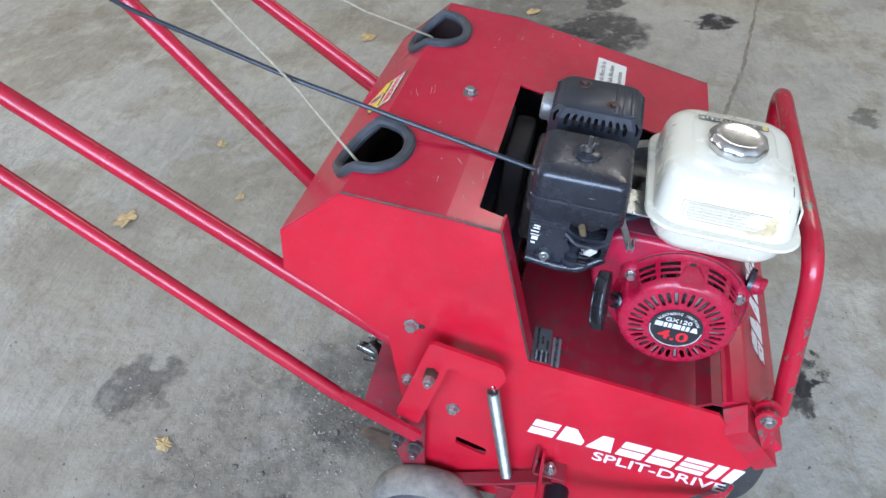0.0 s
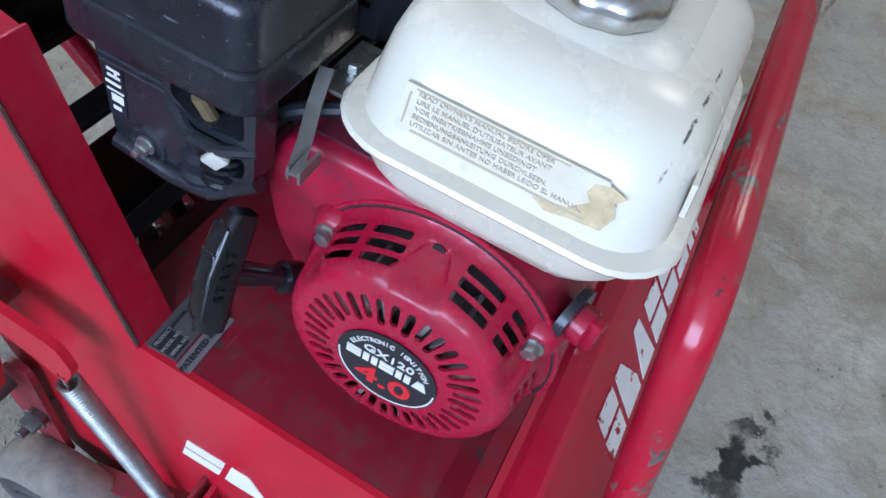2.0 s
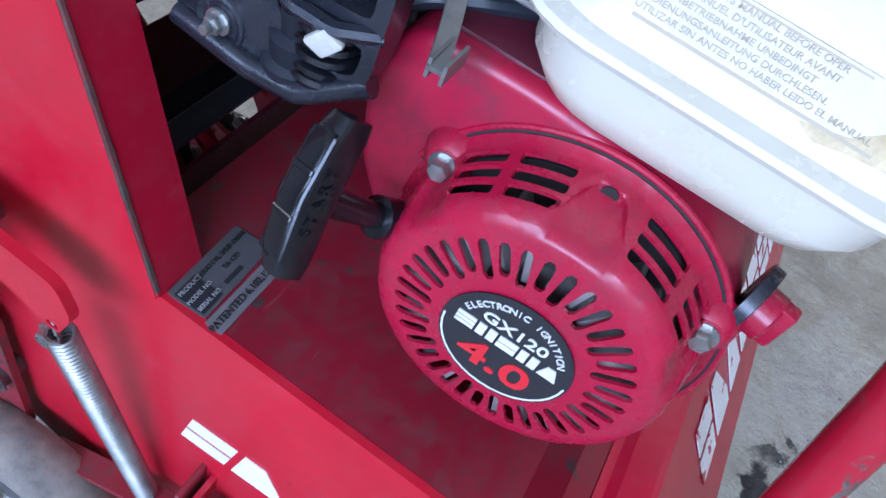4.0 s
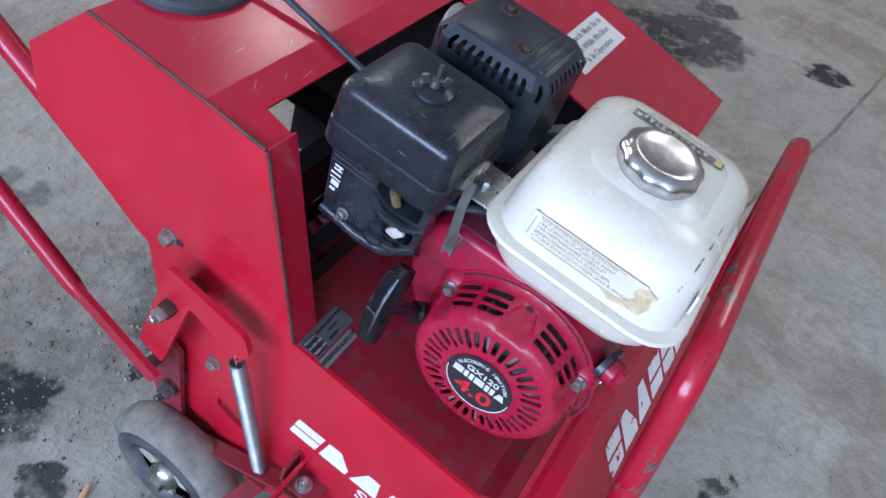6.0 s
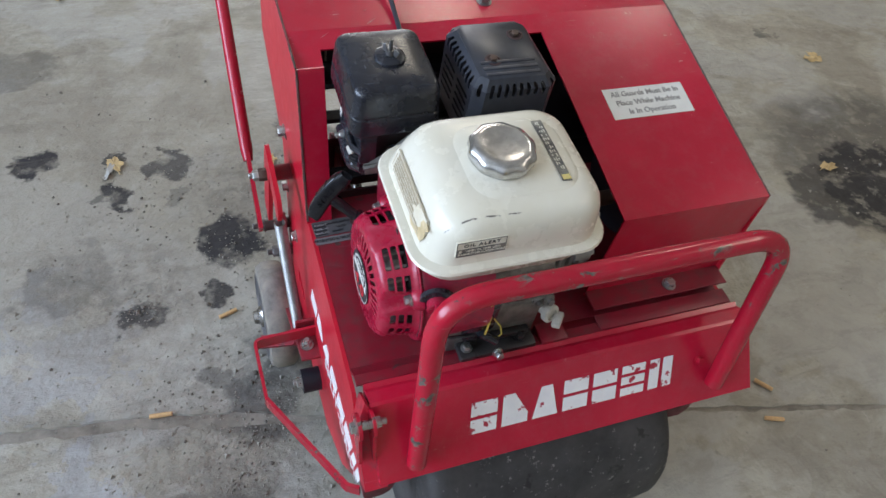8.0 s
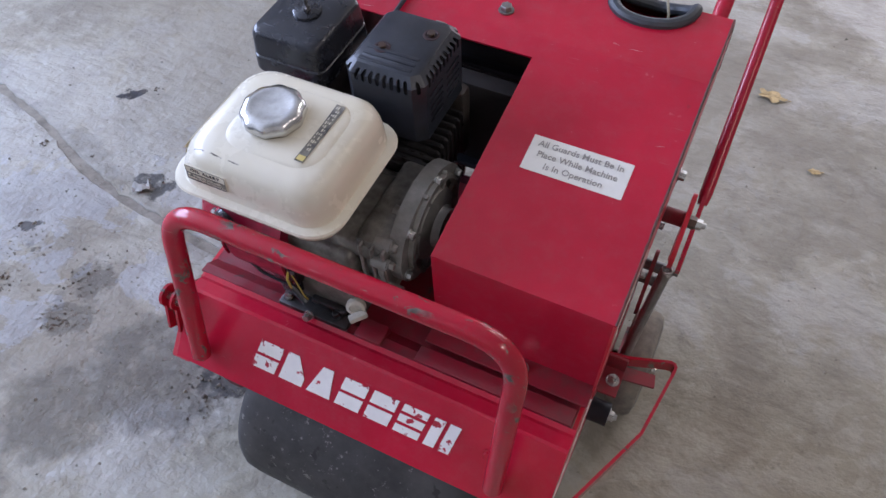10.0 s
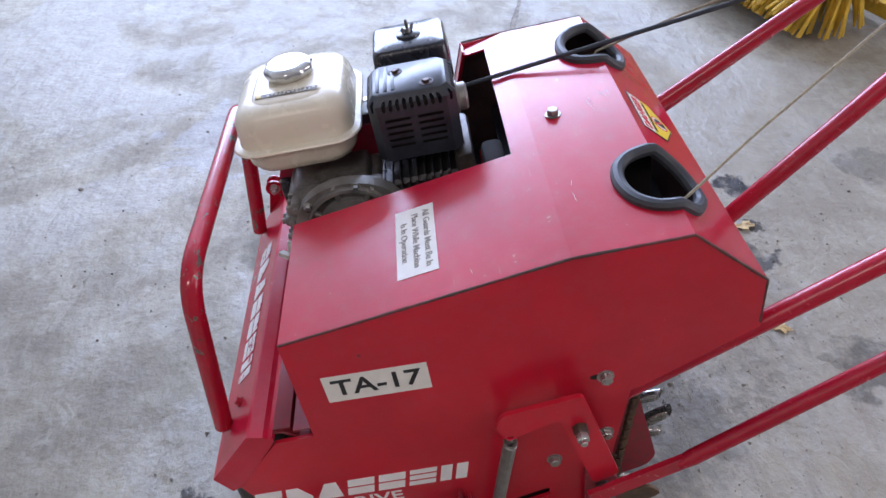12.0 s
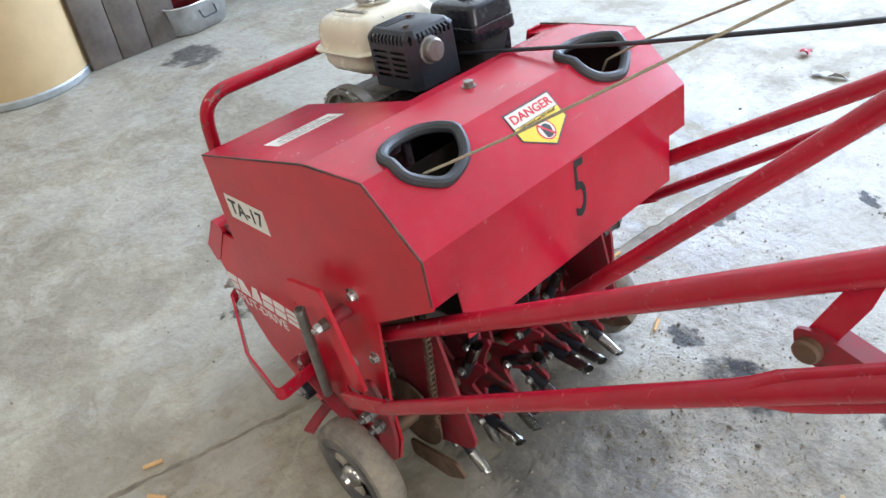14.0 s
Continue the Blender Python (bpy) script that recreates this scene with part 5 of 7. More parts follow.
def build_running_gear():
    for s in (-1, 1):
        c = (0.312, 0.0465, 0.1020) if s > 0 else (-0.312, 0.0860, 0.0957)
        bm = bmesh.new()
        lathe(bm, c, (s, 0, 0), [(0.004, 0.060), (0.0, 0.082), (0.003, 0.099), (0.012, 0.106), (0.028, 0.108), (0.044, 0.106), (0.053, 0.099), (0.057, 0.082), (0.052, 0.060)], 48, cap=False)
        wheel = part("side_wheel", bm, TYRE, aerator, "dusty grey solid rubber wheel with a black rim")
        bm = bmesh.new()
        lathe(bm, c, (s, 0, 0), [(0.05, 0.064), (0.0575, 0.062), (0.053, 0.054), (0.046, 0.050)], 40, cap=False)
        part("rim", bm, RIM_BLACK, wheel)
        bm = bmesh.new()
        lathe(bm, c, (s, 0, 0), [(0.0560, 0.064), (0.0580, 0.068), (0.0572, 0.084), (0.0552, 0.088)], 48, cap=False)
        part("sidewall", bm, RIM_BLACK, wheel, "dark worn sidewall ring")
        for i in range(3):
            bm = bmesh.new()
            a = 2 * math.pi * i / 3 + 0.5
            out = [(0.020, -0.010), (0.052, -0.016), (0.052, 0.016), (0.020, 0.010)]
            out = [(c[1] + u * math.cos(a) - v * math.sin(a), c[2] + u * math.sin(a) + v * math.cos(a)) for u, v in out]
            x0, x1 = sorted((s * (0.312 + 0.044), s * (0.312 + 0.050)))
            part("spoke", plate_x(bm, out, x0, x1), PALE_RIM, wheel)
        bm = bmesh.new()
        lathe(bm, c, (s, 0, 0), [(0.010, 0.026), (0.050, 0.026), (0.060, 0.020), (0.064, 0.014), (0.072, 0.012), (0.073, 0.006)], 20)
        part("hub", bm, CHROME_TIP, wheel)
        bm = bmesh.new()
        lathe(bm, c, (s, 0, 0), [(0.030, 0.056), (0.034, 0.056)], 30)
        part("rim_web", bm, STEEL_RUST, wheel)
    # wide front roller
    bm = bmesh.new()
    lathe(bm, (-0.205, -0.2944, 0.2187), (1, 0, 0), [(0.0, 0.06), (0.0, 0.150), (0.006, 0.161), (0.018, 0.168), (0.04, 0.170), (0.37, 0.170), (0.392, 0.168), (0.404, 0.161), (0.410, 0.150), (0.410, 0.06)], 64)
    roller = part("front_roller", bm, DRUM_STEEL, aerator, "wide grey front roller with stains")
    bm = bmesh.new()
    rod(bm, (-0.29, -0.2944, 0.2187), (0.29, -0.2944, 0.2187), 0.012, 12)
    part("axle", bm, STEEL_RUST, roller)
    # tine wheels on one shaft
    cy, cz = 0.115, 0.205
    bm = bmesh.new()
    rod(bm, (-0.29, cy, cz), (0.29, cy, cz), 0.016, 16)
    part("tine_shaft", bm, STEEL_RUST, aerator, "rusty tine shaft")
    spider, tine, tip, clamp = bmesh.new(), bmesh.new(), bmesh.new(), bmesh.new()
    out = []
    for i in range(5):
        for r, da in ((0.050, -0.56), (0.082, -0.26), (0.116, -0.20), (0.121, -0.12), (0.098, 0.0), (0.121, 0.12), (0.116, 0.20), (0.082, 0.26), (0.050, 0.56)):
            a = 2 * math.pi * i / 5 + da
            out.append((r * math.cos(a), r * math.sin(a)))
    plate_x(spider, round_poly(out, 0.006, 2), -0.0035, 0.0035)
    pipe(tine, [(0.015, 0.070, 0.0), (0.015, 0.128, 0.0145)], 0.0105, 14, cap=False)
    pipe(tip, [(0.015, 0.126, 0.014), (0.015, 0.160, 0.0235), (0.015, 0.173, 0.027)], [0.0108, 0.0108, 0.0095], 14, cap=False)
    for v in tip.verts:  # slanted open mouth
        if v.co.y > 0.165:
            v.co.y -= 0.5 * (v.co.x - 0.015)
    bmesh.ops.solidify(tip, geom=tip.faces[:], thickness=0.0018)
    hex_bolt(clamp, (0.027, 0.095, 0.006), (1, 0, 0), 0.007, 0.007)
    first = None
    for j, (x, turn) in enumerate(((-0.195, 30), (-0.155, 6), (-0.111, 50), (-0.066, 55), (-0.012, 36), (0.043, 18), (0.088, 62), (0.128, 45), (0.170, 12))):
        if first is None:
            wheel = part("tine_wheel", spider, RED_DIRTY, aerator, "dirty red tine wheel with forked arms and hollow tines")
            first = (wheel, part("tine", tine, BLACK_STEEL, wheel), part("tine_tip", tip, CHROME_TIP, wheel, "bare steel tine tip"), part("bolt", clamp, ZINC, wheel))
        else:
            wheel = share(first[0])
            wheel.parent = aerator
        wheel.matrix_basis = pose(x, cy, cz, turn)
        for i in range(5):
            for k in (1, 2, 3):
                o = first[k] if (j == 0 and i == 0) else share(first[k])
                o.parent = wheel
                o.matrix_basis = pose(0, 0, 0, 72 * i)
    # inner plates, chain and sprocket
    for x in (0.212, -0.212):
        bm = bmesh.new()
        plate_x(bm, round_poly([(0.05, 0.47), (0.20, 0.47), (0.250, 0.190), (0.235, 0.165), (0.10, 0.12), (0.05, 0.16)], 0.012), x - 0.003, x + 0.003)
        part("inner_plate", bm, RED_DIRTY, aerator, "soiled red inner plate")
        bm = bmesh.new()
        plate_x(bm, round_poly([(0.10, 0.10), (0.20, 0.105), (0.25, 0.135), (0.23, 0.16), (0.10, 0.14)], 0.01), x * 1.18 - 0.003, x * 1.18 + 0.003)
        part("scraper", bm, STEEL_RUST, aerator)
    bm = bmesh.new()
    lathe(bm, (0.234, cy, cz), (1, 0, 0), [(0, 0.072), (0.004, 0.072)], 36)
    part("sprocket", bm, STEEL_RUST, aerator)
    bm = bmesh.new()
    lathe(bm, (0.234, 0.15, 0.455), (1, 0, 0), [(0, 0.045), (0.004, 0.045)], 24)
    part("sprocket", bm, STEEL_RUST, aerator)
    for side in (0, 1):
        bm = bmesh.new()
        a, b = (Vector((0.236, 0.180, 0.21)), Vector((0.236, 0.224, 0.475))) if side == 0 else (Vector((0.236, 0.060, 0.22)), Vector((0.236, 0.078, 0.43)))
        n = int((b - a).length / 0.0125)
        for i in range(n):
            p = a.lerp(b, i / n)
            for dx in ((-0.005, 0.005) if i % 2 else (-0.0032, 0.0032)):
                box(bm, (p.x + dx - 0.0008, p.y - 0.0048, p.z - 0.001), (p.x + dx + 0.0008, p.y + 0.0048, p.z + 0.0145), 0.0012, 1)
            rod(bm, (p.x - 0.0062, p.y, p.z), (p.x + 0.0062, p.y, p.z), 0.0032, 6)
        part("chain", bm, STEEL_RUST, aerator, "rusty roller chain")
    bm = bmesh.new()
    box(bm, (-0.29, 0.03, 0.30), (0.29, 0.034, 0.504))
    part("back_plate", bm, RED_SOOT_SHADE, aerator)
    bm = bmesh.new()
    rod(bm, (0.10, 0.10, 0.56), (0.27, 0.10, 0.56), 0.055, 28)
    rod(bm, (0.16, -0.10, 0.58), (0.19, -0.10, 0.58), 0.075, 32)
    part("belt_pulley", bm, BLACK_STEEL, aerator, "dark belt pulleys inside the guard")


build_running_gear()


# ---- the engine ----
engine = tagged(new("engine"), "small red petrol engine with a cream fuel tank", "engine")
engine.matrix_world = TILT


def build_tank():
    cx, cy = -0.1295, -0.2195
    bm = bmesh.new()
    loft(bm, [(0.703, cx, cy, 0.072, 0.0551, 0.030), (0.705, cx, cy, 0.084, 0.0674, 0.036), (0.7115, cx, cy, 0.095, 0.077, 0.038), (0.724, cx, cy, 0.1015, 0.0836, 0.038), (0.752, cx, cy, 0.1045, 0.0864, 0.038)])
    tank = part("fuel_tank", bm, TANK, engine, "cream pressed-steel fuel tank, scratched and yellowed", smooth=50)
    bm = bmesh.new()
    loft(bm, [(0.7495, cx, cy, 0.106, 0.0879, 0.036), (0.7497, cx, cy, 0.1145, 0.096, 0.040), (0.7525, cx, cy, 0.1162, 0.0976, 0.041), (0.7550, cx, cy, 0.1145, 0.096, 0.040), (0.7565, cx, cy, 0.1075, 0.0898, 0.036)])
    part("tank_seam", bm, TANK, tank, "folded seam round the tank", smooth=40)
    bm = bmesh.new()
    loft(bm, [(0.7550, cx, cy, 0.1060, 0.0883, 0.036), (0.7570, cx, cy, 0.1050, 0.0874, 0.036), (0.775, cx + 0.003, cy, 0.1015, 0.086, 0.036), (0.790, cx + 0.006, cy, 0.0970, 0.0841, 0.036), (0.800, cx + 0.008, cy, 0.0925, 0.0812, 0.036),
              (0.8065, cx + 0.009, cy, 0.087, 0.076, 0.034), (0.8110, cx + 0.010, cy, 0.079, 0.0684, 0.030), (0.8132, cx + 0.011, cy, 0.068, 0.0579, 0.026), (0.8142, cx + 0.012, cy, 0.042, 0.038, 0.014)])
    part("tank_upper", bm, TANK, tank, smooth=60)
    bm = bmesh.new()
    loft(bm, [(0.8095, cx + 0.014, cy, 0.070, 0.0589, 0.03), (0.8130, cx + 0.016, cy, 0.064, 0.0551, 0.03), (0.8158, cx + 0.018, cy, 0.056, 0.0503, 0.026), (0.8163, cx + 0.018, cy, 0.03, 0.0285, 0.012)])
    part("tank_pad", bm, TANK, tank, smooth=60)
    # filler cap with a scalloped rim
    bm = bmesh.new()
    px, py, rows = -0.131, -0.2185, [(0.8155, 0.0310, 0.0), (0.8175, 0.0350, 0.5), (0.823, 0.0372, 1.0), (0.829, 0.0372, 1.0), (0.8335, 0.0350, 0.7), (0.8360, 0.0300, 0.15), (0.8368, 0.0265, 0.0), (0.8362, 0.0235, 0.0), (0.8350, 0.012, 0.0)]
    rings = []
    for z, r, wave in rows:
        rings.append([bm.verts.new((px + rr * math.cos(a), py + rr * math.sin(a), z)) for a, rr in ((2 * math.pi * i / 80, r * (1 + 0.030 * wave * math.cos(10 * 2 * math.pi * i / 80))) for i in range(80))])
    for a, b in zip(rings, rings[1:]):
        for i in range(80):
            bm.faces.new((a[i], a[(i + 1) % 80], b[(i + 1) % 80], b[i]))
    bm.faces.new(rings[-1])
    part("fuel_cap", bm, CHROME, tank, "scuffed chrome filler cap with a scalloped rim", smooth=50)
    bm = bmesh.new()
    lathe(bm, (px, py, 0.808), (0, 0, 1), [(0, 0.040), (0.006, 0.038), (0.008, 0.033)], 32)
    part("filler_neck", bm, TANK, tank)
    # manual label on the left face, its torn end, and the small alert label in front
    m = on((-0.2285, -0.2180, 0.7765), (0, -1, 0), (0.30, 0, 1)) @ Matrix.Diagonal((0.97, 0.84, 1, 1))
    lab = sticker("manual_label", [(-0.058, -0.0145), (0.055, -0.0145), (0.060, 0.002), (0.052, 0.0145), (-0.058, 0.0145)], m, OLD_LABEL, tank, "yellowed manual label with a torn end", lo=-0.002)
    rnd = random.Random(6)
    torn = [(0.020, -0.0150), (0.030, -0.0185), (0.044, -0.0165), (0.058, -0.0150), (0.062, -0.004), (0.059, 0.004), (0.062, 0.010), (0.054, 0.0125), (0.047, 0.010), (0.043, 0.004), (0.047, -0.002), (0.038, -0.010)]
    torn = [(x + rnd.uniform(-0.0015, 0.0015), y + rnd.uniform(-0.001, 0.001)) for x, y in torn]
    sticker("torn_paper", torn, m, STAIN_TAN, lab, "brown glue stain where the label tore", lo=0.0003, hi=0.0010)
    for i, line in enumerate(("READ OWNER'S MANUAL BEFORE OPER", "LIRE LE MANUEL D'UTILISATEUR AVANT", "VOR INBETRIEBNAHME UNBEDINGT", "BEDIENUNGSANLEITUNG DURCHLESEN.", "UTILIZAR SIN ANTES NO HABER LEIDO EL MANUAL")):
        bm = lettering(line, 0.0029, bold=0.006)
        xs = [v.co.x for v in bm.verts]
        bmesh.ops.transform(bm, matrix=m @ Matrix.Translation((-0.050 - min(xs), 0.0108 - 0.0047 * i, 0.0012)), verts=bm.verts)
        part("lettering", bm, PALE_INK, lab, smooth=0)
    bars([(0.0, -0.0125, 0.098, 0.0016), (-0.0545, 0.0, 0.0012, 0.020), (-0.010, 0.0128, 0.084, 0.0010)], m, PALE_INK, lab)
    m = on((-0.177, -0.3052, 0.7815), (1, 0, 0), (0, 0.14, 1))
    lab = sticker("alert_label", rect(0.056, 0.021, 0.001), m, OLD_LABEL, tank, "small white and black oil alert label", lo=-0.002)
    bars([(0, 0.0097, 0.055, 0.0008), (0, -0.0097, 0.055, 0.0008), (-0.0272, 0, 0.0008, 0.020), (0.0272, 0, 0.0008, 0.020), (0, -0.0042, 0.053, 0.0100)], m, DULL_BLACK, lab)
    write("OIL ALERT", 0.0040, m @ Matrix.Translation((0, 0.0052, 0)), INK, lab, bold=0.004, stretch=1.3, space=1.2)
    for i, line in enumerate(("WHEN OIL LEVEL LOW,", "ENGINE STOPS AUTOMATICALLY")):
        write(line, 0.0026, m @ Matrix.Translation((0.002, -0.0022 - 0.0042 * i, 0)), OLD_LABEL, lab, bold=0.004, lift=0.0014)
    bars([(-0.0235, -0.0022, 0.003, 0.003)], m, OLD_LABEL, lab, lift=0.0014)
    # long torn caution strip on the top
    m = on((-0.070, -0.2185, 0.8166), (0, -1, 0), (1, 0, 0))
    lab = sticker("caution_strip", [(-0.046, -0.006), (-0.01, -0.005), (0.046, -0.006), (0.047, 0.005), (0.0, 0.006), (-0.046, 0.006)], m, DULL_BLACK, tank, "torn faded caution strip")
    sticker("caution_patch", rect(0.007, 0.009), m @ Matrix.Translation((0.0415, 0, 0.0008)), PALE_YELLOW, lab)
    bars([(-0.0405 + 0.0062 * k, 0.0026 - 0.0026 * j, 0.0022 + 0.0013 * ((k * 7 + j * 5) % 3), 0.0013) for k in range(12) for j in range(3) if (k + 2 * j) % 5], m, OLD_LABEL, lab, lift=0.0014)


def fan_lift(rho, ang):
    """The recoil cover: the radius on the sheet gives radius and height."""
    rows = [(0.0, 0.0, 0.052), (0.034, 0.0357, 0.0515), (0.066, 0.0693, 0.048), (0.072, 0.0745, 0.0450), (0.077, 0.0780, 0.0400), (0.112, 0.0850, 0.0080), (0.117, 0.0868, 0.0045), (0.123, 0.0893, 0.0035)]
    for (a, r0, h0), (b, r1, h1) in zip(rows, rows[1:]):
        if rho <= b + 1e-9:
            t = (rho - a) / (b - a)
            return r0 + (r1 - r0) * t, h0 + (h1 - h0) * t
    return rows[-1][1:]


def build_recoil():
    cy, cz, x0 = -0.2034, 0.6112, -0.2165
    ring = lambda r, n: [(r * math.cos(2 * math.pi * i / n), r * math.sin(2 * math.pi * i / n)) for i in range(n)]
    holes = []
    for i in range(36):
        a = 2 * math.pi * (i + 0.5) / 36
        inner = 0.0425 if i % 2 else 0.0395
        outer = 0.0600
        holes.append(capsule((inner + outer) / 2 * math.cos(a), (inner + outer) / 2 * math.sin(a), outer - inner, 0.0052, a, 3))

    def arc_slot(a0, a1, r, w):
        n = 6
        outer = [((r + w / 2) * math.cos(radians(a0 + (a1 - a0) * i / n)), (r + w / 2) * math.sin(radians(a0 + (a1 - a0) * i / n))) for i in range(n + 1)]
        inner = [((r - w / 2) * math.cos(radians(a0 + (a1 - a0) * i / n)), (r - w / 2) * math.sin(radians(a0 + (a1 - a0) * i / n))) for i in range(n + 1)]
        return round_poly(outer + inner[::-1], w * 0.4, 2)

    for a0, a1 in ((124, 141), (102, 120), (57, 77), (34, 51)):
        for r in (0.084, 0.0945, 0.105):
            holes.append(arc_slot(a0, a1, r, 0.0076))
    for a0, a1 in ((4, 16), (-14, -2), (-30, -18)):
        for r in (0.084, 0.0945, 0.105):
            holes.append(arc_slot(a0, a1, r, 0.0070))
    extra = [p for r in (0.020, 0.034, 0.066, 0.0695, 0.0715, 0.072, 0.0745, 0.077, 0.084, 0.091, 0.098, 0.105, 0.112, 0.117) for p in ring(r, 96)]
    for px, py in ((0.0, 0.094), (-0.083, 0.048), (0.083, 0.048)):
        for i in range(1, 11):
            extra += [(px + 0.0042 * i * math.cos(a), py + 0.0042 * i * math.sin(a)) for a in (2 * math.pi * (j + 0.5 * (i % 2)) / 26 for j in range(26))]
    edge = [p for h in holes for p in h]
    extra = [p for p in extra if math.hypot(*p) < 0.1165 and not any(inside(p, h) for h in holes)]
    extra = [p for p in extra if all((p[0] - q[0]) ** 2 + (p[1] - q[1]) ** 2 > 1.2e-6 for q in edge)]
    bm = bmesh.new()

    def lift(u, v):
        r, h = fan_lift(math.hypot(u, v), 0)
        low = max(0.0, min(1.0, 0.5 - (v / max(1e-6, math.hypot(u, v)) + 0.35) * 1.6))  # steeper wall on the lower half
        r = r if r < 0.0780 else 0.0780 + (r - 0.0780) * (1 - 0.8 * low)
        k = r / max(1e-6, math.hypot(u, v))
        for py, pz, top in ((-0.0724, 0.041, 0.0115), (0.0713, 0.041, 0.0115), (-0.001, 0.080, 0.0120)):
            low_h = min(h, top + max(0.0, math.hypot(u * k - py, v * k - pz) - 0.0072) * (2.6 if pz > 0.06 else 4.0))
            h += (low_h - h) * max(0.0, min(1.0, (r - 0.0725) / 0.0070))
        return Vector((x0 - h, cy - u * k, cz + v * k))

    cut_sheet(bm, ring(0.123, 96), holes, lift, extra=extra)
    bmesh.ops.recalc_face_normals(bm, faces=bm.faces)
    bm.normal_update()
    if sum(f.normal.x for f in bm.faces) > 0:
        bmesh.ops.reverse_faces(bm, faces=bm.faces)
        bm.normal_update()
    twin = {v: bm.verts.new(v.co - v.normal * 0.0022) for v in list(bm.verts)}
    rim = [e for e in bm.edges if len(e.link_faces) == 1]
    for f in list(bm.faces):
        bm.faces.new([twin[v] for v in reversed(f.verts)])
    for e in rim:
        a, b = e.verts
        bm.faces.new((a, twin[a], twin[b], b))
    cover = part("recoil_cover", bm, RED_FAN, engine, "round red recoil starter cover with cooling slots", smooth=50)
    # bolt lobes and bolts; the top lobe's hole is a flat disc painted dark
    for y, z, with_bolt in ((0.0724, 0.041, True), (-0.0713, 0.041, True), (0.001, 0.080, False)):
        bm = bmesh.new()
        top = 0.0120 if with_bolt else 0.0122
        lathe(bm, (x0, cy + y, cz + z), (-1, 0, 0), [(0.0, 0.016 if with_bolt else 0.0135), (top * 0.4, 0.0145 if with_bolt else 0.0125), (top * 0.8, 0.0125 if with_bolt else 0.0110), (top, 0.0095)], 24)
        if with_bolt:
            part("bolt_lobe", bm, RED_FAN, cover)
            bm = bmesh.new()
            hex_bolt(bm, (x0 - 0.0120, cy + y, cz + z), (-1, 0, 0), 0.0060, 0.0065, True)
            part("bolt", bm, ZINC, cover, "zinc flange bolt")
        else:
            bm.free()
            sticker("hole", ring(0.0042, 16), on((x0 - 0.0125, cy + y, cz + z), (0, -1, 0), (0, 0, 1)), DARK, cover)
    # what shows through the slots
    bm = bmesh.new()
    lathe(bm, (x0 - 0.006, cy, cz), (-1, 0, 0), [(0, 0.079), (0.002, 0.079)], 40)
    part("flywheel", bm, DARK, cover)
    bm = bmesh.new()
    lathe(bm, (x0 - 0.008, cy, cz), (-1, 0, 0), [(0, 0.050), (0.016, 0.048), (0.026, 0.044)], 36)
    part("fan_hub", bm, ALU, cover)
    for i in range(24):
        a = 2 * math.pi * i / 24
        bm = bmesh.new()
        box(bm, (-0.037, -0.0016, 0.040), (0.0, 0.0016, 0.064), m=Matrix.Translation((x0 - 0.008, cy, cz)) @ pose(0, 0, 0, math.degrees(a)))
        part("fan_fin", bm, BARE_ALU, cover)
    # round emblem: black disc, white arc, red figures
    m = on((x0 - 0.0522, cy, cz), (0, -1, 0), (0, 0, 1)) @ Matrix.Diagonal((1.05, 1.05, 1, 1))
    em = sticker("emblem", ring(0.0335, 40), m, INK, cover, "round black emblem with white print and red figures", hi=0.0009)
    arc = [(0.0325 * math.cos(radians(a)), 0.0325 * math.sin(radians(a))) for a in range(180, 361, 10)] + [(0.0315 * math.cos(radians(a)), 0.0315 * math.sin(radians(a))) for a in range(360, 179, -10)]
    sticker("emblem_arc", arc, m, WHITE_LABEL, em, lo=0.0009, hi=0.0012)
    write("GX120", 0.0064, m @ Matrix.Translation((0, 0.0142, 0)), WHITE_LABEL, em, bold=0.02, stretch=1.25)
    marks(slab_marks(5, 0.054, 0.0078, 0.0014, 0.0, "ebsbt"), m @ Matrix.Translation((0, 0.0042, 0.0007)), WHITE_LABEL, em)
    write("4.0", 0.0162, m @ Matrix.Translation((0, -0.0138, 0)), RED_INK, em, bold=0.03, stretch=1.35)
    word = "ELECTRONIC IGNITION"
    for i, ch in enumerate(word):
        if ch == " ":
            continue
        a = radians(152 - 124 * i / (len(word) - 1))
        write(ch, 0.0036, m @ Matrix.Translation((0.0272 * math.cos(a), 0.0272 * math.sin(a), 0)) @ pose(0, 0, 0, 0, 0, math.degrees(a) - 90), WHITE_LABEL, em, bold=0.01)
    # blower housing behind it
    bm = bmesh.new()
    arc = [(cy - 0.0925 * math.cos(radians(a)), cz + 0.0925 * math.sin(radians(a))) for a in range(-40, 88, 8)]
    out = arc + [(-0.185, 0.7065), (-0.150, 0.7085), (-0.100, 0.7065), (-0.081, 0.692), (-0.076, 0.655), (-0.084, 0.612), (-0.110, 0.570), (-0.140, 0.535), (-0.185, 0.520), (-0.235, 0.524)]
    plate_x(bm, round_poly(out, 0.012, 3), -0.2185, -0.125)
    bm.normal_update()
    es = [e for e in bm.edges if all(abs(v.co.x + 0.2185) < 1e-6 for v in e.verts) and len(e.link_faces) == 2 and abs(e.link_faces[0].normal.dot(e.link_faces[1].normal)) < 0.5]
    bmesh.ops.bevel(bm, geom=es, offset=0.007, segments=3, profile=0.5, affect="EDGES")
    shroud = part("blower_housing", bm, RED_HOUSING, engine, "red pressed-steel blower housing", smooth=50)
    # top plate coloured for its grime and for the shade below the tank
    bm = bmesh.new()
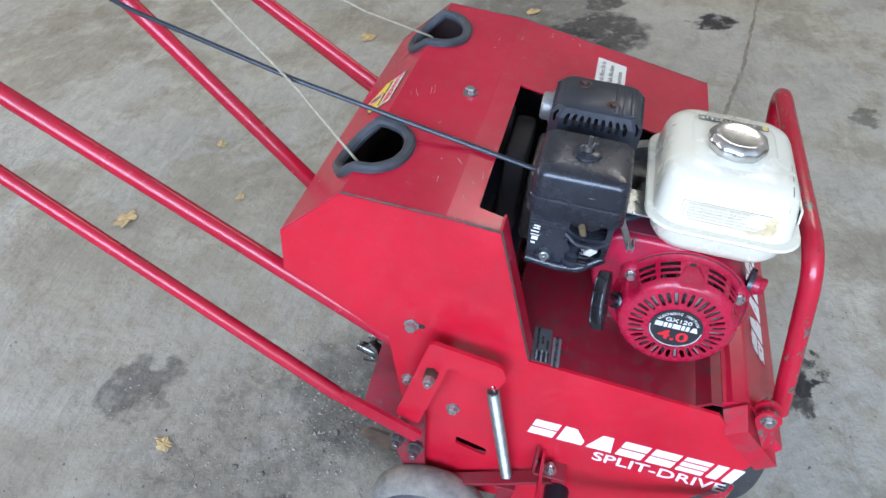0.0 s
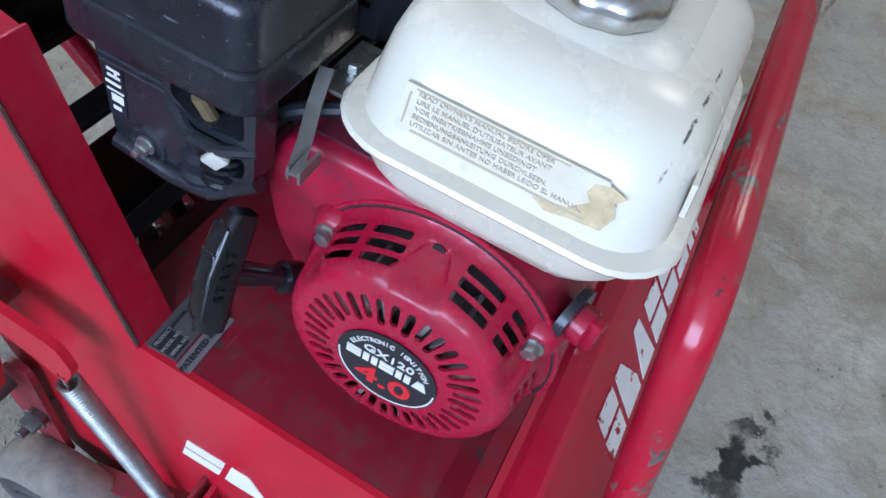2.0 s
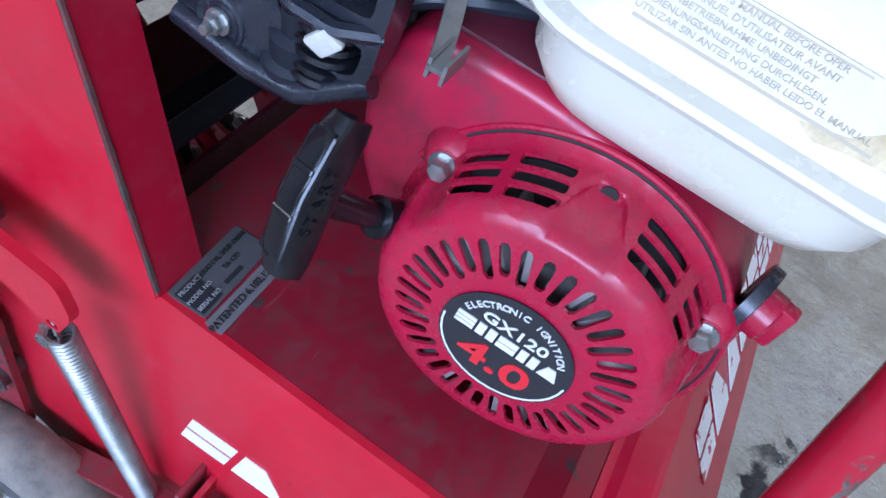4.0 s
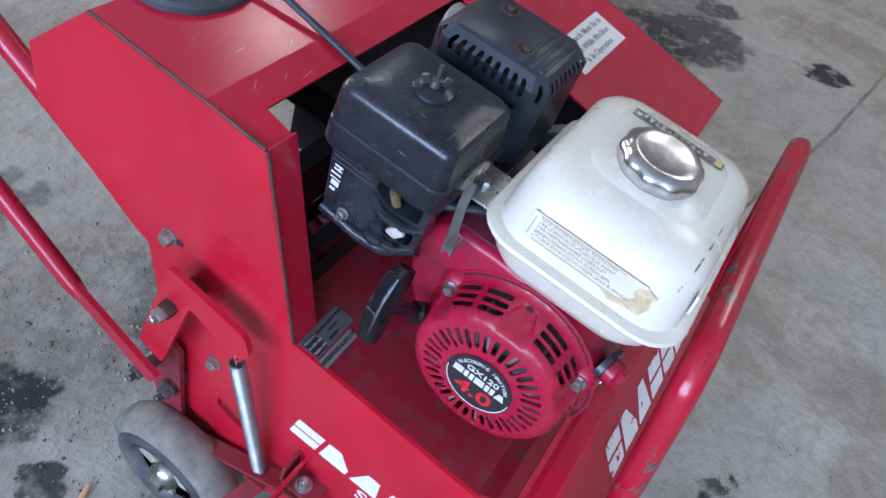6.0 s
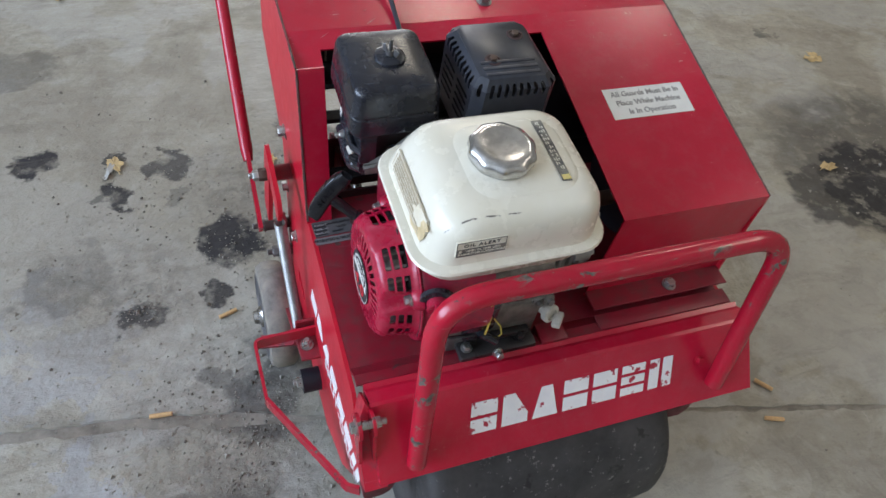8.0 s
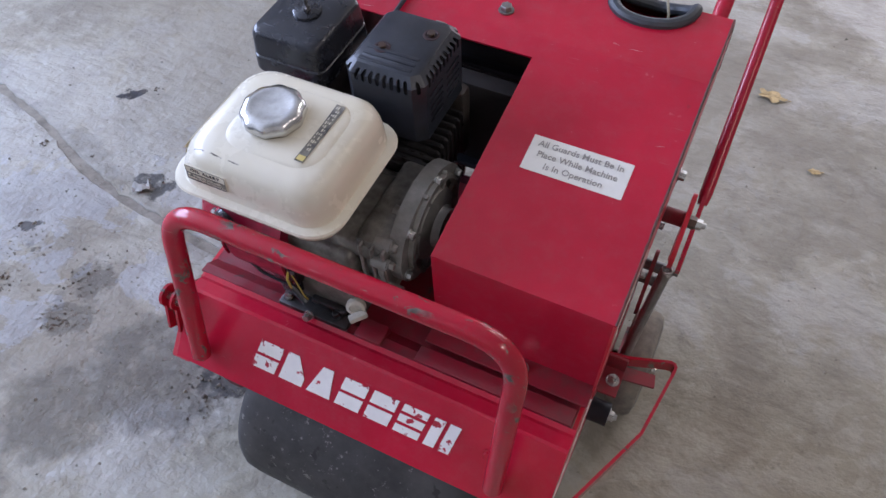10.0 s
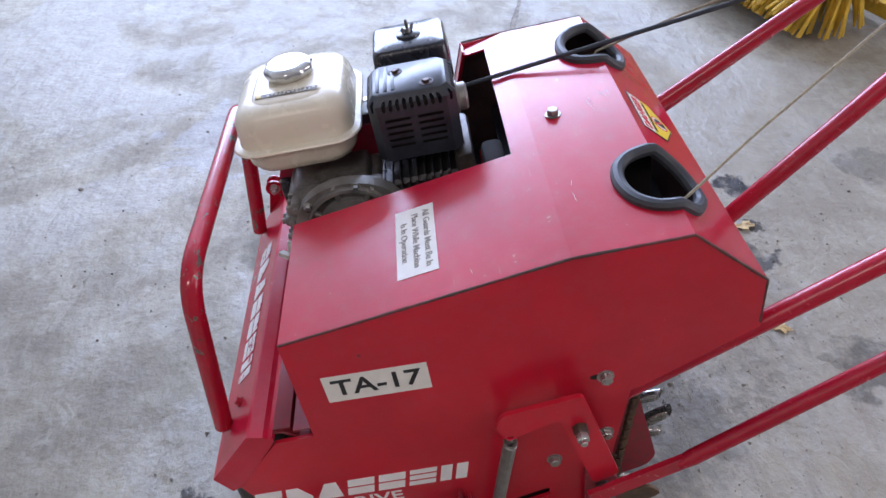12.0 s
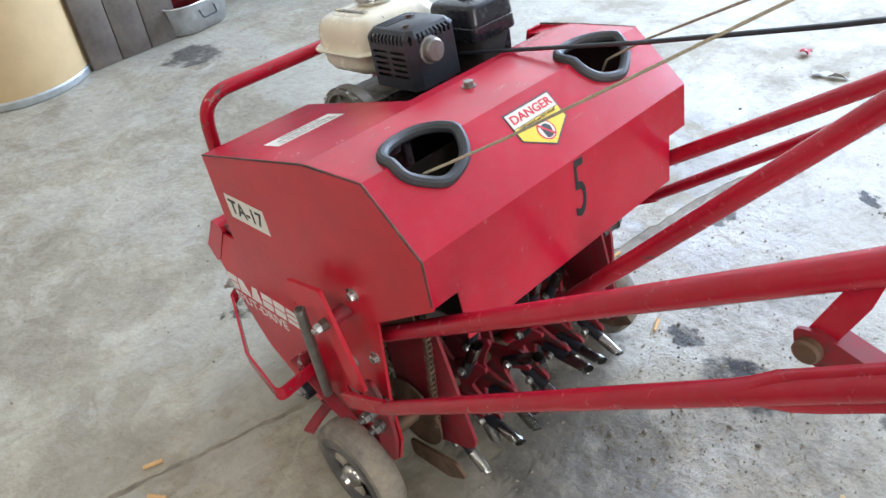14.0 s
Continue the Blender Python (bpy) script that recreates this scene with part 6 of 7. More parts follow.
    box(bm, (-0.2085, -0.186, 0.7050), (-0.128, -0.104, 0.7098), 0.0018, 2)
    part("housing_top", bm, RED_SOOT_SHADE, shroud, "grimy top of the housing, darkened for the tank's shade")
    # groove and rim round the upper part of the cover
    for r, w, x, m0, name in ((0.0897, 0.0018, x0 - 0.0014, DARK, "rim_groove"), (0.0922, 0.0018, x0 - 0.0018, RED_FAN, "housing_rim")):
        pts = [(x, cy - r * math.cos(radians(a)), cz + r * math.sin(radians(a))) for a in range(-12, 168, 6)]
        part(name, pipe(bmesh.new(), pts, w, 8), m0, shroud)
    # starter handle on its cord
    h0, h1 = Vector((-0.266, -0.092, 0.683)), Vector((-0.311, -0.098, 0.617))
    d, mid, tip = (h1 - h0).normalized(), (h0 + h1) / 2, Vector((-0.252, -0.119, 0.622))
    s = (tip - mid) - d * (tip - mid).dot(d)
    m = on(mid, d, -s.normalized())
    bm = bmesh.new()
    rows = []
    for i in range(11):
        t = -1 + i / 5
        w, h = 0.0108 - 0.0024 * t ** 4, 0.0090 - 0.0020 * t ** 4
        rows.append((t * 0.0385, 0, 0.0045 * t * t * -1, h, w, 0.0042))
    loft(bm, rows, 4)
    bmesh.ops.transform(bm, matrix=m @ Matrix(((0, 0, 1, 0), (0, 1, 0, 0), (1, 0, 0, 0), (0, 0, 0, 1))), verts=bm.verts)
    handle = part("starter_handle", bm, BLACK_GRIP, engine, "black plastic pull-start handle")
    bm = bmesh.new()
    pipe(bm, [mid + s.normalized() * 0.004, mid.lerp(tip, 0.6), tip], [0.0085, 0.0070, 0.0070], 12)
    lathe(bm, tip - s.normalized() * 0.006, s, [(0, 0.0075), (0.001, 0.0110), (0.014, 0.0110), (0.016, 0.008)], 18)
    part("handle_stem", bm, BLACK_GRIP, handle)
    # raised rim and bars that leave two hollows in the grip
    rim = [(t * 0.029, 0.0092 - 0.0030 * t * t, q * 0.0068) for t, q in ((-1, -1), (0, -1), (1, -1), (1.08, 0), (1, 1), (0, 1), (-1, 1), (-1.08, 0), (-1, -1))]
    part("grip_rim", pipe(bmesh.new(), [m @ Vector(p) for p in rim], 0.0017, 8), BLACK_GRIP, handle)
    for k in (-0.012, 0.010):
        bm = bmesh.new()
        box(bm, (-0.0016, -0.0020, -0.0072), (0.0016, 0.0016, 0.0072), 0.0006, 1, m=m @ Matrix.Translation((k, 0.0095, 0)))
        part("grip_rib", bm, BLACK_GRIP, handle)
    n = (-d).cross(-s).normalized()
    write("START", 0.0068, on(mid + n * 0.0102, -d, -s), BLACK_GRIP, handle, bold=0.01, space=1.25, lift=0.0004)
    # stop switch and oil guard knob at the front
    bm = bmesh.new()
    lathe(bm, (-0.201, -0.284, 0.661), (-0.25, -1, 0), [(0, 0.021), (0.006, 0.021), (0.007, 0.016)], 24)
    knob = part("engine_switch", bm, BLACK_PLASTIC, engine, "red engine switch with a black base")
    bm = bmesh.new()
    lathe(bm, (-0.2024, -0.2905, 0.661), (-0.25, -1, 0), [(0, 0.0130), (0.009, 0.0130), (0.0105, 0.011)], 20)
    box(bm, (-0.0050, -0.017, -0.0125), (0.0050, -0.008, 0.0125), 0.002, 2, m=Matrix.Translation((-0.2024, -0.2905, 0.661)) @ pose(0, 0, 0, 0, 0, -14))
    part("switch_knob", bm, RED_FAN, knob)


def build_air_cleaner():
    cx, cy = -0.206, -0.0365
    bm = bmesh.new()
    loft(bm, [(0.744, cx, cy, 0.050, 0.0565, 0.012), (0.7465, cx, cy, 0.0550, 0.0610, 0.014), (0.7500, cx, cy, 0.0560, 0.0620, 0.014), (0.7700, cx, cy, 0.0550, 0.0610, 0.014), (0.7715, cx, cy, 0.0535, 0.0595, 0.013), (0.7735, cx, cy, 0.0535, 0.0595, 0.013),
              (0.7750, cx, cy, 0.0545, 0.0605, 0.014), (0.8010, cx, cy, 0.0525, 0.0585, 0.014), (0.8055, cx, cy, 0.0512, 0.0572, 0.014), (0.8085, cx, cy, 0.0490, 0.0550, 0.014), (0.8100, cx, cy, 0.0460, 0.0520, 0.013), (0.8112, cx, cy, 0.02, 0.03, 0.01)])
    ac = part("air_cleaner", bm, BLACK_PLASTIC, engine, "black plastic air cleaner with a wing nut", smooth=30)
    bm = bmesh.new()
    lathe(bm, (-0.203, -0.0355, 0.810), (0, 0, 1), [(0, 0.0195), (0.004, 0.0185), (0.0055, 0.016), (0.0060, 0.004)], 28)
    part("nut_seat", bm, BLACK_PLASTIC, ac)
    bm = bmesh.new()
    rod(bm, (-0.203, -0.0355, 0.815), (-0.203, -0.0355, 0.836), 0.0024, 8)
    lathe(bm, (-0.203, -0.0355, 0.816), (0, 0, 1), [(0, 0.0055), (0.006, 0.0042)], 12)
    for s in (-1, 1):
        box(bm, (-0.0010, min(s * 0.004, s * 0.0105), 0.0), (0.0010, max(s * 0.004, s * 0.0105), 0.010), 0.0008, 1, m=Matrix.Translation((-0.203, -0.0355, 0.819)) @ pose(0, 0, 0, s * -22, 0, 35))
    part("wing_nut", bm, DULL_STEEL, ac, "dull steel wing nut")
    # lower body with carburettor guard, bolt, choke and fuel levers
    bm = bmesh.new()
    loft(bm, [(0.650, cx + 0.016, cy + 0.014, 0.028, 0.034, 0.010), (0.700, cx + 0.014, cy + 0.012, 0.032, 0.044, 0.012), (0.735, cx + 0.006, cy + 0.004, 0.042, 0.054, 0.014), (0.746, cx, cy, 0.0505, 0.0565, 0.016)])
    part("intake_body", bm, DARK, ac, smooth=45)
    out = round_poly([(0.018, 0.748), (0.013, 0.657), (-0.030, 0.655), (-0.058, 0.657), (-0.089, 0.679), (-0.091, 0.748)], 0.013, 5)
    lower = round_poly([(-0.034, 0.704), (-0.046, 0.685), (-0.062, 0.676), (-0.082, 0.684), (-0.083, 0.700), (-0.060, 0.697)], 0.004, 2)
    upper = round_poly([(-0.034, 0.722), (-0.050, 0.711), (-0.083, 0.714), (-0.083, 0.738), (-0.036, 0.741)], 0.004, 2)
    bm = bmesh.new()
    plate_x(bm, out, -0.247, -0.227, [lower, upper])
    part("carburettor_guard", bm, BLACK_PLASTIC, ac, "black carburettor guard with open windows", smooth=40)
    bm = bmesh.new()
    pipe(bm, fillet([(-0.246, 0.013, 0.659), (-0.248, -0.030, 0.656), (-0.248, -0.058, 0.659), (-0.241, -0.089, 0.681)], 0.02), 0.0066, 12)
    part("guard_rim", bm, BLACK_PLASTIC, ac)
    bm = bmesh.new()
    pipe(bm, fillet([(-0.246, -0.032, 0.714), (-0.252, -0.048, 0.704), (-0.252, -0.070, 0.704), (-0.243, -0.089, 0.708)], 0.012), 0.0042, 8)
    part("guard_rib", bm, BLACK_PLASTIC, ac)
    bm = bmesh.new()
    lathe(bm, (-0.2465, -0.0110, 0.669), (-1, 0, 0), [(0, 0.0145), (0.0016, 0.0135), (0.0022, 0.0120), (0.0014, 0.0105), (0.0006, 0.0095)], 24)
    part("bolt_seat", bm, BLACK_PLASTIC, ac)
    bm = bmesh.new()
    hex_bolt(bm, (-0.2475, -0.0110, 0.669), (-1, 0, 0), 0.0050, 0.005, True, 0.004)
    part("bolt", bm, ZINC, ac)
    bm = bmesh.new()
    box(bm, (-0.2565, -0.0755, 0.691), (-0.2515, -0.0635, 0.7035), 0.002, 2, m=Matrix.Translation((-0.254, -0.070, 0.697)) @ pose(0, 0, 0, 25, 0, 12) @ Matrix.Translation((0.254, 0.070, -0.697)))
    for v in bm.verts:
        if v.co.z < 0.697:
            v.co.y += 0.003
    part("choke_lever", bm, PLUG, ac, "small white choke lever")
    bm = bmesh.new()
    lathe(bm, (-0.236, -0.048, 0.660), (-0.2, 0, 1), [(0, 0.017), (0.010, 0.017), (0.012, 0.013), (0.024, 0.013), (0.026, 0.008), (0.04, 0.008)], 20)
    part("carburettor_bowl", bm, BLACK_STEEL, ac)
    m = on((-0.2471, 0.0065, 0.7015), (0, 0.06, -1), (0, -1, -0.06))
    lab = sticker("side_label", rect(0.040, 0.013, 0.002), m, BLACK_PLASTIC, ac, lo=-0.001)
    bars([(-0.0155, 0.0, 0.002, 0.009), (-0.0110, 0.0, 0.002, 0.009), (-0.0132, 0.0015, 0.004, 0.002), (-0.0055, -0.001, 0.0022, 0.011), (0.0, 0.0, 0.0014, 0.012), (0.0055, 0.001, 0.006, 0.0085), (0.0135, 0.0, 0.003, 0.006)], m, WHITE_LABEL, lab)
    # moulded ribs above the windows, and the coil spring and brass jet behind them
    for k in range(4):
        bm = bmesh.new()
        box(bm, (-0.2482, -0.031 + 0.002 * k, 0.7205 + 0.0054 * k), (-0.2462, 0.015, 0.7222 + 0.0054 * k), 0.0008, 1)
        part("guard_moulding", bm, BLACK_PLASTIC, ac)
    coil = [Vector((-0.238 + 0.0125 * math.cos(2 * math.pi * i / 16), -0.062 + 0.0145 * math.sin(2 * math.pi * i / 16), 0.666 + 0.0066 * i / 16)) for i in range(16 * 6)]
    part("governor_spring", pipe(bmesh.new(), coil, 0.0026, 6), BLACK_GRIP, ac, "black coil spring beside the carburettor")
    bm = bmesh.new()
    rod(bm, (-0.236, -0.058, 0.700), (-0.243, -0.050, 0.727), 0.0045, 10)
    part("brass_jet", bm, OLD_PAD, ac)
    # throttle lever in front, fuel hose and spring
    bm = bmesh.new()
    pipe(bm, fillet([(-0.185, -0.095, 0.735), (-0.205, -0.100, 0.722), (-0.225, -0.108, 0.716), (-0.248, -0.116, 0.711)], 0.01), 0, flat=(0.0088, 0.0026, (0, 1, 0.2)))
    box(bm, (-0.2485, -0.1205, 0.706), (-0.228, -0.1188, 0.716))
    box(bm, (-0.2485, -0.1132, 0.706), (-0.228, -0.1115, 0.716))
    part("throttle_lever", bm, ALU, engine, "grey steel throttle lever")
    bm = bmesh.new()
    pipe(bm, fillet([(-0.205, -0.055, 0.665), (-0.200, -0.080, 0.705), (-0.185, -0.110, 0.712), (-0.15, -0.15, 0.712), (-0.14, -0.20, 0.705)], 0.03), 0.0055, 10)
    part("fuel_hose", bm, CABLE_BLACK, engine, "black fuel hose")
    bm = bmesh.new()
    box(bm, (-0.19, -0.165, 0.722), (-0.135, -0.090, 0.725), 0.001, 1)
    hex_bolt(bm, (-0.165, -0.102, 0.725), (0, 0, 1), 0.005, 0.004)
    part("control_plate", bm, ZINC, engine, "grey throttle control plate")
    bm = bmesh.new()
    pipe(bm, [(-0.168, -0.115, 0.728), (-0.19, -0.16, 0.722), (-0.21, -0.185, 0.712)], 0.0011, 6)
    part("governor_rod", bm, STEEL_RUST, engine)


def build_muffler():
    x0, x1, y0, y1, z0, z1 = -0.115, -0.004, -0.103, 0.023, 0.712, 0.812
    mu = bmesh.new()
    loft(mu, [(z0, (x0 + x1) / 2, (y0 + y1) / 2, 0.046, 0.054, 0.012), (z1 - 0.034, (x0 + x1) / 2, (y0 + y1) / 2, 0.044, 0.052, 0.012), (z1 - 0.024, (x0 + x1) / 2, (y0 + y1) / 2, 0.034, 0.042, 0.012)])
    muffler = part("muffler", mu, DARK, engine, "black muffler under a slotted heat shield")
    w, d, h = x1 - x0, y1 - y0, z1 - z0
    cx, cy = (x0 + x1) / 2, (y0 + y1) / 2
    cut, slope = 0.013, 0.011  # chamfers of the upright corners and round the top

    def ring(inset):
        a, b, c = w / 2 - inset, d / 2 - inset, cut - inset * 0.4
        return [Vector((cx + x, cy + y)) for x, y in ((-a + c, -b), (a - c, -b), (a, -b + c), (a, b - c), (a - c, b), (-a + c, b), (-a, b - c), (-a, -b + c))]

    outer, inner = ring(0), ring(0.010)
    runs = [0.0]
    for k in range(8):
        runs.append(runs[-1] + (outer[(k + 1) % 8] - outer[k]).length)

    def wrap(u, v):
        k = max(i for i in range(8) if runs[i] <= u + 1e-7)
        t = (u - runs[k]) / (runs[k + 1] - runs[k])
        p, q = outer[k].lerp(outer[(k + 1) % 8], t), inner[k].lerp(inner[(k + 1) % 8], t)
        f = max(0.0, (v - (h - slope)) / slope)
        p = p.lerp(q, f)
        return Vector((p.x, p.y, z0 + v))

    slots = []
    for k, pitch in ((0, 0.0098), (2, 0.0100), (4, 0.0098), (6, 0.0100)):
        mid, length = (runs[k] + runs[k + 1]) / 2, runs[k + 1] - runs[k]
        n = int((length - 0.006) / pitch)
        slots += [capsule(mid + pitch * (i - (n - 1) / 2), h - 0.0130, 0.0165, 0.0056, math.pi / 2) for i in range(n)]
        if k in (2, 6):
            slots += [capsule(mid + sx * 0.0235, h - 0.035 - 0.0105 * i, 0.038, 0.0050, 0) for sx in (-1, 1) for i in range(5)]
    for k in (1, 3, 5, 7):
        slots.append(capsule((runs[k] + runs[k + 1]) / 2, h - 0.0135, 0.0165, 0.0056, math.pi / 2))
    bm = bmesh.new()
    lines = [((u, -0.001), (u, h + 0.001)) for u in runs[1:8]] + [((-0.001, h - slope), (runs[8] + 0.001, h - slope))]
    cut_sheet(bm, [(0, 0), (runs[8], 0), (runs[8], h), (0, h)], slots, wrap, lines)
    bmesh.ops.remove_doubles(bm, verts=bm.verts, dist=1e-5)
    thicken(bm, 0.0016)
    part("heat_shield", bm, SHIELD_SKY_BLACK, muffler, "black slotted heat shield with chamfered edges", smooth=20)
    bm = bmesh.new()
    lo = [bm.verts.new((p.x, p.y, z1 - 0.0004)) for p in inner]
    hi = [bm.verts.new((cx + (p.x - cx) * 0.97, cy + (p.y - cy) * 0.97, z1 + 0.0008)) for p in inner]
    bm.faces.new(hi)
    for k in range(8):
        bm.faces.new((lo[k], lo[(k + 1) % 8], hi[(k + 1) % 8], hi[k]))
    top = part("shield_top", bm, SHIELD_SKY_BLACK, muffler, "black shield top with rusty screws", smooth=40)
    for k in range(3):
        bm = bmesh.new()
        box(bm, (cx - 0.038, cy - 0.048 + 0.011 * k, z1 - 0.001), (cx + 0.034, cy - 0.0425 + 0.011 * k, z1 + 0.0020), 0.0012, 2)
        part("shield_rib", bm, SHIELD_SKY_BLACK, muffler)
    for x, y in ((-0.079, -0.059), (-0.033, -0.015)):
        bm = bmesh.new()
        lathe(bm, (x, y, z1 + 0.0003), (0, 0, 1), [(0, 0.0110), (0.0012, 0.0105), (0.0014, 0.008), (0.0005, 0.0075)], 20)
        part("screw_dish", bm, DARK_BROWN, top)
        bm = bmesh.new()
        hex_bolt(bm, (x, y, z1 + 0.0008), (0, 0, 1), 0.0052, 0.0042, False)
        part("screw", bm, DARK_RUST, top)
    bm = bmesh.new()
    lathe(bm, (-0.045, y1, 0.774), (0, 1, 0), [(0, 0.0245), (0.002, 0.0245), (0.003, 0.021), (0.013, 0.0205), (0.016, 0.0175), (0.0165, 0.008)], 12)
    part("outlet_cap", bm, ALU, muffler, "bare round outlet cap")


def build_crankcase():
    bm = bmesh.new()
    box(bm, (-0.167, -0.275, 0.4955), (-0.034, -0.110, 0.592), 0.008, 3)
    box(bm, (-0.160, -0.268, 0.586), (-0.030, -0.110, 0.655), 0.012, 3)
    box(bm, (-0.125, -0.255, 0.640), (0.004, -0.13, 0.672), 0.012, 3)
    box(bm, (-0.034, -0.250, 0.560), (0.012, -0.105, 0.680), 0.010, 2)
    box(bm, (-0.168, -0.2765, 0.5935), (-0.036, -0.268, 0.5985), 0.0015, 1)
    block = part("crankcase", bm, ALU_GREASY_SHADED, engine, "greasy cast aluminium crankcase, darkened for shade below the tank")
    bm = bmesh.new()
    box(bm, (-0.152, -0.301, 0.5090), (-0.040, -0.270, 0.5205), 0.004, 2)
    box(bm, (-0.150, -0.268, 0.4945), (-0.042, -0.250, 0.5120), 0.004, 2)
    box(bm, (-0.105, -0.285, 0.522), (-0.048, -0.272, 0.534), 0.004, 2)
    part("mounting_foot", bm, FOOT_DARK, block, "oil-blackened mounting foot")
    for x in (-0.140, -0.062):
        bm = bmesh.new()
        hex_bolt(bm, (x, -0.287, 0.5225), (0, 0, 1), 0.006, 0.006, True)
        part("bolt", bm, ZINC if x < -0.1 else FOOT_DARK, block)
    # side cover with ribs and bolts
    bm = bmesh.new()
    out = [(0.088 * math.cos(a), 0.075 * math.sin(a)) for a in (2 * math.pi * i / 28 for i in range(28))]
    plate_x(bm, [(-0.160 + y, 0.635 + z) for y, z in out], 0.009, 0.030)
    lathe(bm, (0.03, -0.160, 0.635), (1, 0, 0), [(0, 0.052), (0.006, 0.050), (0.012, 0.030), (0.022, 0.026)], 32)
    cover = part("side_cover", bm, ALU, block, "ribbed side cover", smooth=40)
    for i in range(8):
        a = 2 * math.pi * i / 8 + 0.2
        bm = bmesh.new()
        box(bm, (0.028, -0.003, 0.026), (0.036, 0.003, 0.074), 0.001, 1, m=Matrix.Translation((0, -0.160, 0.635)) @ pose(0, 0, 0, math.degrees(a)))
        part("cover_rib", bm, ALU, cover)
    for i in range(6):
        a = 2 * math.pi * i / 6 + 0.3
        bm = bmesh.new()
        hex_bolt(bm, (0.030, -0.160 + 0.080 * math.cos(a), 0.635 + 0.068 * math.sin(a)), (1, 0, 0), 0.0055, 0.006, True)
        part("bolt", bm, ZINC, cover)
    bm = bmesh.new()
    rod(bm, (0.03, -0.160, 0.635), (0.10, -0.160, 0.635), 0.011, 14)
    part("output_shaft", bm, STEEL_RUST, block)
    # parting flange, bosses and cover ring
    bm = bmesh.new()
    plate_x(bm, round_poly([(-0.250, 0.575), (-0.262, 0.640), (-0.245, 0.676), (-0.130, 0.676), (-0.105, 0.640), (-0.105, 0.560)], 0.02), 0.003, 0.0115)
    part("case_flange", bm, ALU_GREASY_SHADED, block)
    bm = bmesh.new()
    lathe(bm, (0.028, -0.160, 0.635), (1, 0, 0), [(0.0, 0.070), (0.009, 0.069), (0.010, 0.064), (0.002, 0.062)], 40)
    part("cover_ring", bm, ALU, cover)
    for y, z in ((-0.252, 0.650), (-0.240, 0.672), (-0.19, 0.674), (-0.135, 0.668)):
        bm = bmesh.new()
        rod(bm, (-0.006, y, z), (0.016, y, z), 0.0095, 14)
        hex_bolt(bm, (0.016, y, z), (1, 0, 0), 0.0055, 0.006, True)
        part("case_boss", bm, ALU, block)
    for x in (-0.022, -0.006, 0.010):
        bm = bmesh.new()
        box(bm, (x - 0.0025, -0.257, 0.580), (x + 0.0025, -0.240, 0.676), 0.002, 1)
        part("case_rib", bm, ALU, block)
    bm = bmesh.new()
    rod(bm, (-0.034, -0.256, 0.602), (0.032, -0.256, 0.602), 0.0075, 14)
    part("case_boss", bm, ALU, block)
    # finned cylinder leaning back
    for i in range(9):
        bm = bmesh.new()
        y = -0.108 + 0.0125 * i
        box(bm, (-0.128, y, 0.585 + 0.004 * i), (0.005, y + 0.0045, 0.678 + 0.001 * i), 0.004, 1)
        part("cooling_fin", bm, FOOT_DARK, block)
    bm = bmesh.new()
    box(bm, (-0.115, -0.11, 0.595), (-0.008, 0.02, 0.672), 0.006, 1)
    part("cylinder", bm, FOOT_DARK, block)
    bm = bmesh.new()
    box(bm, (-0.125, 0.006, 0.58), (0.0, 0.035, 0.705), 0.010, 2)
    part("head_cover", bm, ALU_OILY_SHADED, block)
    # oil filler plug, alert unit and wiring in front
    bm = bmesh.new()
    lathe(bm, (-0.031, -0.270, 0.561), (0.35, -1, 0.30), [(0, 0.008), (0.010, 0.009), (0.011, 0.0135), (0.018, 0.0135), (0.0195, 0.0115), (0.0200, 0.0085), (0.0165, 0.0080), (0.0165, 0.001)], 22)
    box(bm, (-0.0125, -0.004, 0.0), (0.0125, 0.004, 0.012), 0.002, 2, m=Matrix.Translation((-0.0225, -0.290, 0.5595)) @ pose(0, 0, 0, 72, 0, 50))
    part("oil_plug", bm, PLUG, block, "worn grey-white plastic oil filler plug")
    bm = bmesh.new()
    box(bm, (-0.150, -0.291, 0.566), (-0.111, -0.270, 0.640), 0.005, 2)
    part("alert_unit", bm, BLACK_PLASTIC, block, "black oil alert unit")
    bm = bmesh.new()
    box(bm, (-0.148, -0.286, 0.535), (-0.118, -0.272, 0.566), 0.005, 2)
    rod(bm, (-0.128, -0.288, 0.560), (-0.104, -0.294, 0.540), 0.006, 12)
    part("wiring_block", bm, BLACK_PLASTIC, block, "black wiring block below the tank")
    bm = bmesh.new()
    box(bm, (-0.110, -0.276, 0.602), (-0.084, -0.266, 0.628), 0.002, 1)
    part("number_pad", bm, OLD_PAD, block, "tan pad on the crankcase")
    for x, z, r in ((-0.047, 0.617, 0.0085), (-0.034, 0.617, 0.0085), (-0.049, 0.586, 0.0075), (-0.033, 0.586, 0.0090)):
        bm = bmesh.new()
        lathe(bm, (x, -0.262, z), (0.15, -1, 0.15), [(0, r), (0.014, r), (0.0155, r - 0.0015), (0.0155, r * 0.6), (0.021, r * 0.55), (0.0215, 0.001)], 16)
        part("governor_boss", bm, ALU, block)
    bm = bmesh.new()
    pipe(bm, fillet([(-0.1215, -0.290, 0.602), (-0.124, -0.294, 0.585), (-0.1235, -0.293, 0.563)], 0.01), 0.0017, 6)
    pipe(bm, fillet([(-0.118, -0.290, 0.597), (-0.106, -0.295, 0.580), (-0.1005, -0.296, 0.560), (-0.1005, -0.292, 0.547)], 0.01), 0.0010, 6)
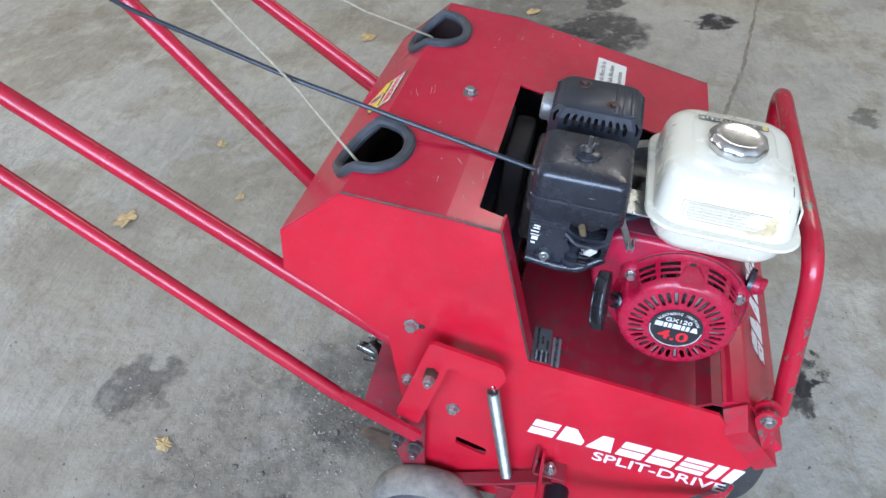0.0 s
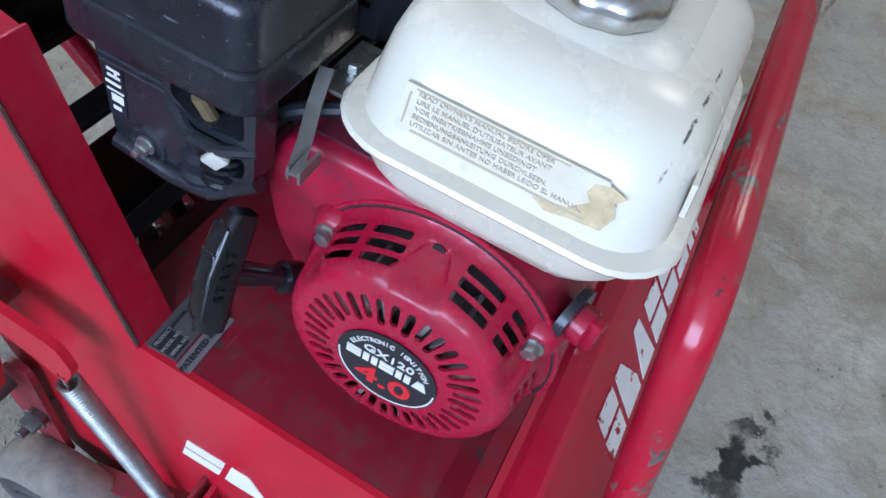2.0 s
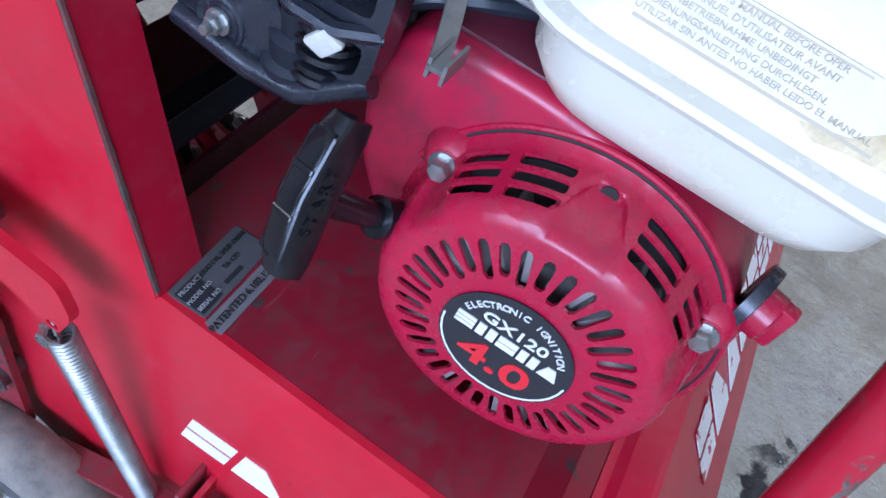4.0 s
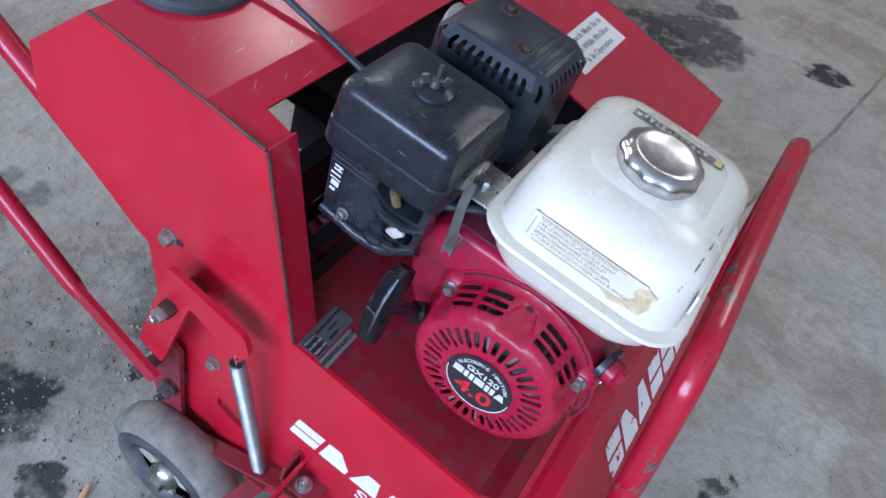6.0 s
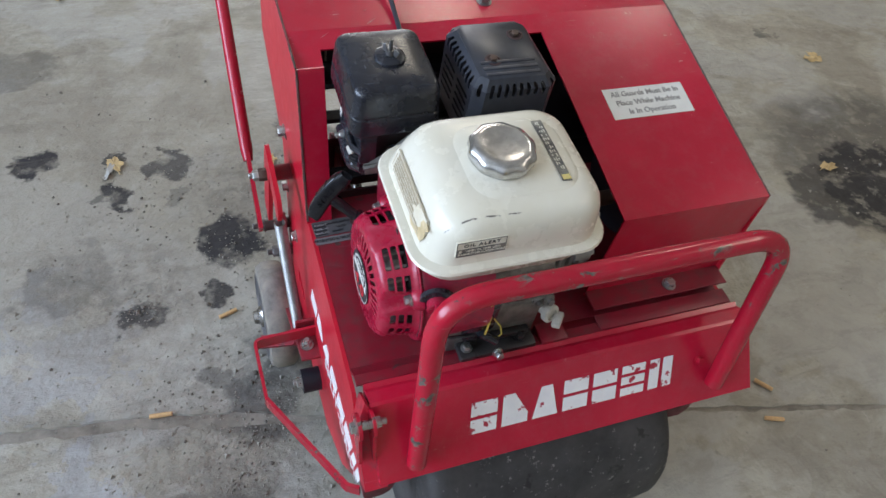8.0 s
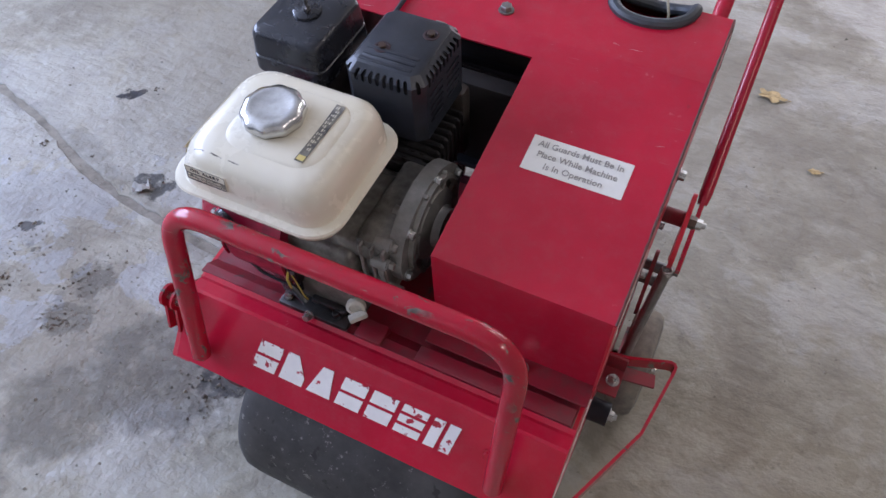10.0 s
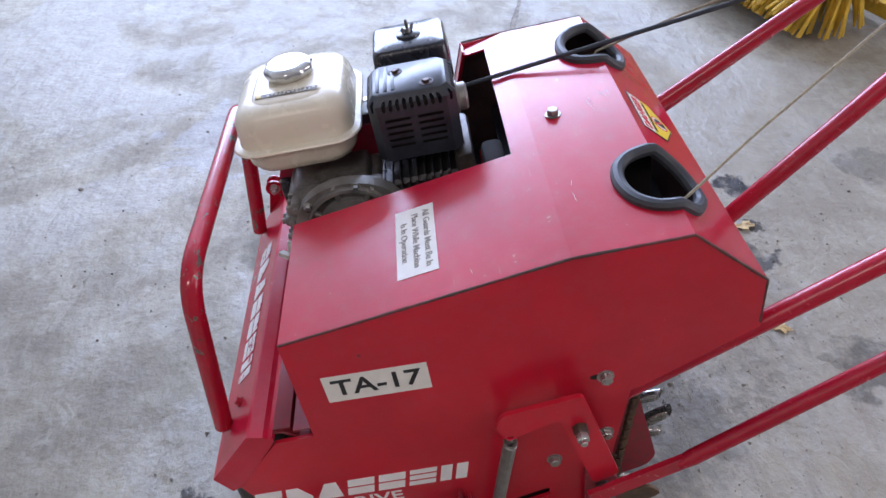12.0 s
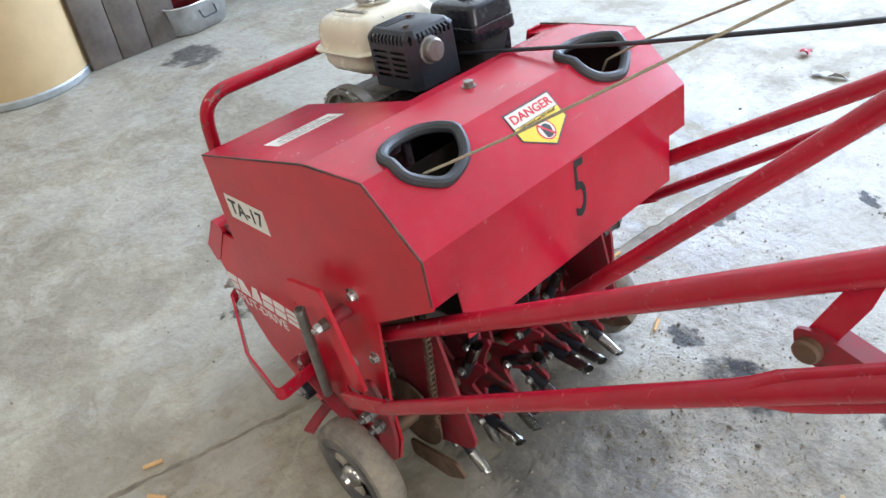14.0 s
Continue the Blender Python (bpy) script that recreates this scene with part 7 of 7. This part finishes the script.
    pipe(bm, fillet([(-0.134, -0.291, 0.622), (-0.128, -0.293, 0.634), (-0.121, -0.291, 0.636)], 0.005), 0.0012, 6)
    part("yellow_wire", bm, YELLOW_WIRE, engine, "thin yellow wires")
    bm = bmesh.new()
    pipe(bm, fillet([(-0.200, -0.270, 0.640), (-0.1945, -0.288, 0.620), (-0.1905, -0.290, 0.591), (-0.1726, -0.290, 0.568), (-0.151, -0.288, 0.560), (-0.128, -0.285, 0.552)], 0.015), 0.0024, 8)
    part("switch_wire", bm, CABLE_BLACK, engine, "black switch wire")
    bm = bmesh.new()
    hex_bolt(bm, (-0.099, -0.301, 0.5190), (0, -1, 0.35), 0.0058, 0.009, True)
    part("drain_bolt", bm, ZINC, block)


build_tank()
build_recoil()
build_air_cleaner()
build_muffler()
build_crankcase()


# ---- things along the walls ----
def fibre_drum(x, y, r, h):
    root = tagged(new("fibre_drum"), "tall tan fibreboard drum with a galvanised rim on the floor", "drum")
    bm = bmesh.new()
    lathe(bm, (0, 0, 0.03), (0, 0, 1), [(0, r), (h * 0.5, r * 1.002), (h - 0.06, r)], 72)
    part("body", bm, FIBRE, root)
    for z in (0.0, h - 0.035):
        bm = bmesh.new()
        lathe(bm, (0, 0, z), (0, 0, 1), [(0, r + 0.004), (0.006, r + 0.009), (0.030, r + 0.009), (0.036, r + 0.003)], 72)
        part("rim", bm, GALV, root)
    root.matrix_world = pose(x, y, 0)
    return root


fibre_drum(0.07, -2.70, 0.31, 0.95)


def timber_stack():
    root = tagged(new("timber_block"), "weathered grey timbers standing on end beside the drum", "timber")
    rnd = random.Random(5)
    for i, (x, w, d) in enumerate(((-0.155, 0.16, 0.15), (0.0, 0.145, 0.16), (0.145, 0.14, 0.14))):
        bm = bmesh.new()
        box(bm, (x - w / 2, -d, 0), (x + w / 2, 0, 0.75 + 0.1 * rnd.random()), 0.006, 2)
        part("timber", bm, TIMBER, root)
    root.matrix_world = pose(-0.40, -2.50, 0, 0, 0, 4)


timber_stack()


def metal_pot():
    root = tagged(new("roasting_pot"), "dented oval aluminium pot with side handles on the floor", "pot")
    bm = bmesh.new()
    loft(bm, [(0.0, 0, 0, 0.165, 0.115, 0.11), (0.01, 0, 0, 0.178, 0.128, 0.12), (0.135, 0, 0, 0.192, 0.142, 0.13), (0.140, 0, 0, 0.200, 0.150, 0.135), (0.145, 0, 0, 0.198, 0.148, 0.135), (0.140, 0, 0, 0.186, 0.136, 0.13), (0.012, 0, 0, 0.17, 0.12, 0.115)], 10)
    part("bowl", bm, POT, root, smooth=50)
    for s in (-1, 1):
        bm = bmesh.new()
        pipe(bm, fillet([(-0.045, s * 0.142, 0.105), (-0.042, s * 0.158, 0.070), (0.042, s * 0.158, 0.070), (0.045, s * 0.142, 0.105)], 0.015), 0.004, 8)
        part("handle", bm, BLACK_STEEL, root)
    root.matrix_world = pose(-0.745, -2.62, 0, 0, 0, 12)
    bag = tagged(new("red_bag"), "crumpled red and blue plastic bag lying in the pot", "bag")
    for name, m0, cx, r in (("fold", RED_PLASTIC, -0.03, 0.15), ("blue_fold", BLUE_BAG, 0.13, 0.08)):
        bm = bmesh.new()
        bmesh.ops.create_icosphere(bm, subdivisions=3, radius=r)
        for v in bm.verts:
            v.co *= 1 + 0.35 * noise.noise(v.co * 14 + Vector((cx * 50, 0, 0)))
            v.co.y *= 0.75
            v.co.x += cx
        part(name, bm, m0, bag, smooth=60)
    bag.matrix_world = pose(-0.745, -2.62, 0.21)


metal_pot()


def sacks():
    """Dark sacks along the far wall."""
    for i, (x, y, sx, sy, sz, m0, label) in enumerate(((-1.95, -2.62, 0.28, 0.24, 0.30, BLUE_BAG, "dark blue plastic sack slumped by the wall"), (-2.45, -2.55, 0.30, 0.22, 0.22, TIMBER, "dusty brown sack slumped by the wall"),
                                                       (-1.35, -2.85, 0.25, 0.2, 0.42, BLUE_BAG, "dark plastic sack slumped by the wall"))):
        bm = bmesh.new()
        bmesh.ops.create_icosphere(bm, subdivisions=4, radius=1)
        for v in bm.verts:
            n = noise.noise(v.co * 2.2 + Vector((i * 9, 0, 0))) * 0.22 + noise.noise(v.co * 7 + Vector((0, i * 5, 0))) * 0.07
            v.co *= 1 + n
            v.co = Vector((v.co.x * sx, v.co.y * sy, max(0.0, v.co.z * sz + sz * 0.8)))
        ob = part("sack", bm, m0, smooth=60)
        ob.location = (x, y, 0)
        tagged(ob, label, "sack")


sacks()


def sweeper_brush():
    root = tagged(new("sweeper_brush"), "worn yellow rotary sweeper brush with a steel frame on the floor", "sweeper brush")
    rnd = random.Random(11)
    bm = bmesh.new()
    rod(bm, (-0.85, 0, 0.42), (0.65, 0, 0.42), 0.06, 20)
    part("core", bm, STEEL_RUST, root)
    tuft = bmesh.new()
    for k in range(7):
        a = rnd.uniform(-0.22, 0.22)
        pipe(tuft, [(rnd.uniform(-0.02, 0.02), rnd.uniform(-0.02, 0.02), 0.05), (a * 0.08, rnd.uniform(-0.02, 0.02), 0.22), (a * 0.17, rnd.uniform(-0.03, 0.03), 0.40)], [0.009, 0.0085, 0.006], 6)
    proto = part("bristle_tuft", tuft, BRISTLE, root)
    first = True
    for i in range(24):
        for j in range(7):
            o = proto if first else share(proto)
            first = False
            o.parent = root
            o.matrix_basis = pose(-0.82 + 0.063 * i + rnd.uniform(-0.01, 0.01), 0, 0.42, 128 + 16 * j + rnd.uniform(-5, 5), 0, 0)
    bm = bmesh.new()
    box(bm, (-0.9, 0.30, 0.05), (0.75, 0.36, 0.11), 0.004, 1)
    box(bm, (0.70, -0.25, 0.30), (0.76, 0.40, 0.36), 0.004, 1)
    part("frame_bar", bm, BRISTLE, root)
    bm = bmesh.new()
    rod(bm, (-0.3, 0.45, 0.035), (0.9, 0.50, 0.035), 0.03, 16)
    part("pipe", bm, GALV, root)
    root.matrix_world = pose(-2.39, 1.40, 0, 0, 0, 14)


sweeper_brush()


# ---- litter on the floor ----
def leaf(x, y, size, turn, seed):
    rnd = random.Random(seed)
    bm = bmesh.new()
    n = 22
    c = bm.verts.new((0, 0, 0.004 + 0.1 * size))
    rim = []
    for i in range(n):
        a = 2 * math.pi * i / n
        lobes = 0.62 + 0.38 * abs(math.cos(2.5 * a + seed)) + rnd.uniform(-0.08, 0.08)
        rim.append(bm.verts.new((size * lobes * math.cos(a), size * 0.68 * lobes * math.sin(a), 0.002 + size * rnd.uniform(0.0, 0.22))))
    for i in range(n):
        bm.faces.new((c, rim[i], rim[(i + 1) % n]))
    pipe(bm, [(size * 0.8, 0, 0.004), (size * 1.3, size * 0.1, 0.003)], 0.0012, 5)
    ob = part("dry_leaf", bm, LEAF, smooth=30)
    ob.matrix_world = pose(x, y, 0, 0, 0, turn)
    tagged(ob, "curled dry tan leaf on the concrete", "leaf", "fallen leaves")


for i, (x, y, s) in enumerate(((0.459, 1.261, 0.045), (0.902, 1.16, 0.025), (1.80, 0.92, 0.035), (1.726, -1.322, 0.045), (1.36, 0.335, 0.032), (1.755, 0.315, 0.055),
                               (-0.645, 0.765, 0.034), (1.772, 0.91, 0.032), (0.62, 0.95, 0.02), (-0.255, 0.703, 0.026), (-0.80, 1.75, 0.03), (2.1, 0.25, 0.04))):
    leaf(x, y, s, 47 * i % 360, i)


def stub(x, y, turn):
    bm = bmesh.new()
    lathe(bm, (-0.020, 0, 0.0048), (1, 0, 0), [(0, 0.0035), (0.001, 0.0046), (0.028, 0.0047), (0.040, 0.0042), (0.041, 0.003)], 12)
    ob = part("wood_stub", bm, BUTT)
    ob.matrix_world = pose(x, y, 0, 0, 0, turn)
    tagged(ob, "short tan stub of dowel on the concrete", "stub", "stubs on the floor")


for x, y, a in ((-0.431, 0.185, 20), (-0.583, -0.038, -5), (0.603, -0.375, -20), (0.635, -0.295, -55)):
    stub(x, y, a)


def scrap(x, y, w, d, turn, m0, label):
    rnd = random.Random(int(1000 * (x + 9)))
    bm = bmesh.new()
    n = 5
    grid = [[bm.verts.new(((i / n - 0.5) * w, (j / 2 - 0.5) * d, 0.003 + rnd.uniform(0, 0.75) * d)) for j in range(3)] for i in range(n + 1)]
    for i in range(n):
        for j in range(2):
            bm.faces.new((grid[i][j], grid[i + 1][j], grid[i + 1][j + 1], grid[i][j + 1]))
    thicken(bm, 0.001)
    ob = part("scrap", bm, m0, smooth=40)
    ob.matrix_world = pose(x, y, 0, 0, 0, turn)
    tagged(ob, label, "scrap", "scraps on the floor")


for x, y, w, d, a in ((-0.938, 0.049, 0.042, 0.026, 40), (-1.907, -0.041, 0.12, 0.03, 110), (3.275, 0.914, 0.14, 0.05, -20), (-0.66, 0.735, 0.06, 0.012, 70)):
    scrap(x, y, w, d, a, PAPER, "crumpled pale paper scrap on the concrete")
scrap(-2.03, -0.19, 0.045, 0.035, 0, RED_PLASTIC, "small red plastic scrap on the concrete")


def grit():
    rnd = random.Random(21)
    bm = bmesh.new()
    spots = [(-0.40, -0.02, 0.22, 160), (-0.02, 0.32, 0.30, 260), (-0.6, 0.4, 0.7, 260), (1.5, 0.1, 0.5, 120), (-1.2, -0.6, 1.0, 300), (0.2, 0.9, 0.8, 160), (-0.4, -1.3, 0.9, 200), (1.2, -0.8, 0.9, 80),
             (-0.79, -0.34, 0.06, 90), (-0.84, -0.20, 0.05, 50), (-1.06, -0.25, 0.10, 120), (-0.62, 0.24, 0.05, 60), (-0.8, -0.1, 0.6, 420), (-0.75, 0.55, 0.6, 260), (-0.44, -0.25, 0.16, 160), (-0.1, 0.7, 0.5, 240), (1.6, 0.2, 0.35, 160),
             (-0.15, 0.35, 0.22, 420), (-0.35, 0.55, 0.30, 420), (-0.45, -0.1, 0.20, 300), (-1.6, -0.4, 1.2, 500), (-0.8, 1.2, 1.0, 300), (-1.0, -1.2, 0.8, 260), (0.4, -0.9, 0.6, 160), (1.2, 1.0, 0.9, 140), (2.0, -0.2, 0.7, 160)]
    for x, y, r, n in spots:
        for _ in range(n):
            px, py, s = rnd.gauss(x, r * 0.6), rnd.gauss(y, r * 0.6), rnd.uniform(0.0012, 0.0036) * (2.2 if rnd.random() < 0.06 else 1)
            vs = [bm.verts.new((px + s * rnd.uniform(0.6, 1.2) * a, py + s * rnd.uniform(0.6, 1.2) * b, c * s * rnd.uniform(0.6, 1.1))) for a, b, c in ((1, 0, 0), (-0.5, 0.8, 0), (-0.5, -0.8, 0), (0, 0, 1))]
            for q in ((0, 1, 3), (1, 2, 3), (2, 0, 3), (0, 2, 1)):
                bm.faces.new([vs[i] for i in q])
    ob = part("grit", bm, GRIT, smooth=0)
    tagged(ob, "loose grit and crumbs of soil on the concrete", "grit", kind="stuff")


grit()


def clods():
    rnd = random.Random(5)
    bm = bmesh.new()
    for x, y, r, n in ((-1.197, 0.414, 0.014, 14), (-1.295, 0.067, 0.014, 10), (-1.142, 0.09, 0.008, 5), (-1.109, -0.186, 0.012, 8), (-0.856, -0.262, 0.03, 20), (-0.807, -0.362, 0.035, 30), (-1.0, -0.34, 0.05, 26), (-0.244, 0.352, 0.02, 10), (-0.508, 0.596, 0.03, 10), (-0.195, 0.553, 0.01, 4), (-0.93, 0.085, 0.035, 14), (-0.60, 0.235, 0.035, 16), (-0.39, -0.31, 0.03, 8), (-1.07, -0.33, 0.04, 12), (-0.42, -0.12, 0.06, 24), (-0.45, -0.22, 0.07, 22), (-0.38, 0.0, 0.06, 20), (-0.10, 0.36, 0.16, 36), (-0.30, 0.50, 0.22, 36), (-0.42, 0.25, 0.14, 24), (-0.62, 0.62, 0.25, 40), (-0.44, -0.36, 0.10, 36), (-0.50, 0.05, 0.18, 40),
                       (-0.9, 0.5, 0.5, 30), (-1.1, -0.5, 0.6, 40), (-1.8, -0.3, 0.7, 40), (-0.6, 1.0, 0.4, 24), (0.3, -0.8, 0.5, 20), (1.9, 0.0, 0.4, 30), (-0.6, -1.0, 0.5, 30)):
        for _ in range(n):
            s = rnd.uniform(0.0012, 0.0048) * (1.6 if rnd.random() < 0.08 else 0.8)
            at = (rnd.gauss(x, r * 0.42), rnd.gauss(y, r * 0.42), s * 0.45)
            made = bmesh.ops.create_icosphere(bm, subdivisions=1, radius=s, matrix=Matrix.Translation(at))
            for v in made["verts"]:
                v.co = Vector(at) + (v.co - Vector(at)) * rnd.uniform(0.65, 1.2)
                v.co.z = max(0.0003, at[2] + (v.co.z - at[2]) * 0.7)
    ob = part("soil_clods", bm, CLOD, smooth=60)
    tagged(ob, "dark dry soil clods scattered on the concrete", "soil", kind="stuff")


clods()
